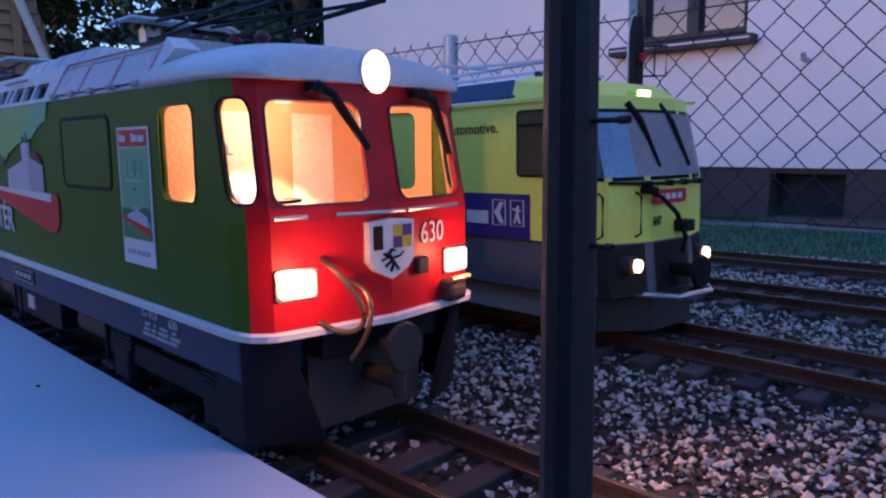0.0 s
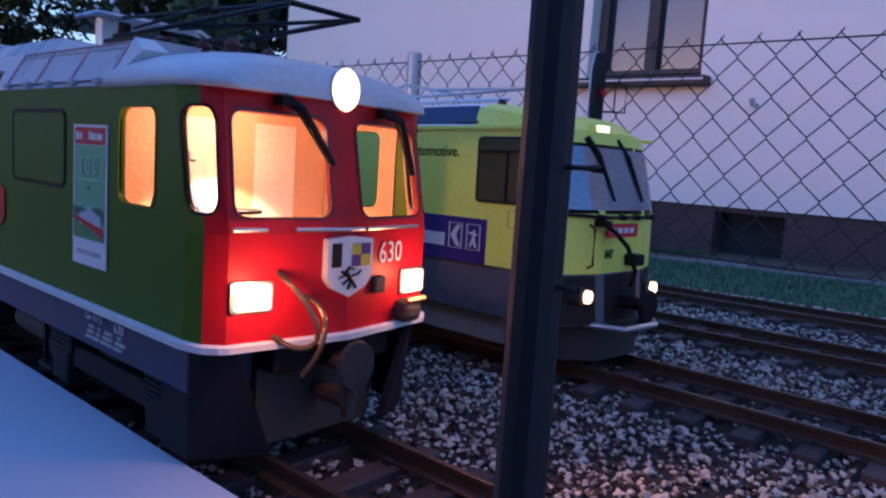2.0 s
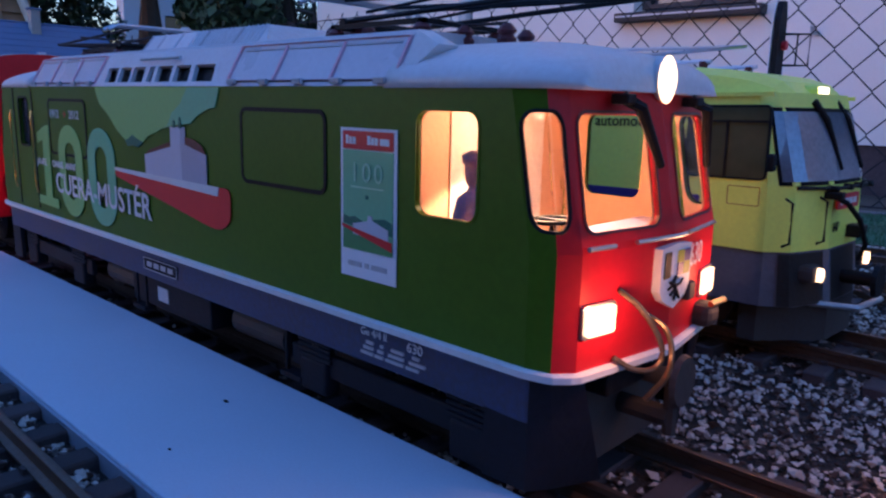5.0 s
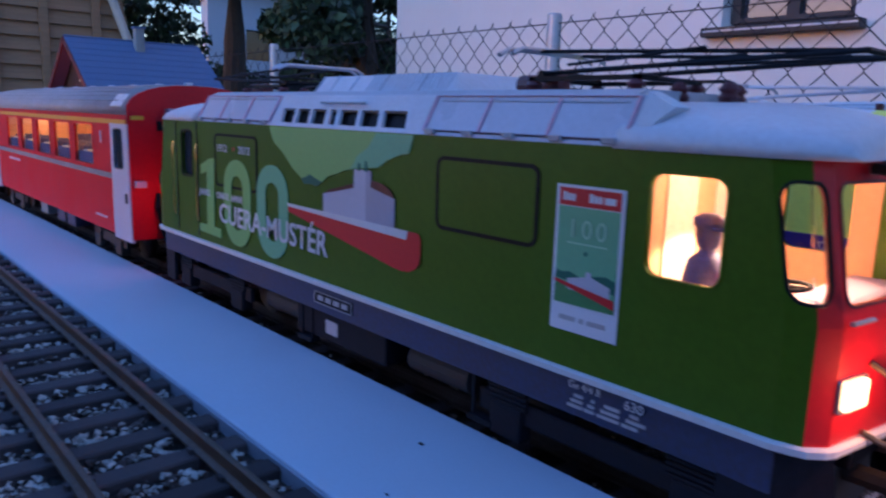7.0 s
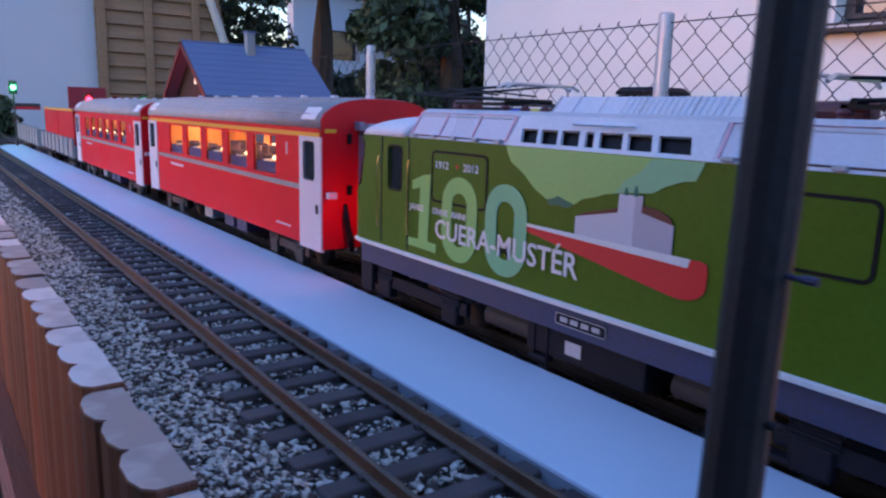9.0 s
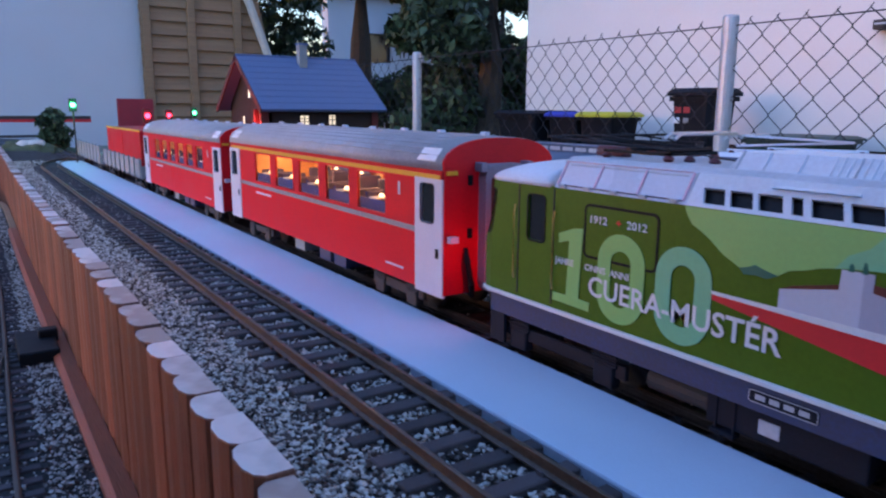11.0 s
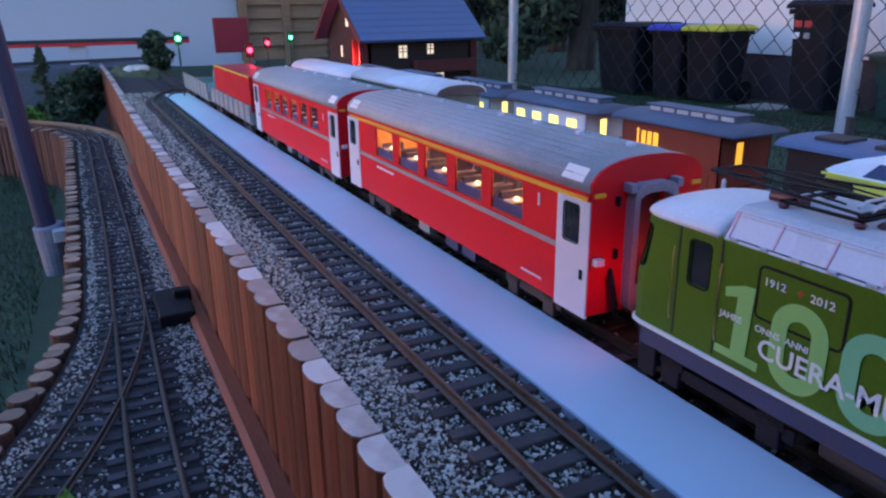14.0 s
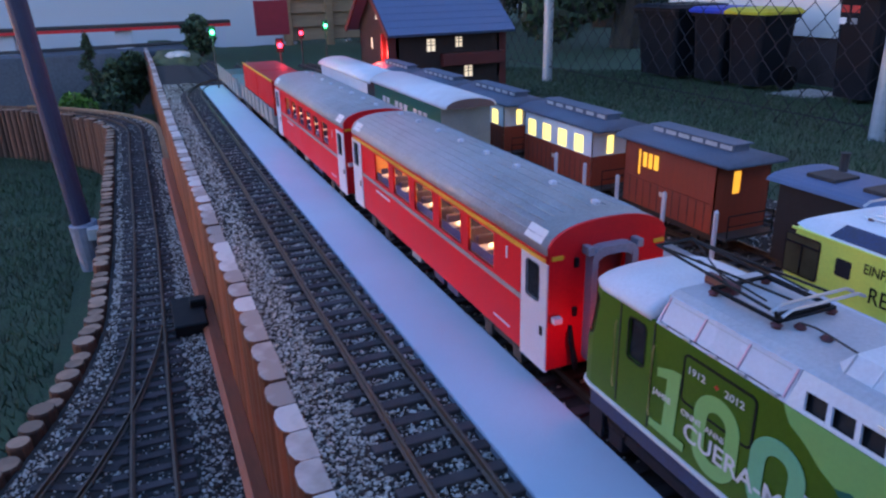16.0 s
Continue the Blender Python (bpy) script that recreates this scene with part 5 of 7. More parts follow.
    for i, (a, b) in enumerate(wins):
        m = (a + b) / 2
        for s in (-1, 1):
            for d in (-0.027, 0.027):
                part("seat", B((m + d - 0.003, m + d + 0.003, s * 0.034 - 0.015, s * 0.034 + 0.015, 0.061, 0.1195), (m + d * 0.75 - 0.006, m + d * 0.75 + 0.006, s * 0.034 - 0.015, s * 0.034 + 0.015, 0.061, 0.086), bevel=0.0015), "seat", c, "blue-violet seat")
            part("table", B((m - 0.008, m + 0.008, s * 0.046 - 0.009, s * 0.046 + 0.009, 0.1150, 0.1165)), "cream", c)
            part("table_lamp", T(([(m + 0.003, s * 0.047, 0.1165), (m + 0.003, s * 0.047, 0.1178), (m + 0.003, s * 0.047, 0.1205)], [0.0010, 0.0030, 0.0016]), n=10), "lamp", c, "small glowing table lamp")
            part("window_panel", B((a - 0.001, b + 0.001, s * 0.0535 - 0.0006, s * 0.0535 + 0.0006, 0.1, 0.1148)), "seat", c)
    part("light_strip", B((x0 + 0.06, x1 - 0.06, -0.006, 0.006, 0.1475, 0.1498)), "strip" if stripe else "strip_dim", c, "glowing warm ceiling strip")
    for xc in (x0 + 0.1, x1 - 0.1):
        bogie_frame(c, xc, 0.012, "dark", 0.05, 0.046)
    for k, xx in enumerate((0.42, 0.55, 0.62)):
        xm = x0 + (x1 - x0) * xx
        part("underframe_box", B((xm - 0.016, xm + 0.016, -0.05, 0.05, 0.026, 0.044), bevel=0.001), "navy" if k else "flat", c)
    part("underframe", B((x0 + 0.01, x1 - 0.01, -0.05, 0.05, 0.0405, 0.0445)), "dark", c)
    return c


M["strip_dim"] = glow("dim_coach_light_glow", (1.0, 0.42, 0.2), 0.6)
M["strip"] = glow("coach_light_glow", (1.0, 0.5, 0.18), 1.3)
lay(coach(-1.259, -0.656, [(-1.145 + 0.0807 * k, -1.084 + 0.0807 * k) for k in range(5)], "red first class coach with grey roof and lit windows", True), (-0.0072, -0.0042, -0.0015), (0.97, 1.03, 0.97))
lay(coach(-1.912, -1.316, [(-1.80 + 0.066 * k, -1.755 + 0.066 * k) for k in range(6)], "red second class coach with grey roof and lit windows", False), (0.0125, -0.0042, -0.0055), (0.98, 1.03, 0.97))


# ---- freight wagons behind the coaches ----
def low_wagon(x0, x1, load):
    w = thing("flat_wagon", "grey low-sided wagon carrying a bright red box load" if load else "grey empty low-sided wagon", "wagon", "wagons of the train")
    part("deck", B((x0, x1, -0.055, 0.055, 0.05, 0.058), bevel=0.001), "flat", w)
    for s in (-1, 1):
        part("side_board", B((x0 + 0.004, x1 - 0.004, s * 0.055 - 0.001, s * 0.055 + 0.001, 0.0555, 0.094 if load else 0.102)), "flat", w)
        for k in range(9):
            xr = x0 + 0.01 + (x1 - x0 - 0.02) * k / 8
            part("stake", B((xr - 0.002, xr + 0.002, s * 0.057 - 0.0015, s * 0.057 + 0.0015, 0.05, 0.098 if load else 0.108)), "flat", w)
    for xb in (x0 + 0.002, x1 - 0.005):
        part("end_board", B((xb, xb + 0.003, -0.054, 0.054, 0.058, 0.079)), "flat", w)
    for xc in (x0 + 0.08, x1 - 0.08):
        bogie_frame(w, xc, 0.012, "dark", 0.045, 0.046)
    part("frame", B((x0 + 0.01, x1 - 0.01, -0.02, 0.02, 0.035, 0.05)), "dark", w)
    return w


lay(low_wagon(-2.50, -1.95, True), (0.028, -0.006, -0.017))
red_box = thing("red_load_box", "bright red tarpaulined box resting on the flat wagon", "box", at=(0, 0, 0))
part("box_body", B((-2.44, -2.205, -0.05, 0.05, 0.058, 0.160), (-2.20, -1.975, -0.05, 0.05, 0.058, 0.160), bevel=0.002), "red", red_box)
part("box_edge", B((-2.442, -1.973, -0.0515, -0.0495, 0.157, 0.162)), "yellow", red_box, "pale orange upper edge")
lay(red_box, (0.03, -0.006, -0.017))
lay(low_wagon(-3.10, -2.54, False), (0.03, -0.008, -0.022))


# ---- old small wagons and the long box cars on the next tracks ----
def clerestory(w, x0, x1, y, z, n):
    cs = part("clerestory", B((x0, x1, y - 0.014, y + 0.014, z - 0.004, z + 0.0085), bevel=0.001), "carroof", w, "raised roof lantern")
    part("lantern_cap", B((x0 - 0.004, x1 + 0.004, y - 0.0175, y + 0.0175, z + 0.0085, z + 0.0105), bevel=0.0008), "carroof", cs)
    for s in (-1, 1):
        for k in range(n):
            xm = x0 + (x1 - x0) * (k + 0.5) / n
            part("roof_light", B((xm - 0.011, xm + 0.011, y + s * 0.0142 - 0.0006, y + s * 0.0142 + 0.0006, z + 0.001, z + 0.0068)), "lidg", cs)


def old_wagon(x0, x1, upper, lower, wins, label, glowm, end_glow, yc=0.395, zt=0.142, zs=0.086):
    w = thing("old_wagon", label, "wagon", "old short wagons")
    h = 0.048
    holes = [rrect(a, b, z0, z1, 0.002, 2) for a, b, z0, z1 in wins]
    part("body_core", B((x0 + 0.004, x1 - 0.004, yc - h + 0.004, yc + h - 0.004, 0.046, zt - 0.002)), "dark", w)
    for s in (-1, 1):
        sd = part("upper_side", plate([(x0, zs), (x1, zs), (x1, zt), (x0, zt)], holes, 0.002, on_side(yc + s * h, s)), upper, w)
        for a, b, z0, z1 in wins:
            part("lit_window", plate(rrect(a, b, z0, z1, 0.002, 2), [], 0.0004, on_side(yc + s * (h - 0.0012), s)), glowm, sd, "warm lit window")
            for k in (1 / 3, 2 / 3) if b - a > 0.034 else ():
                part("glazing_bar", B((a + (b - a) * k - 0.0008, a + (b - a) * k + 0.0008, yc + s * h - 0.0008, yc + s * h + 0.0008, z0, z1)), upper, sd)
        part("lower_side", plate([(x0, 0.044), (x1, 0.044), (x1, zs - 0.0005), (x0, zs - 0.0005)], [], 0.002, on_side(yc + s * h, s)), lower, w)
        n = int((x1 - x0) / 0.016)
        for k in range(1, n):
            xg = x0 + (x1 - x0) * k / n
            part("plank_groove", B((xg - 0.0004, xg + 0.0004, yc + s * h - 0.0005, yc + s * h + 0.0005, 0.045, 0.085)), "dark", w)
        part("number_bar", B(((x0 + x1) / 2 - 0.012, (x0 + x1) / 2 + 0.006, yc + s * (h + 0.0003) - 0.0004, yc + s * (h + 0.0003) + 0.0004, 0.070, 0.077)), "cream", w)
    for x, e in ((x0, -1), (x1, 1)):
        en = part("end_wall", plate([(yc - h, 0.044), (yc + h, 0.044), (yc + h, zt)] + [(yy, zz) for _, yy, zz in arch(0, yc - h, yc + h, zt, zt + 0.010, 8, 2)[1:-1]] + [(yc - h, zt)], [rrect(yc - 0.018, yc - 0.004, 0.098, 0.130, 0.002, 2)], 0.002, on_end(x, e)), upper, w)
        part("lit_window", plate(rrect(yc - 0.018, yc - 0.004, 0.098, 0.130, 0.002, 2), [], 0.0004, on_end(x - e * 0.0012, e)), end_glow, en, "warm lit end door window")
        if upper != lower:
            part("end_dado", B((min(x, x + e * 0.0008), max(x, x + e * 0.0008), yc - h, yc + h, 0.044, zs)), lower, en, "brown lower end")
        part("platform_rail", T(([(x + e * 0.022, yc - 0.04, 0.044), (x + e * 0.022, yc - 0.04, 0.075), (x + e * 0.022, yc + 0.04, 0.075), (x + e * 0.022, yc + 0.04, 0.044)], 0.001), ([(x + e * 0.022, yc - 0.04, 0.06), (x + e * 0.022, yc + 0.04, 0.06)], 0.0008)), "black", w)
        part("end_platform", B((min(x, x + e * 0.024), max(x, x + e * 0.024), yc - 0.044, yc + 0.044, 0.040, 0.044)), "dark", w)
    part("roof", loft([arch(x, yc - h - 0.005, yc + h + 0.005, zt - 0.001, zt + 0.012, 10, 2) for x in (x0 - 0.024, x1 + 0.024)]), "carroof", w, "slate grey curved roof", True)
    clerestory(w, x0 + 0.02, x1 - 0.01, yc, zt + 0.0125, 6)
    part("frame", B((x0, x1, yc - 0.04, yc + 0.04, 0.032, 0.044)), "dark", w)
    for dx in (x0 + 0.045, x1 - 0.045):
        for s in (-1, 1):
            part("wheel", T(([(dx, yc + s * 0.0205, 0.0285), (dx, yc + s * 0.026, 0.0285)], 0.0155), n=18), "dark", w)
            part("axle_guard", B((dx - 0.006, dx + 0.006, yc + s * 0.032 - 0.002, yc + s * 0.032 + 0.002, 0.022, 0.042)), "dark", w)
    return w


lay(old_wagon(-1.125, -0.925, "carbrown", "carbrown", [(-1.082, -1.044, 0.106, 0.129), (-1.092, -1.086, 0.092, 0.132)], "rust brown short wagon with lit orange windows", "winorange", "winorange"), (0.0396, -0.006, -0.0187))
lay(old_wagon(-1.455, -1.222, "carwhite", "carbrown", [(-1.442 + 0.0545 * k, -1.412 + 0.0545 * k, 0.097, 0.128) for k in range(4)], "white over brown short coach with lit yellow windows", "winglow", "winglow", zs=0.0955), (0.0446, -0.006, -0.023))
lay(old_wagon(-1.785, -1.552, "carwhite", "carbrown", [(-1.772 + 0.0545 * k, -1.742 + 0.0545 * k, 0.097, 0.128) for k in range(4)], "white over brown short coach standing behind a twin", "winglow", "winglow", zs=0.0955), (0.045, -0.003, -0.028))
lay(old_wagon(-2.115, -1.882, "carbrown", "carbrown", [], "dark brown short wagon far along the siding", "tint", "tint"), (0.039, 0, -0.033))
lay(old_wagon(-2.445, -2.212, "carbrown", "carbrown", [], "dark brown short wagon far along the siding", "tint", "tint"), (0.031, 0.002, -0.038))

# dark goods van with a bluish flat roof
M["vanbody"] = mat("black_brown_boards", (0.022, 0.012, 0.010), 0.7, var=0.3)
van = thing("goods_van", "black goods van with bluish flat roof hatches", "wagon", "old short wagons")
part("van_body", B((-0.815, -0.64, 0.347, 0.443, 0.044, 0.142), bevel=0.001), "vanbody", van)
part("van_roof", loft([arch(x, 0.340, 0.450, 0.1415, 0.152, 10, 2.6) for x in (-0.83, -0.625)]), "rooftile", van, "bluish roof")
for xa in (-0.775, -0.70):
    part("roof_hatch", B((xa - 0.02, xa + 0.02, 0.365, 0.405, 0.148, 0.1555), bevel=0.001), "dark", van)
part("van_frame", B((-0.81, -0.645, 0.355, 0.435, 0.032, 0.044)), "dark", van)
part("chimney_pipe", T(([(-0.79, 0.42, 0.148), (-0.79, 0.42, 0.172), (-0.79, 0.42, 0.174)], [0.005, 0.005, 0.007])), "dark", van)
for dx in (-0.775, -0.68):
    for s in (-1, 1):
        part("wheel", T(([(dx, 0.395 + s * 0.0205, 0.0285), (dx, 0.395 + s * 0.026, 0.0285)], 0.0155), n=18), "dark", van)


lay(van, (0.03, -0.003, -0.0162))


M["shaded_end"] = mat("brown_grey_end", (0.16, 0.10, 0.095), 0.7, var=0.2)


def long_car(x0, x1, body, label, rooflabel):
    w = thing("box_car", label, "wagon", "long box cars")
    yc, h = 0.187, 0.050
    part("body", B((x0, x1, yc - h, yc + h, 0.046, 0.163), bevel=0.001), body, w)
    part("lower_band", B((x0 + 0.002, x1 - 0.002, yc - h - 0.0008, yc + h + 0.0008, 0.046, 0.056)), "dark", w)
    for k in range(10):
        a = x0 + 0.06 + (x1 - x0 - 0.12) * k / 10
        if k not in (2, 6):
            part("name_bar", B((a, a + (x1 - x0 - 0.12) * 0.062, yc - h - 0.0012, yc - h, 0.112, 0.140)), "carwhite", w)
    part("roof", loft([arch(x, yc - h - 0.003, yc + h + 0.003, 0.161, 0.181, 14, 2.2) for x in (x0 - 0.022, x1 + 0.022)]), "roofw", w, rooflabel, True)
    for x, e in ((x0, -1), (x1, 1)):
        part("end_wall", plate([(yc - h, 0.046), (yc + h, 0.046)] + [(yy, zz) for _, yy, zz in arch(0, yc - h, yc + h, 0.161, 0.178, 12, 2.2)], [], 0.002, on_end(x + e * 0.001, e)), "flat", w, "pale end wall")
        # proud plate on the solid roof end, painted as a shaded brown hollow
        part("end_recess", plate([(yy, zz) for _, yy, zz in arch(0, yc - h + 0.001, yc + h - 0.001, 0.1615, 0.1775, 12, 2.2)], [], 0.002, on_end(x + e * 0.0232, e)), "shaded_end", w, "plate coloured as the shaded brown end under the roof")
        part("end_rail", T(([(x + e * 0.018, yc - 0.045, 0.046), (x + e * 0.018, yc - 0.045, 0.085), (x + e * 0.018, yc + 0.045, 0.085), (x + e * 0.018, yc + 0.045, 0.046)], 0.0011)), "dark", w)
        part("end_deck", B((min(x, x + e * 0.022), max(x, x + e * 0.022), yc - 0.05, yc + 0.05, 0.042, 0.046)), "dark", w)
    for xc in (x0 + 0.08, x1 - 0.08):
        for s in (-1, 1):
            part("bogie_frame", B((xc - 0.04, xc + 0.04, yc + s * 0.044 - 0.002, yc + s * 0.044 + 0.002, 0.020, 0.036), bevel=0.001), "dark", w)
            for dx in (-0.025, 0.025):
                part("wheel", T(([(xc + dx, yc + s * 0.0205, 0.0280), (xc + dx, yc + s * 0.026, 0.0280)], 0.015), n=16), "dark", w)
    part("frame", B((x0, x1, yc - 0.03, yc + 0.03, 0.032, 0.046)), "dark", w)
    return w


lay(long_car(-1.812, -1.415, "cargreen", "bottle green box car with pale lettering bars and arched grey roof", "pale arched roof"), (0.032, 0.0130, -0.0185))
lay(long_car(-2.30, -1.848, "carwhite", "off-white box car with arched pale roof", "pale arched roof lit reddish"), (0.012, 0.0130, -0.0255))


# ---- lime locomotive on the second track ----
M["lskirt"] = mat("violet_grey_skirt", (0.12, 0.115, 0.14), 0.6, var=0.15)
YC = 0.217
lime = thing("lime_locomotive", "lime yellow modern electric model locomotive with grey roof", "locomotive")


def lime_plan(z, end):
    """Half outline of the body at a height: (x from the front tip, half width)."""
    rake = 0.0 if z < 0.103 else (z - 0.103) * 0.26
    low = max(0, 0.07 - z) * -0.1
    pts = [(-0.114 - rake * 0.7, 0.059), (-0.1035 - rake - low, 0.0495), (-0.0945 - rake - low, 0.022)]
    if end < 0:
        pts = [(-0.758 - x, y) for x, y in pts]
    return pts


def lime_ring(z, grow=0.0):
    f, r = lime_plan(z, 1), lime_plan(z, -1)
    near = [(x, YC - y - grow) for x, y in f]
    far = [(x, YC + y + grow) for x, y in f[::-1]]
    rfar = [(x, YC + y + grow) for x, y in r]
    rnear = [(x, YC - y - grow) for x, y in r[::-1]]
    return [(x, y, z) for x, y in near + far + rfar + rnear]


part("body", loft([lime_ring(z) for z in (0.0695, 0.088, 0.105, 0.125, 0.152)]), "lime", lime)
part("skirt", loft([lime_ring(z, -0.0012) for z in (0.040, 0.050, 0.0693)]), "lskirt", lime, "dark violet-grey lower body")
rows = []
for x, zt, h in ((-0.645, 0.155, 0.050), (-0.630, 0.162, 0.057), (-0.60, 0.1685, 0.0585), (-0.185, 0.1685, 0.0585), (-0.168, 0.1668, 0.0580)):
    rows.append([(x, YC + s * a, z) for s, a, z in ((-1, h, 0.1518), (-1, h * 0.80, 0.1518 + (zt - 0.1518) * 0.85), (-1, h * 0.55, zt), (1, h * 0.55, zt), (1, h * 0.80, 0.1518 + (zt - 0.1518) * 0.85), (1, h, 0.1518))])
part("roof", loft(rows), "carwhite", lime, "light grey faceted roof")
part("roof_gutter", B((-0.64, -0.115, YC - 0.0605, YC - 0.0585, 0.1500, 0.1522), (-0.64, -0.115, YC + 0.0585, YC + 0.0605, 0.1500, 0.1522)), "lime", lime)
for xa, xb in ((-0.235, -0.165), (-0.600, -0.53)):
    def rs(u, v, w):
        return (u, YC - 0.0580 + 0.0105 * v - w * -0.6, 0.1530 + 0.0125 * v + 0.0008 - w)
    part("roof_grille", plate([(xa, 0.05), (xb, 0.05), (xb - 0.008, 0.92), (xa + 0.008, 0.92)], [], 0.001, rs), "navy", lime, "dark roof ventilation grille")
brow = []
for x, h, z in ((-0.1675, 0.0583, 0.1672), (-0.150, 0.0578, 0.1655), (-0.134, 0.053, 0.1628), (-0.1215, 0.0495, 0.1585), (-0.1150, 0.0475, 0.1525)):
    brow.append([(x, YC + q * h, w) for q, w in ((-1, 0.1500), (-0.93, z - 0.004), (-0.7, z), (0.7, z), (0.93, z - 0.004), (1, 0.1500))])
part("cab_brow", loft(brow), "lime", lime, "lime brow over the windscreen")


def lime_face(u0, u1, z0, z1, out=0.0006):
    """A patch on the near half of the front between two outline fractions."""
    def at(u, z):
        p = lime_plan(z, 1)
        p = [(x, YC - y) for x, y in p] + [(x, YC + y) for x, y in p[::-1]]
        i = min(int(u), 4)
        a, b = p[i], p[i + 1]
        return Vector((a[0] + (b[0] - a[0]) * (u - i), a[1] + (b[1] - a[1]) * (u - i), z))
    n = 10
    bm = bmesh.new()
    nodes = [u0 + (u1 - u0) * k / n for k in range(n + 1)]
    rows = [[at(u, z) + Vector((out, 0, 0)) for u in nodes] for z in spread(z0, z1, 3)]
    vs = [[bm.verts.new(p) for p in r] for r in rows]
    for a, b in zip(vs, vs[1:]):
        for k in range(n):
            bm.faces.new((a[k], a[k + 1], b[k + 1], b[k]))
    bmesh.ops.solidify(bm, geom=bm.faces[:], thickness=0.0006)
    return bm


ws = part("windscreen", lime_face(0.45, 4.55, 0.1065, 0.1425, 0.0012), "screen", lime, "large windscreen with sky reflection painted in")
part("screen_seal", lime_face(0.36, 4.64, 0.1045, 0.1445, 0.0005), "black", ws)
for y in (0.202, 0.234):
    part("wiper", T(([(-0.1075, y - 0.012, 0.148), (-0.1020, y - 0.006, 0.138), (-0.0955, y + 0.004, 0.112)], [0.0021, 0.0018, 0.0011])), "black", lime, "black wiper")
part("screen_ledge", T(([(-0.103, 0.168, 0.1035), (-0.0925, 0.195, 0.1025), (-0.092, 0.239, 0.1025), (-0.101, 0.264, 0.1030)], 0.0010)), "black", lime, "black nose rail")
for y in (0.1905, 0.212, 0.228, 0.245):
    part("rail_bracket", T(([(-0.0965, y, 0.1025), (-0.0905, y, 0.1025)], 0.0017), n=8), "black", lime)
hl = part("top_headlight", B((-0.126, -0.1115, 0.2055, 0.2205, 0.1470, 0.1575), bevel=0.003), "lime", lime)
part("lens", B((-0.1125, -0.1102, 0.2072, 0.2188, 0.1482, 0.1563), bevel=0.0008), "ylamp", hl, "glowing warm lens")
part("nose_shade", lime_face(0.55, 4.45, 0.0405, 0.0685, 0.0002), "dark", lime, "dark lower nose panel")
for y, dim in ((0.1800, "head"), (0.2540, "head")):
    q = part("headlight", B((-0.106, -0.0925, y - 0.007, y + 0.007, 0.0525, 0.0625), bevel=0.003), "dark", lime)
    part("lens", T(([(-0.0945, y, 0.0575), (-0.0908, y, 0.0575)], 0.0038), n=16), dim, q, "glowing headlight lens")
sign = part("front_sign", plate(rrect(0.1970, 0.2300, 0.0908, 0.0988, 0.002), [], 0.0012, on_end(-0.0925)), "crimson", lime, "pinkish sign with white bars")
for k in range(4):
    part("sign_bar", B((-0.0925, -0.0921, 0.2010 + 0.0065 * k, 0.2055 + 0.0065 * k, 0.0932, 0.0965)), "white", sign)
lettering("647", 0.0075, 0.0002, front_text(0.1975, 0.0785, -0.0938), "lettering", "black", lime, "dark road number", 0.75)
part("heating_hose", T(([(-0.0945, 0.192, 0.099), (-0.087, 0.195, 0.095), (-0.083, 0.204, 0.086), (-0.081, 0.211, 0.072), (-0.084, 0.212, 0.063)], 0.0014)), "black", lime, "black looping hose")
part("hose_head", B((-0.098, -0.088, 0.1885, 0.1945, 0.0970, 0.1010), bevel=0.001), "black", lime)
part("socket_box", B((-0.097, -0.0865, 0.2205, 0.2310, 0.0735, 0.0805), bevel=0.001), "black", lime)
for y in (0.162, 0.186):
    part("grab_rail", T(([(-0.104 + (y - 0.168) * 0.35, y, 0.098), (-0.100 + (y - 0.168) * 0.35, y - 0.001, 0.096), (-0.100 + (y - 0.168) * 0.35, y - 0.001, 0.075), (-0.104 + (y - 0.168) * 0.35, y, 0.073)], 0.0007)), "black", lime)
part("coupler", T(([(-0.1, YC, 0.052), (-0.076, YC, 0.052), (-0.0755, YC, 0.052), (-0.073, YC, 0.052)], [0.004, 0.004, 0.010, 0.009]), n=16), "black", lime)
part("front_step", T(([(-0.098, YC - 0.03, 0.040), (-0.078, YC - 0.018, 0.0390), (-0.076, YC + 0.014, 0.0390), (-0.092, YC + 0.035, 0.040)], 0.0018)), "steel", lime, "curved bright front step")
part("snow_plough", loft([[(-0.118, YC - 0.05, z), (-0.092, YC - 0.02, z), (-0.092, YC + 0.02, z), (-0.118, YC + 0.05, z), (-0.128, YC + 0.05, z), (-0.128, YC - 0.05, z)] for z in (0.018, 0.040)]), "dark", lime)
yy = YC - 0.059
for xa, xb in ((-0.1605, -0.1165), (-0.6455, -0.607)):
    cw = part("side_window", plate(rrect(xa, xb, 0.108, 0.1445, 0.002), [], 0.0008, on_side(yy - 0.0005)), "limeglass", lime, "cab side window painted in the olive of its lit interior")
    part("window_rim", ring(rrect(xa, xb, 0.108, 0.1445, 0.002), 0.0012, 0.0012, on_side(yy - 0.0008)), "black", cw)
    part("window_bar", B(((xa + xb) / 2, (xa + xb) / 2 + 0.0012, yy - 0.0016, yy - 0.0008, 0.108, 0.138), (xa, xb, yy - 0.0016, yy - 0.0008, 0.1365, 0.1378)), "black", cw)
part("small_window", plate(rrect(-0.588, -0.572, 0.122, 0.138, 0.002), [], 0.0008, on_side(yy - 0.0005)), "tint", lime)
part("mirror", B((-0.1145, -0.1100, yy - 0.006, yy - 0.001, 0.112, 0.121), bevel=0.0015), "black", lime)
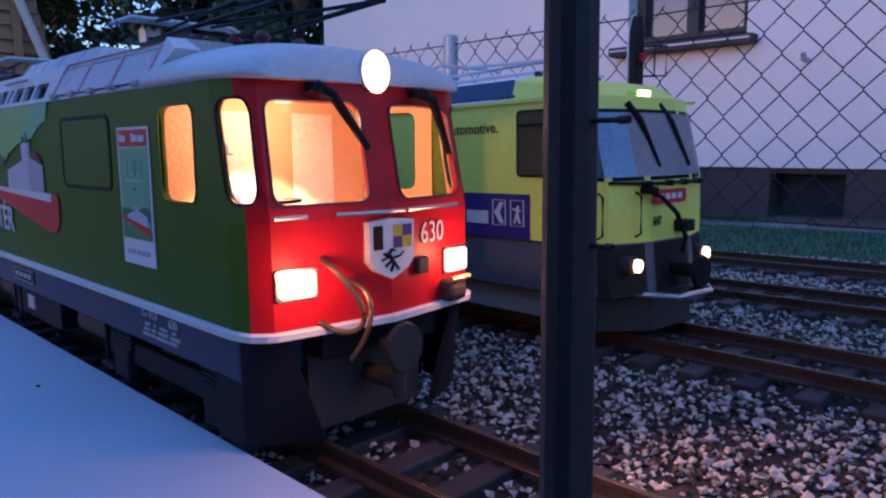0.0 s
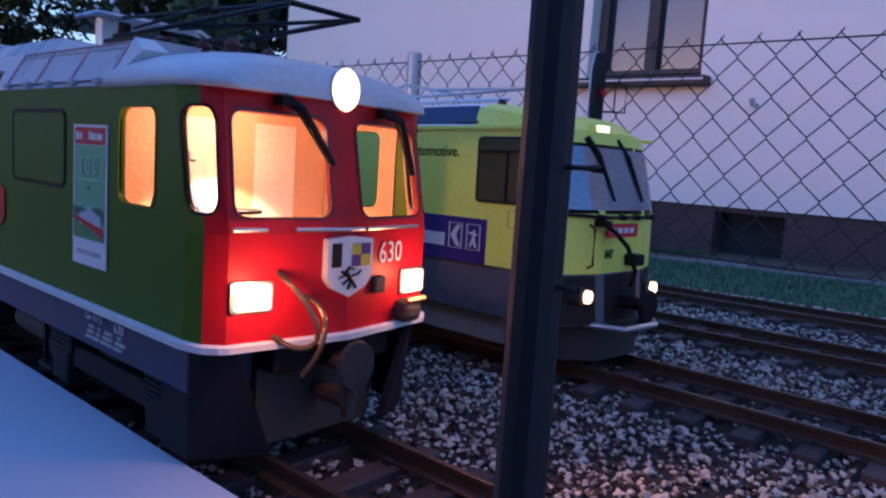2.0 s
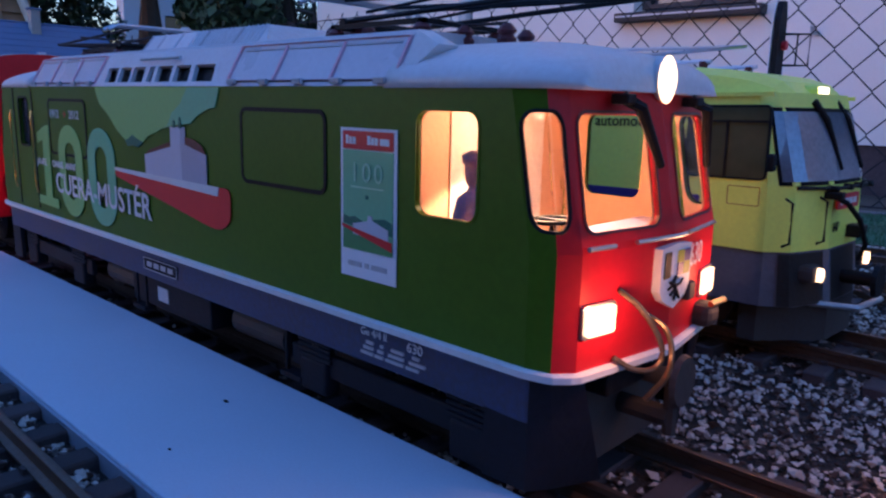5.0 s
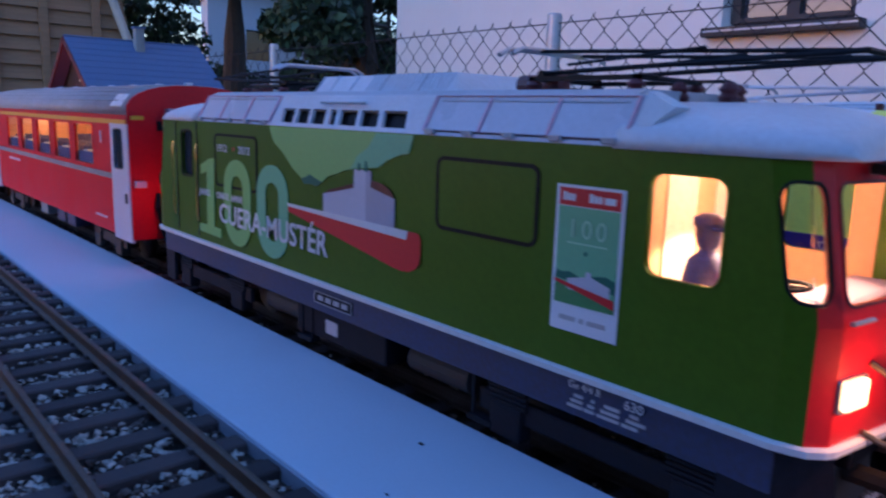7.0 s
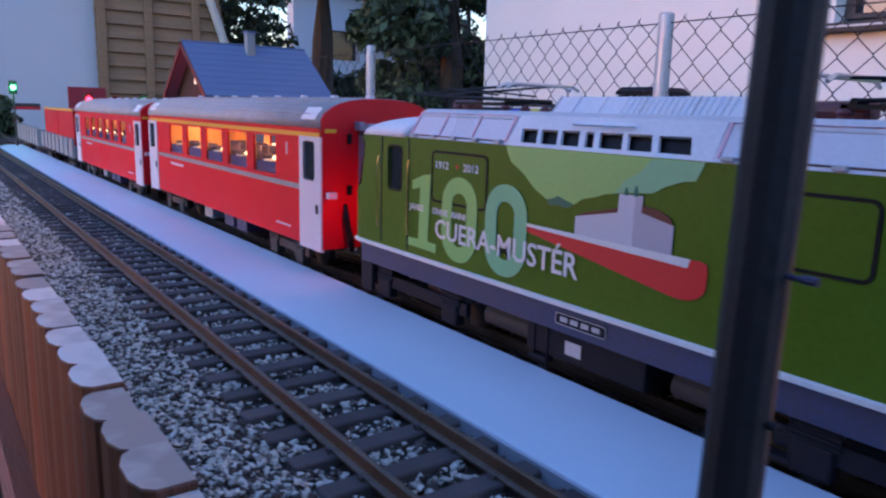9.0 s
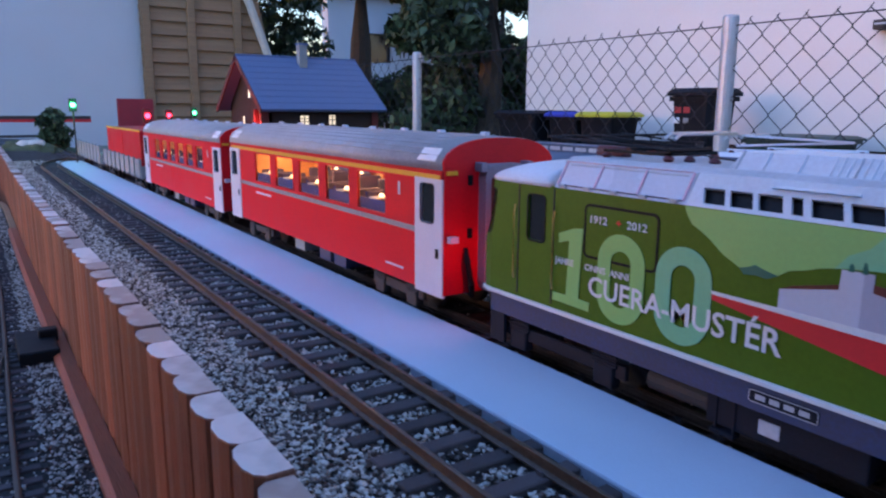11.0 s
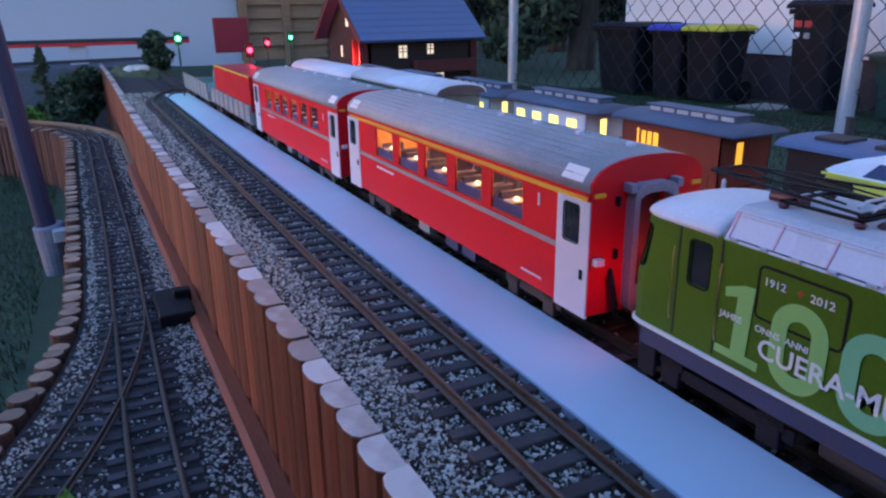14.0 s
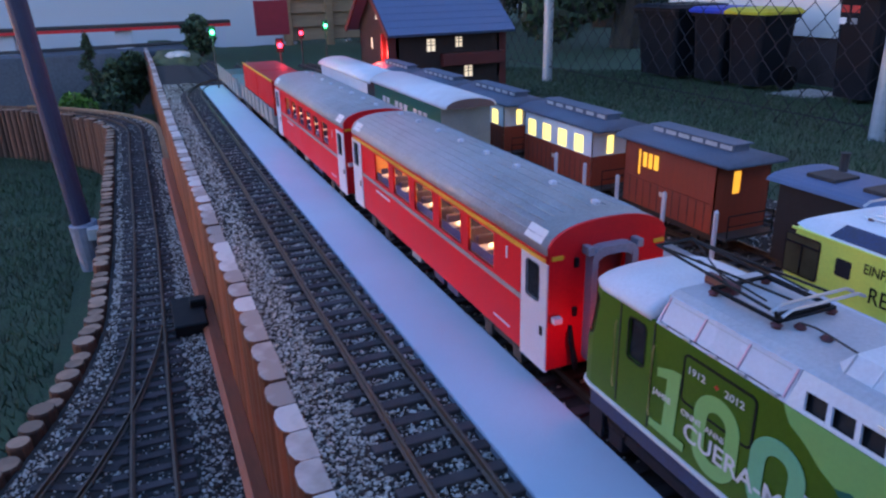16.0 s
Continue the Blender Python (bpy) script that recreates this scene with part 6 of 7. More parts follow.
part("door_line", ring(rrect(-0.1355, -0.1185, 0.0935, 0.103, 0.0008), 0.0003, 0.0004, on_side(yy - 0.0002)), "carbrown", lime)
bank = part("advert_panel", plate([(-0.30, 0.0695), (-0.1515, 0.0695), (-0.1515, 0.0965), (-0.30, 0.0965)], [], 0.0005, on_side(yy - 0.0005)), "violet", lime, "violet advertising panel with white signs")
for xa in (-0.1615, -0.1765):
    part("sign_frame", ring([(xa - 0.005, 0.0775), (xa + 0.005, 0.0775), (xa + 0.005, 0.0925), (xa - 0.005, 0.0925)], 0.0007, 0.0005, on_side(yy - 0.001)), "white", bank)
part("sign_arrow", plate([(-0.1805, 0.085), (-0.1755, 0.0915), (-0.1725, 0.0915), (-0.176, 0.085), (-0.1725, 0.0785), (-0.1755, 0.0785)], [], 0.0005, on_side(yy - 0.001)), "white", bank)
part("sign_mark", T(([(-0.1635, yy - 0.001, 0.079), (-0.1612, yy - 0.001, 0.0845), (-0.1605, yy - 0.001, 0.0895)], 0.0008), ([(-0.1612, yy - 0.001, 0.0845), (-0.159, yy - 0.001, 0.079)], 0.0008), ([(-0.1645, yy - 0.001, 0.0875), (-0.1585, yy - 0.001, 0.0865)], 0.0007), n=6), "white", bank)
for k in range(3):
    part("name_bar", B((-0.205 - 0.028 * k, -0.186 - 0.028 * k, yy - 0.0011, yy - 0.0005, 0.0775, 0.0855)), "white", bank)
lettering("automotive.", 0.0096, 0.0001, side_text(-0.2230, 0.1335, yy - 0.0006), "lettering", "black", lime, "dark lettering")
lettering("EINFACH", 0.0125, 0.0001, side_text(-0.560, 0.1335, yy - 0.0006), "lettering", "black", lime, "dark lettering", 0.85)
lettering("RET", 0.0200, 0.0001, side_text(-0.552, 0.110, yy - 0.0006), "lettering", "black", lime, "dark lettering", 0.9)
for xc in (-0.20, -0.558):
    for s in (-1, 1):
        part("bogie_frame", B((xc - 0.06, xc + 0.06, YC + s * 0.05 - 0.002, YC + s * 0.05 + 0.002, 0.022, 0.038), bevel=0.001), "flat", lime)
        for dx in (-0.04, 0.04):
            part("wheel", T(([(xc + dx, YC + s * 0.0205, 0.031), (xc + dx, YC + s * 0.026, 0.031)], 0.018), n=18), "dark", lime)
part("underframe_tank", B((-0.45, -0.31, YC - 0.048, YC + 0.048, 0.022, 0.041), bevel=0.002), "dark", lime)
for x, y, z in ((-0.215, YC, 0.171), (-0.54, YC, 0.171)):
    rail_pts = [(x - 0.05, y - 0.03, z), (x + 0.05, y - 0.03, z)]
    pg = part("pantograph", T((rail_pts, 0.0012), ([(x - 0.05, y + 0.03, z), (x + 0.05, y + 0.03, z)], 0.0012), ([(x - 0.04, y - 0.03, z + 0.004), (x + 0.06, y - 0.01, z + 0.009), (x - 0.05, y - 0.005, z + 0.013)], 0.0011),
                              ([(x - 0.05, y - 0.035, z + 0.010), (x - 0.05, y - 0.028, z + 0.0135), (x - 0.05, y + 0.028, z + 0.0135), (x - 0.05, y + 0.035, z + 0.010)], 0.0012)), "steel", lime, "pale folded pantograph")
    for dx in (-0.045, 0.045):
        for dy in (-0.03, 0.03):
            part("insulator", T(([(x + dx, y + dy, 0.166), (x + dx, y + dy, z)], 0.0025)), "insul", pg)

# the locomotive stands slightly askew on the bending track
pivot = Vector((-0.1, 0.217, 0))
skew = Matrix.Translation(pivot) @ Matrix.Rotation(-0.062, 4, "Z") @ Matrix.Translation(-pivot)
for o in lime.children_recursive:
    o.data.transform(skew)
lay(lime, (0.019, -0.002, -0.001), turn=0.017, pivot=-0.08)

# ---- platform strip, posts and timber between the far tracks ----
island = thing("narrow_platform", "narrow dark grey platform strip between the far tracks", "platform", kind="structure")
part("platform_strip", B((-1.9, -0.88, 0.284, 0.328, 0.001, 0.021), bevel=0.001), "roofg", island)
timber = thing("timber_ramp", "weathered brown timber crossing of loose planks", "planks")
for k in range(6):
    part("plank", B((-0.875 + 0.034 * k, -0.845 + 0.034 * k, 0.286, 0.333, 0.0015, 0.021 + 0.001 * (k % 2)), bevel=0.001), "lamella", timber)
lay(island, (0.033, -0.004, -0.0245))
lay(timber, (0.028, -0.005, -0.0165))
for k, x in enumerate((-1.27, -1.18, -1.09, -0.98, -0.878)):
    pz = 0.0212 - 0.018 + 0.011 * (x + 0.878)
    ps = thing("white_post", "short white post on the narrow platform", "post", "short white platform posts", at=(x + 0.035, 0.3065, pz))
    part("shaft", T(([(0, 0, 0), (0, 0, 0.072), (0, 0, 0.0745)], [0.0032, 0.0032, 0.001])), "lilac", ps)
    part("foot", B((-0.005, 0.005, -0.005, 0.005, 0, 0.002)), "dark", ps)


# ---- signals ----
def signal(x, y, z0, z, glowm, label, back=False, ln=0.02):
    s = thing("light_signal", label, "signal", "lit railway signals", at=(x, y, z0))
    h = z - z0
    part("mast", T(([(0, 0, 0), (0, 0, h)], 0.003)), "dark", s)
    hd = part("signal_head", B((-0.006, 0.006, -0.012, 0.012, h - 0.022, h + 0.022), bevel=0.002), "black", s)
    part("lamp", T(([(0.006, 0, h), (0.010, 0, h)], 0.0085), n=14), glowm, hd, "glowing signal lamp")
    part("base", B((-0.01, 0.01, -0.01, 0.01, 0, 0.004)), "dark", s)
    ld = bpy.data.lights.new("signal_light", "POINT")
    ld.energy, ld.color, ld.shadow_soft_size = 0.012, (1, 0.05, 0.08) if glowm == "sred" else (0.05, 1, 0.4), 0.008
    lo = new("signal_light", ld)
    lo.location = (x + 0.03, y, z)


signal(-2.93, -0.0805, -0.015, 0.2025, "sgreen", "green lit railway signal beside the train")
signal(-2.62, 0.0965, -0.035, 0.170, "sred", "red lit railway signal between tracks")
signal(-3.24, 0.302, -0.06, 0.165, "sred", "red lit railway signal further off")
signal(-3.51, 0.4725, -0.075, 0.174, "sgreen", "green lit railway signal near the chalet")
sg = thing("shunting_signal", "tall dark signal with ladder seen beside the lime locomotive", "signal", at=(-0.1535, 0.3025, -0.002))
part("mast", T(([(0, 0, 0), (0, 0, 0.155)], 0.0028)), "dark", sg)
part("signal_head", plate([(-0.0065, 0.152), (0.0065, 0.152), (0.0065, 0.205), (0.003, 0.217), (-0.003, 0.217), (-0.0065, 0.205)], [], 0.004, lambda u, v, w: (w - 0.002, u, v)), "black", sg)
part("white_rim", plate([(-0.0075, 0.150), (0.0075, 0.150), (0.0075, 0.206), (0.003, 0.2185), (-0.003, 0.2185), (-0.0075, 0.206)], [], 0.001, lambda u, v, w: (w - 0.0035, u, v)), "white", sg, "white rim of the signal board")
part("cage", T(([(0.002, 0.006, 0.175), (0.016, 0.014, 0.175), (0.016, 0.014, 0.196), (0.002, 0.006, 0.196)], 0.0008), ([(0.009, 0.010, 0.175), (0.009, 0.010, 0.196)], 0.0006)), "black", sg)
part("red_lamp", T(([(0.002, 0.002, 0.188), (0.005, 0.002, 0.188)], 0.003)), "crimson", sg)


M["moss"] = mat("moss_and_soil", (0.075, 0.085, 0.035), 0.95, var=0.6, fine=120, coarse=18, bump=1.0)
M["shutter_red"] = mat("dark_red_shutter", (0.32, 0.015, 0.03), 0.5)
M["red_mark"] = mat("red_sticker", (0.45, 0.03, 0.03), 0.5)
M["house_pane"] = mat("dark_window_glass", (0.03, 0.035, 0.05), 0.06, var=0.3, coarse=3, bump=0, spec=0.8)
# ---- chalet station building ----
ch = thing("chalet", "dark wooden chalet station model with blue-grey pitched roof", "chalet")
CX0, CX1, CY0, CY1 = -2.965, -2.548, 0.455, 0.835
for x, e in ((CX1, 1), (CX0, -1)):
    wins = [rrect(0.562, 0.594, 0.174, 0.215, 0.001, 1), rrect(0.668, 0.694, 0.184, 0.217, 0.001, 1), rrect(0.70, 0.732, 0.082, 0.12, 0.001, 1)]
    w = part("side_wall", plate([(CY0, -0.012), (CY1, -0.012), (CY1, 0.262), (CY0, 0.262)], wins, 0.008, on_end(x, e)), "chalet", ch, "dark boarded wall")
    for q in wins:
        ys, zs = [p[0] for p in q], [p[1] for p in q]
        wn_ = part("window", plate(q, [], 0.002, on_end(x - e * 0.004, e)), "winwhite", w, "small lit window")
        ym, zm = (min(ys) + max(ys)) / 2, (min(zs) + max(zs)) / 2
        part("glazing_bar", B((x - 0.003, x - 0.001, ym - 0.0012, ym + 0.0012, min(zs), max(zs)), (x - 0.003, x - 0.001, min(ys), max(ys), zm - 0.0012, zm + 0.0012), (x - 0.003, x - 0.001, min(ys), max(ys), zm + 0.009, zm + 0.011)), "chalet", wn_)
    part("balcony_board", B((min(x, x + e * 0.03), max(x, x + e * 0.03), 0.61, CY1 + 0.01, 0.125, 0.165), bevel=0.002), "chred", ch, "dark red balcony front")
    part("wall_logs", B(*[(min(x, x + e * 0.002), max(x, x + e * 0.002), CY0, CY1, 0.01 + 0.014 * k, 0.0212 + 0.014 * k) for k in range(5)], bevel=0.0), "chalet", ch)
for y, e in ((CY0, -1), (CY1, 1)):
    gw = [rrect(-2.70, -2.672, 0.17, 0.21, 0.001, 1), rrect(-2.84, -2.812, 0.17, 0.21, 0.001, 1), rrect(-2.775, -2.74, 0.275, 0.305, 0.001, 1)]
    g = part("gable_wall", plate([(CX0, -0.012), (CX1, -0.012), (CX1, 0.262), (-2.7565, 0.405), (CX0, 0.262)], gw, 0.008, on_side(y, e)), "chalet", ch, "dark boarded gable")
    for q in gw:
        part("window", plate(q, [], 0.002, on_side(y - e * 0.004, e)), "winwhite" if e < 0 else "tint", g, "small lit window")
    part("porch_post", B(*[(xx - 0.006, xx + 0.006, min(y, y + e * 0.03), max(y, y + e * 0.03), 0.0, 0.235) for xx in (-2.56, -2.62)], bevel=0.001), "chred", g, "red lit porch posts")
part("floor", B((CX0 + 0.009, CX1 - 0.009, CY0 + 0.009, CY1 - 0.009, -0.012, 0.0)), "chalet", ch)
for s in (-1, 1):
    xe = -2.7565 + s * 0.252
    a, b = Vector((-2.7565, 0, 0.4205)), Vector((xe, 0, 0.236))
    d = (b - a).normalized()
    n = Vector((-d.z, 0, d.x)) * (1 if s > 0 else -1)
    n = n if n.z > 0 else -n
    rf = part("roof_slope", loft([[tuple(p + Vector((0, y, 0))) for p in (a, b, b - n * 0.010, a - n * 0.010)] for y in (CY0 - 0.042, CY1 + 0.04)]), "rooftile", ch, "blue-grey roof slope")
    ln = (b - a).length
    for k in range(1, 9):
        p0 = a + d * (ln * k / 9) + n * 0.0008
        part("roof_course", T(([tuple(p0 + Vector((0, CY0 - 0.042, 0))), tuple(p0 + Vector((0, CY1 + 0.04, 0)))], 0.0005), n=4), "rooftile", rf)
    part("barge_board", loft([[tuple(p + Vector((0, CY0 - 0.046 + q, 0))) for p in (a, b, b - n * 0.018, a - n * 0.018)] for q in (0, 0.004)]), "chred", rf)
part("ridge_cap", T(([(-2.7565, CY0 - 0.042, 0.421), (-2.7565, CY1 + 0.04, 0.421)], 0.004)), "rooftile", ch)
cm = part("chimney", B((-2.735, -2.705, 0.63, 0.66, 0.37, 0.462), bevel=0.002), "flat", ch, "pale chimney")
part("chimney_cap", B((-2.739, -2.701, 0.626, 0.664, 0.462, 0.468)), "rooftile", cm)
lay(ch, (0.055, 0.003, -0.042))
ld = bpy.data.lights.new("porch_light", "POINT")
ld.energy, ld.color, ld.shadow_soft_size = 0.08, (1, 0.1, 0.08), 0.01
lo = new("porch_light", ld)
lo.location = (-2.55, 0.403, 0.13)

# ---- neighbouring house ----
house = thing("house", "cream plastered house with dark plinth behind the fence", "house")
HY = 3.15
wx0, wx1, wz0, wz1 = -2.03, -1.43, 0.665, 1.75
part("house_wall", plate([(-4.6, 0.075), (6.0, 0.075), (6.0, 5.4), (-4.6, 5.4)], [[(wx0, wz0), (wx1, wz0), (wx1, wz1), (wx0, wz1)], [(0.4, wz0), (1.3, wz0), (1.3, wz1), (0.4, wz1)]], 0.25, on_side(HY)), "plaster", house)
part("house_wall", B((-4.6, -4.35, HY + 0.25, HY + 7, 0.075, 5.4)), "plaster", house)
part("plinth", plate([(-4.6, -0.4), (6.0, -0.4), (6.0, 0.0745), (-4.6, 0.0745)], [[(-1.30, -0.17), (-0.99, -0.17), (-0.99, 0.05), (-1.30, 0.05)]], 0.23, on_side(HY + 0.015)), "plinth", house, "dark red-brown plinth")
part("plinth", B((-4.585, -4.36, HY + 0.25, HY + 7, -0.4, 0.0745)), "plinth", house)
part("cellar_window", B((-1.30, -0.99, HY + 0.12, HY + 0.13, -0.17, 0.05)), "tint", house, "dark cellar window")
for a, b in ((wx0, wx1), (0.4, 1.3)):
    wd = part("window", B((a, b, HY + 0.12, HY + 0.128, wz0, wz1)), "house_pane", house, "dark window with reflections")
    part("window_frame", ring([(a + 0.05, wz0 + 0.05), (b - 0.05, wz0 + 0.05), (b - 0.05, wz1 - 0.05), (a + 0.05, wz1 - 0.05)], 0.05, 0.05, on_side(HY + 0.08)), "dark", wd, "dark window frame")
    part("window_sash", B(((a + b) / 2 - 0.03, (a + b) / 2 + 0.03, HY + 0.085, HY + 0.13, wz0 + 0.05, wz1 - 0.05)), "dark", wd)
    part("curtain", loft([[(a + 0.06 + 0.012 * k, HY + 0.142 + 0.008 * (k % 2), z) for k in range(18)] + [(a + 0.06 + 0.012 * k, HY + 0.15 + 0.008 * (k % 2), z) for k in range(17, -1, -1)] for z in (wz0 + 0.05, wz1)]), "lilac", wd)
    part("window_sill", B((a - 0.07, b + 0.05, HY - 0.07, HY + 0.1, wz0 - 0.045, wz0 - 0.002), bevel=0.006), "dark", house, "dark window sill")
    part("sill_flashing", B((a - 0.06, b + 0.04, HY - 0.074, HY - 0.06, wz0 - 0.024, wz0 - 0.016)), "galv", house)
part("wall_hook", T(([(-1.165, HY + 0.01, 0.53), (-1.165, HY - 0.05, 0.53), (-1.165, HY - 0.06, 0.555)], 0.012)), "galv", house, "small grey wall hook")
part("house_roof", B((-4.9, 6.3, HY - 0.35, HY + 7.3, 5.4, 5.55)), "roofg", house)

lay(house, (0.18, -0.028, -0.045), (0.955, 0.955, 0.955))
# unseen wall, added to keep low sky light off train and platform
own = thing("home_wall", "unseen dark wall added to shade the near train", "wall", kind="structure")
part("home_wall_face", B((-0.9, 4.0, -1.45, -1.2, -0.3, 1.25)), "plinth", own)

# ---- chain-link fence ----
fence = thing("chain_link_fence", "galvanised chain-link fence with round posts", "fence")
FY = 1.5
for x in (-6.797, -5.034, -3.271, -1.508, 0.255, 2.018):
    z0 = ground_z(x, FY)
    part("post", T(([(x, FY, z0 - 0.05), (x, FY, 0.466), (x, FY, 0.472)], [0.023, 0.023, 0.019]), n=16), "galv", fence, "round galvanised post")
D, DZ, ZF0, ZF1 = 0.04146, 0.0446, -0.1682, 0.4562
FX = -6.8352
NP = 214
rows = 14


def wire_mesh():
    """Zigzag wires that hook into one another."""
    bm = bmesh.new()
    for i in range(NP):
        x = FX + D * i
        pts = []
        for k in range(rows + 1):
            side = (k + i) % 2
            j = 0.0022 * noise.noise((x * 31, k * 1.7, 5))
            for dz in (-0.0018, 0.0018):
                pts.append((x + D * side + j, FY + (0.002 if side else -0.002), ZF0 + DZ * k + dz + j))
        tube(bm, pts, 0.0015, 4)
    return bm


part("wire_mesh", wire_mesh(), "wire", fence, "diamond wire mesh")
tagged(fence.children[-1], kind="stuff")
part("wire_tip", T(*[([(FX + D * i, FY, ZF1 - 0.002), (FX + D * i + 0.006, FY, ZF1 + 0.007)], 0.0016) for i in range(0, NP, 2)], n=4), "wire", fence)
tagged(fence.children[-1], kind="stuff")
part("tension_wire", T(([(-6.797, FY - 0.004, ZF1 - 0.019), (2.018, FY - 0.004, ZF1 - 0.012)], 0.002), ([(-6.797, FY - 0.004, -0.05), (2.018, FY - 0.004, -0.05)], 0.002), n=5), "wire", fence)


# ---- wheelie bins along the house ----
def wheelie(x, y, w, h, body, lid, label, stickers=False):
    z0 = ground_z(x, y)
    b = thing("wheelie_bin", label, "bin", "rubbish bins by the house", at=(x, y, z0))
    rows_ = []
    for z, k in ((0.03, 0.82), (h * 0.82, 0.98), (h * 0.86, 1.0), (h * 0.93, 1.0)):
        rows_.append([(a * k, c * k, z) for a, c in rrect(-w / 2, w / 2, -w * 0.5, w * 0.5, 0.03, 3)])
    part("body", loft(rows_), body, b)
    part("rim", loft([[(a, c, z) for a, c in rrect(-w / 2 - 0.015, w / 2 + 0.015, -w / 2 - 0.015, w / 2 + 0.015, 0.03, 3)] for z in (h * 0.88, h * 0.925)]), body, b)
    part("lid", loft([[(a * k, c * k, z) for a, c in rrect(-w / 2 - 0.03, w / 2 + 0.03, -w / 2 - 0.03, w / 2 + 0.03, 0.05, 3)] for z, k in ((h * 0.93, 1.0), (h * 0.96, 1.0), (h, 0.86))]), lid, b, "hinged lid")
    for s in (-1, 1):
        part("wheel", T(([(s * w * 0.40, w * 0.46, 0.06), (s * w * 0.47, w * 0.46, 0.06)], 0.06), n=18), "black", b)
    part("handle", T(([(-w * 0.35, w * 0.58, h * 0.9), (w * 0.35, w * 0.58, h * 0.9)], 0.012)), "black", b)
    if stickers:
        for dx, dz, mm, r in ((-0.30 * w, h * 0.80, "red_mark", 0.09 * w), (-0.07 * w, h * 0.80, "red_mark", 0.09 * w), (-0.33 * w, h * 0.70, "white", 0.08 * w), (-0.08 * w, h * 0.70, "flat", 0.07 * w)):
            part("sticker", B((dx - r, dx + r, -w * 0.492, -w * 0.470, dz - r * 0.8, dz + r * 0.8), bevel=0.004), mm, b)
    return b


wheelie(-2.395, 2.575, 0.215, 0.50, "bin", "bin", "black wheelie bin with small stickers", True)
wheelie(-3.005, 2.575, 0.235, 0.40, "bin", "lidyel", "black wheelie bin with yellow lid edge")
wheelie(-3.275, 2.585, 0.235, 0.405, "bin", "blue", "black wheelie bin with blue lid edge")
wheelie(-3.655, 2.61, 0.36, 0.42, "bin", "bin", "plain black wheelie bin")
wheelie(-1.955, 2.68, 0.34, 0.29, "bing", "bing", "low dark green waste container")
slab = thing("stone_slab", "pale flat stone slab on the grass by the bins", "slab")
part("slab", B((-2.8, -2.6, 2.43, 2.73, ground_z(-2.7, 2.6) - 0.03, ground_z(-2.7, 2.6) + 0.012), bevel=0.006), "flat", slab)

# ---- garage, lamella screen and garden at the far end ----
garage = thing("garage", "white plastered garage wall closing the far end", "garage")
GXX = -6.3
part("garage_wall", B((GXX - 0.25, GXX, -4.5, 0.92, -0.5, 3.0)), "wallw", garage)
part("garage_window", B((GXX, GXX + 0.012, -1.05, -0.55, 0.72, 1.5)), "tint", garage, "dark window")
part("window_frame", B((GXX, GXX + 0.03, -1.12, -0.48, 0.665, 0.72)), "white", garage, "white sill")
part("garage_roof", B((GXX - 5, GXX + 0.3, -4.7, 1.1, 3.0, 3.15)), "roofg", garage)
lam = thing("lamella_screen", "tan wooden lamella privacy screen with horizontal slats", "fence panel")
for k in range(17):
    z = 0.0 + 0.105 * k
    part("slat", loft([[(GXX + 0.06 + dx, y, z + dz) for dx, dz in ((0.02, 0), (0.03, 0.004), (0.0, 0.118), (-0.01, 0.114))] for y in spread(0.80, 1.95 - 0.02 * k, 6)]), "lamella", lam)
for y in (0.84, 1.18, 1.55):
    part("upright", B((GXX + 0.085, GXX + 0.115, y - 0.03, y + 0.03, -0.16, 1.9), bevel=0.004), "lamella", lam)
part("leaning_rail", T(([(GXX + 0.13, 2.08, -0.12), (GXX + 0.13, 1.50, 1.55)], 0.035), n=8), "cream", lam, "pale slanting edge board")
lay(lam, (0, 0, -0.09))
red_board = thing("red_shutter", "dark red roller shutter at the garage", "shutter")
part("panel", B((-5.23, -5.2, 0.43, 0.65, 0.03, 0.25), bevel=0.004), "shutter_red", red_board)

bridge = thing("girder_bridge", "long dark model girder bridge with red edge on piers", "bridge")
part("girder", B((-5.62, -5.5, -2.6, 0.30, 0.125, 0.155), bevel=0.002), "dark", bridge)
part("red_edge", B((-5.498, -5.492, -2.6, 0.30, 0.118, 0.136)), "crimson", bridge, "red painted lower edge")
for y in (-2.4, -1.7, -1.0, -0.35):
    part("pier", B((-5.6, -5.52, y - 0.05, y + 0.05, -0.42, 0.125), bevel=0.004), "wallw", bridge)
lay(bridge, (0.3, -0.03, -0.016))
via = thing("retaining_wall", "blue-grey stone retaining wall with a shelf under the bridge", "wall", kind="structure")
part("wall_face", B((-5.75, -5.3, -3.2, 0.0, -0.45, 0.0), bevel=0.01), "retain", via)
part("shelf_rail", T(([(-5.32, -3.0, 0.008), (-5.32, 0.0, 0.03)], 0.006), ([(-5.42, -3.0, 0.008), (-5.42, 0.0, 0.03)], 0.006)), "dark", via)
lay(via, (0.3, -0.02, -0.006))
pole = thing("garden_pole", "tall dark blue pole with grey clamp sleeve on the lower lawn", "pole")
part("shaft", T(([(-2.2, -0.515, -0.24), (-2.2, -0.545, 0.2), (-2.2, -0.60, 1.0), (-2.2, -0.63, 1.4)], 0.0235), n=16), "polep", pole)
slv = part("sleeve", T(([(-2.2, -0.508, -0.36), (-2.2, -0.513, -0.2), (-2.2, -0.5135, -0.195)], [0.029, 0.037, 0.033]), n=18), "sleeve", pole, "galvanised clamp sleeve")
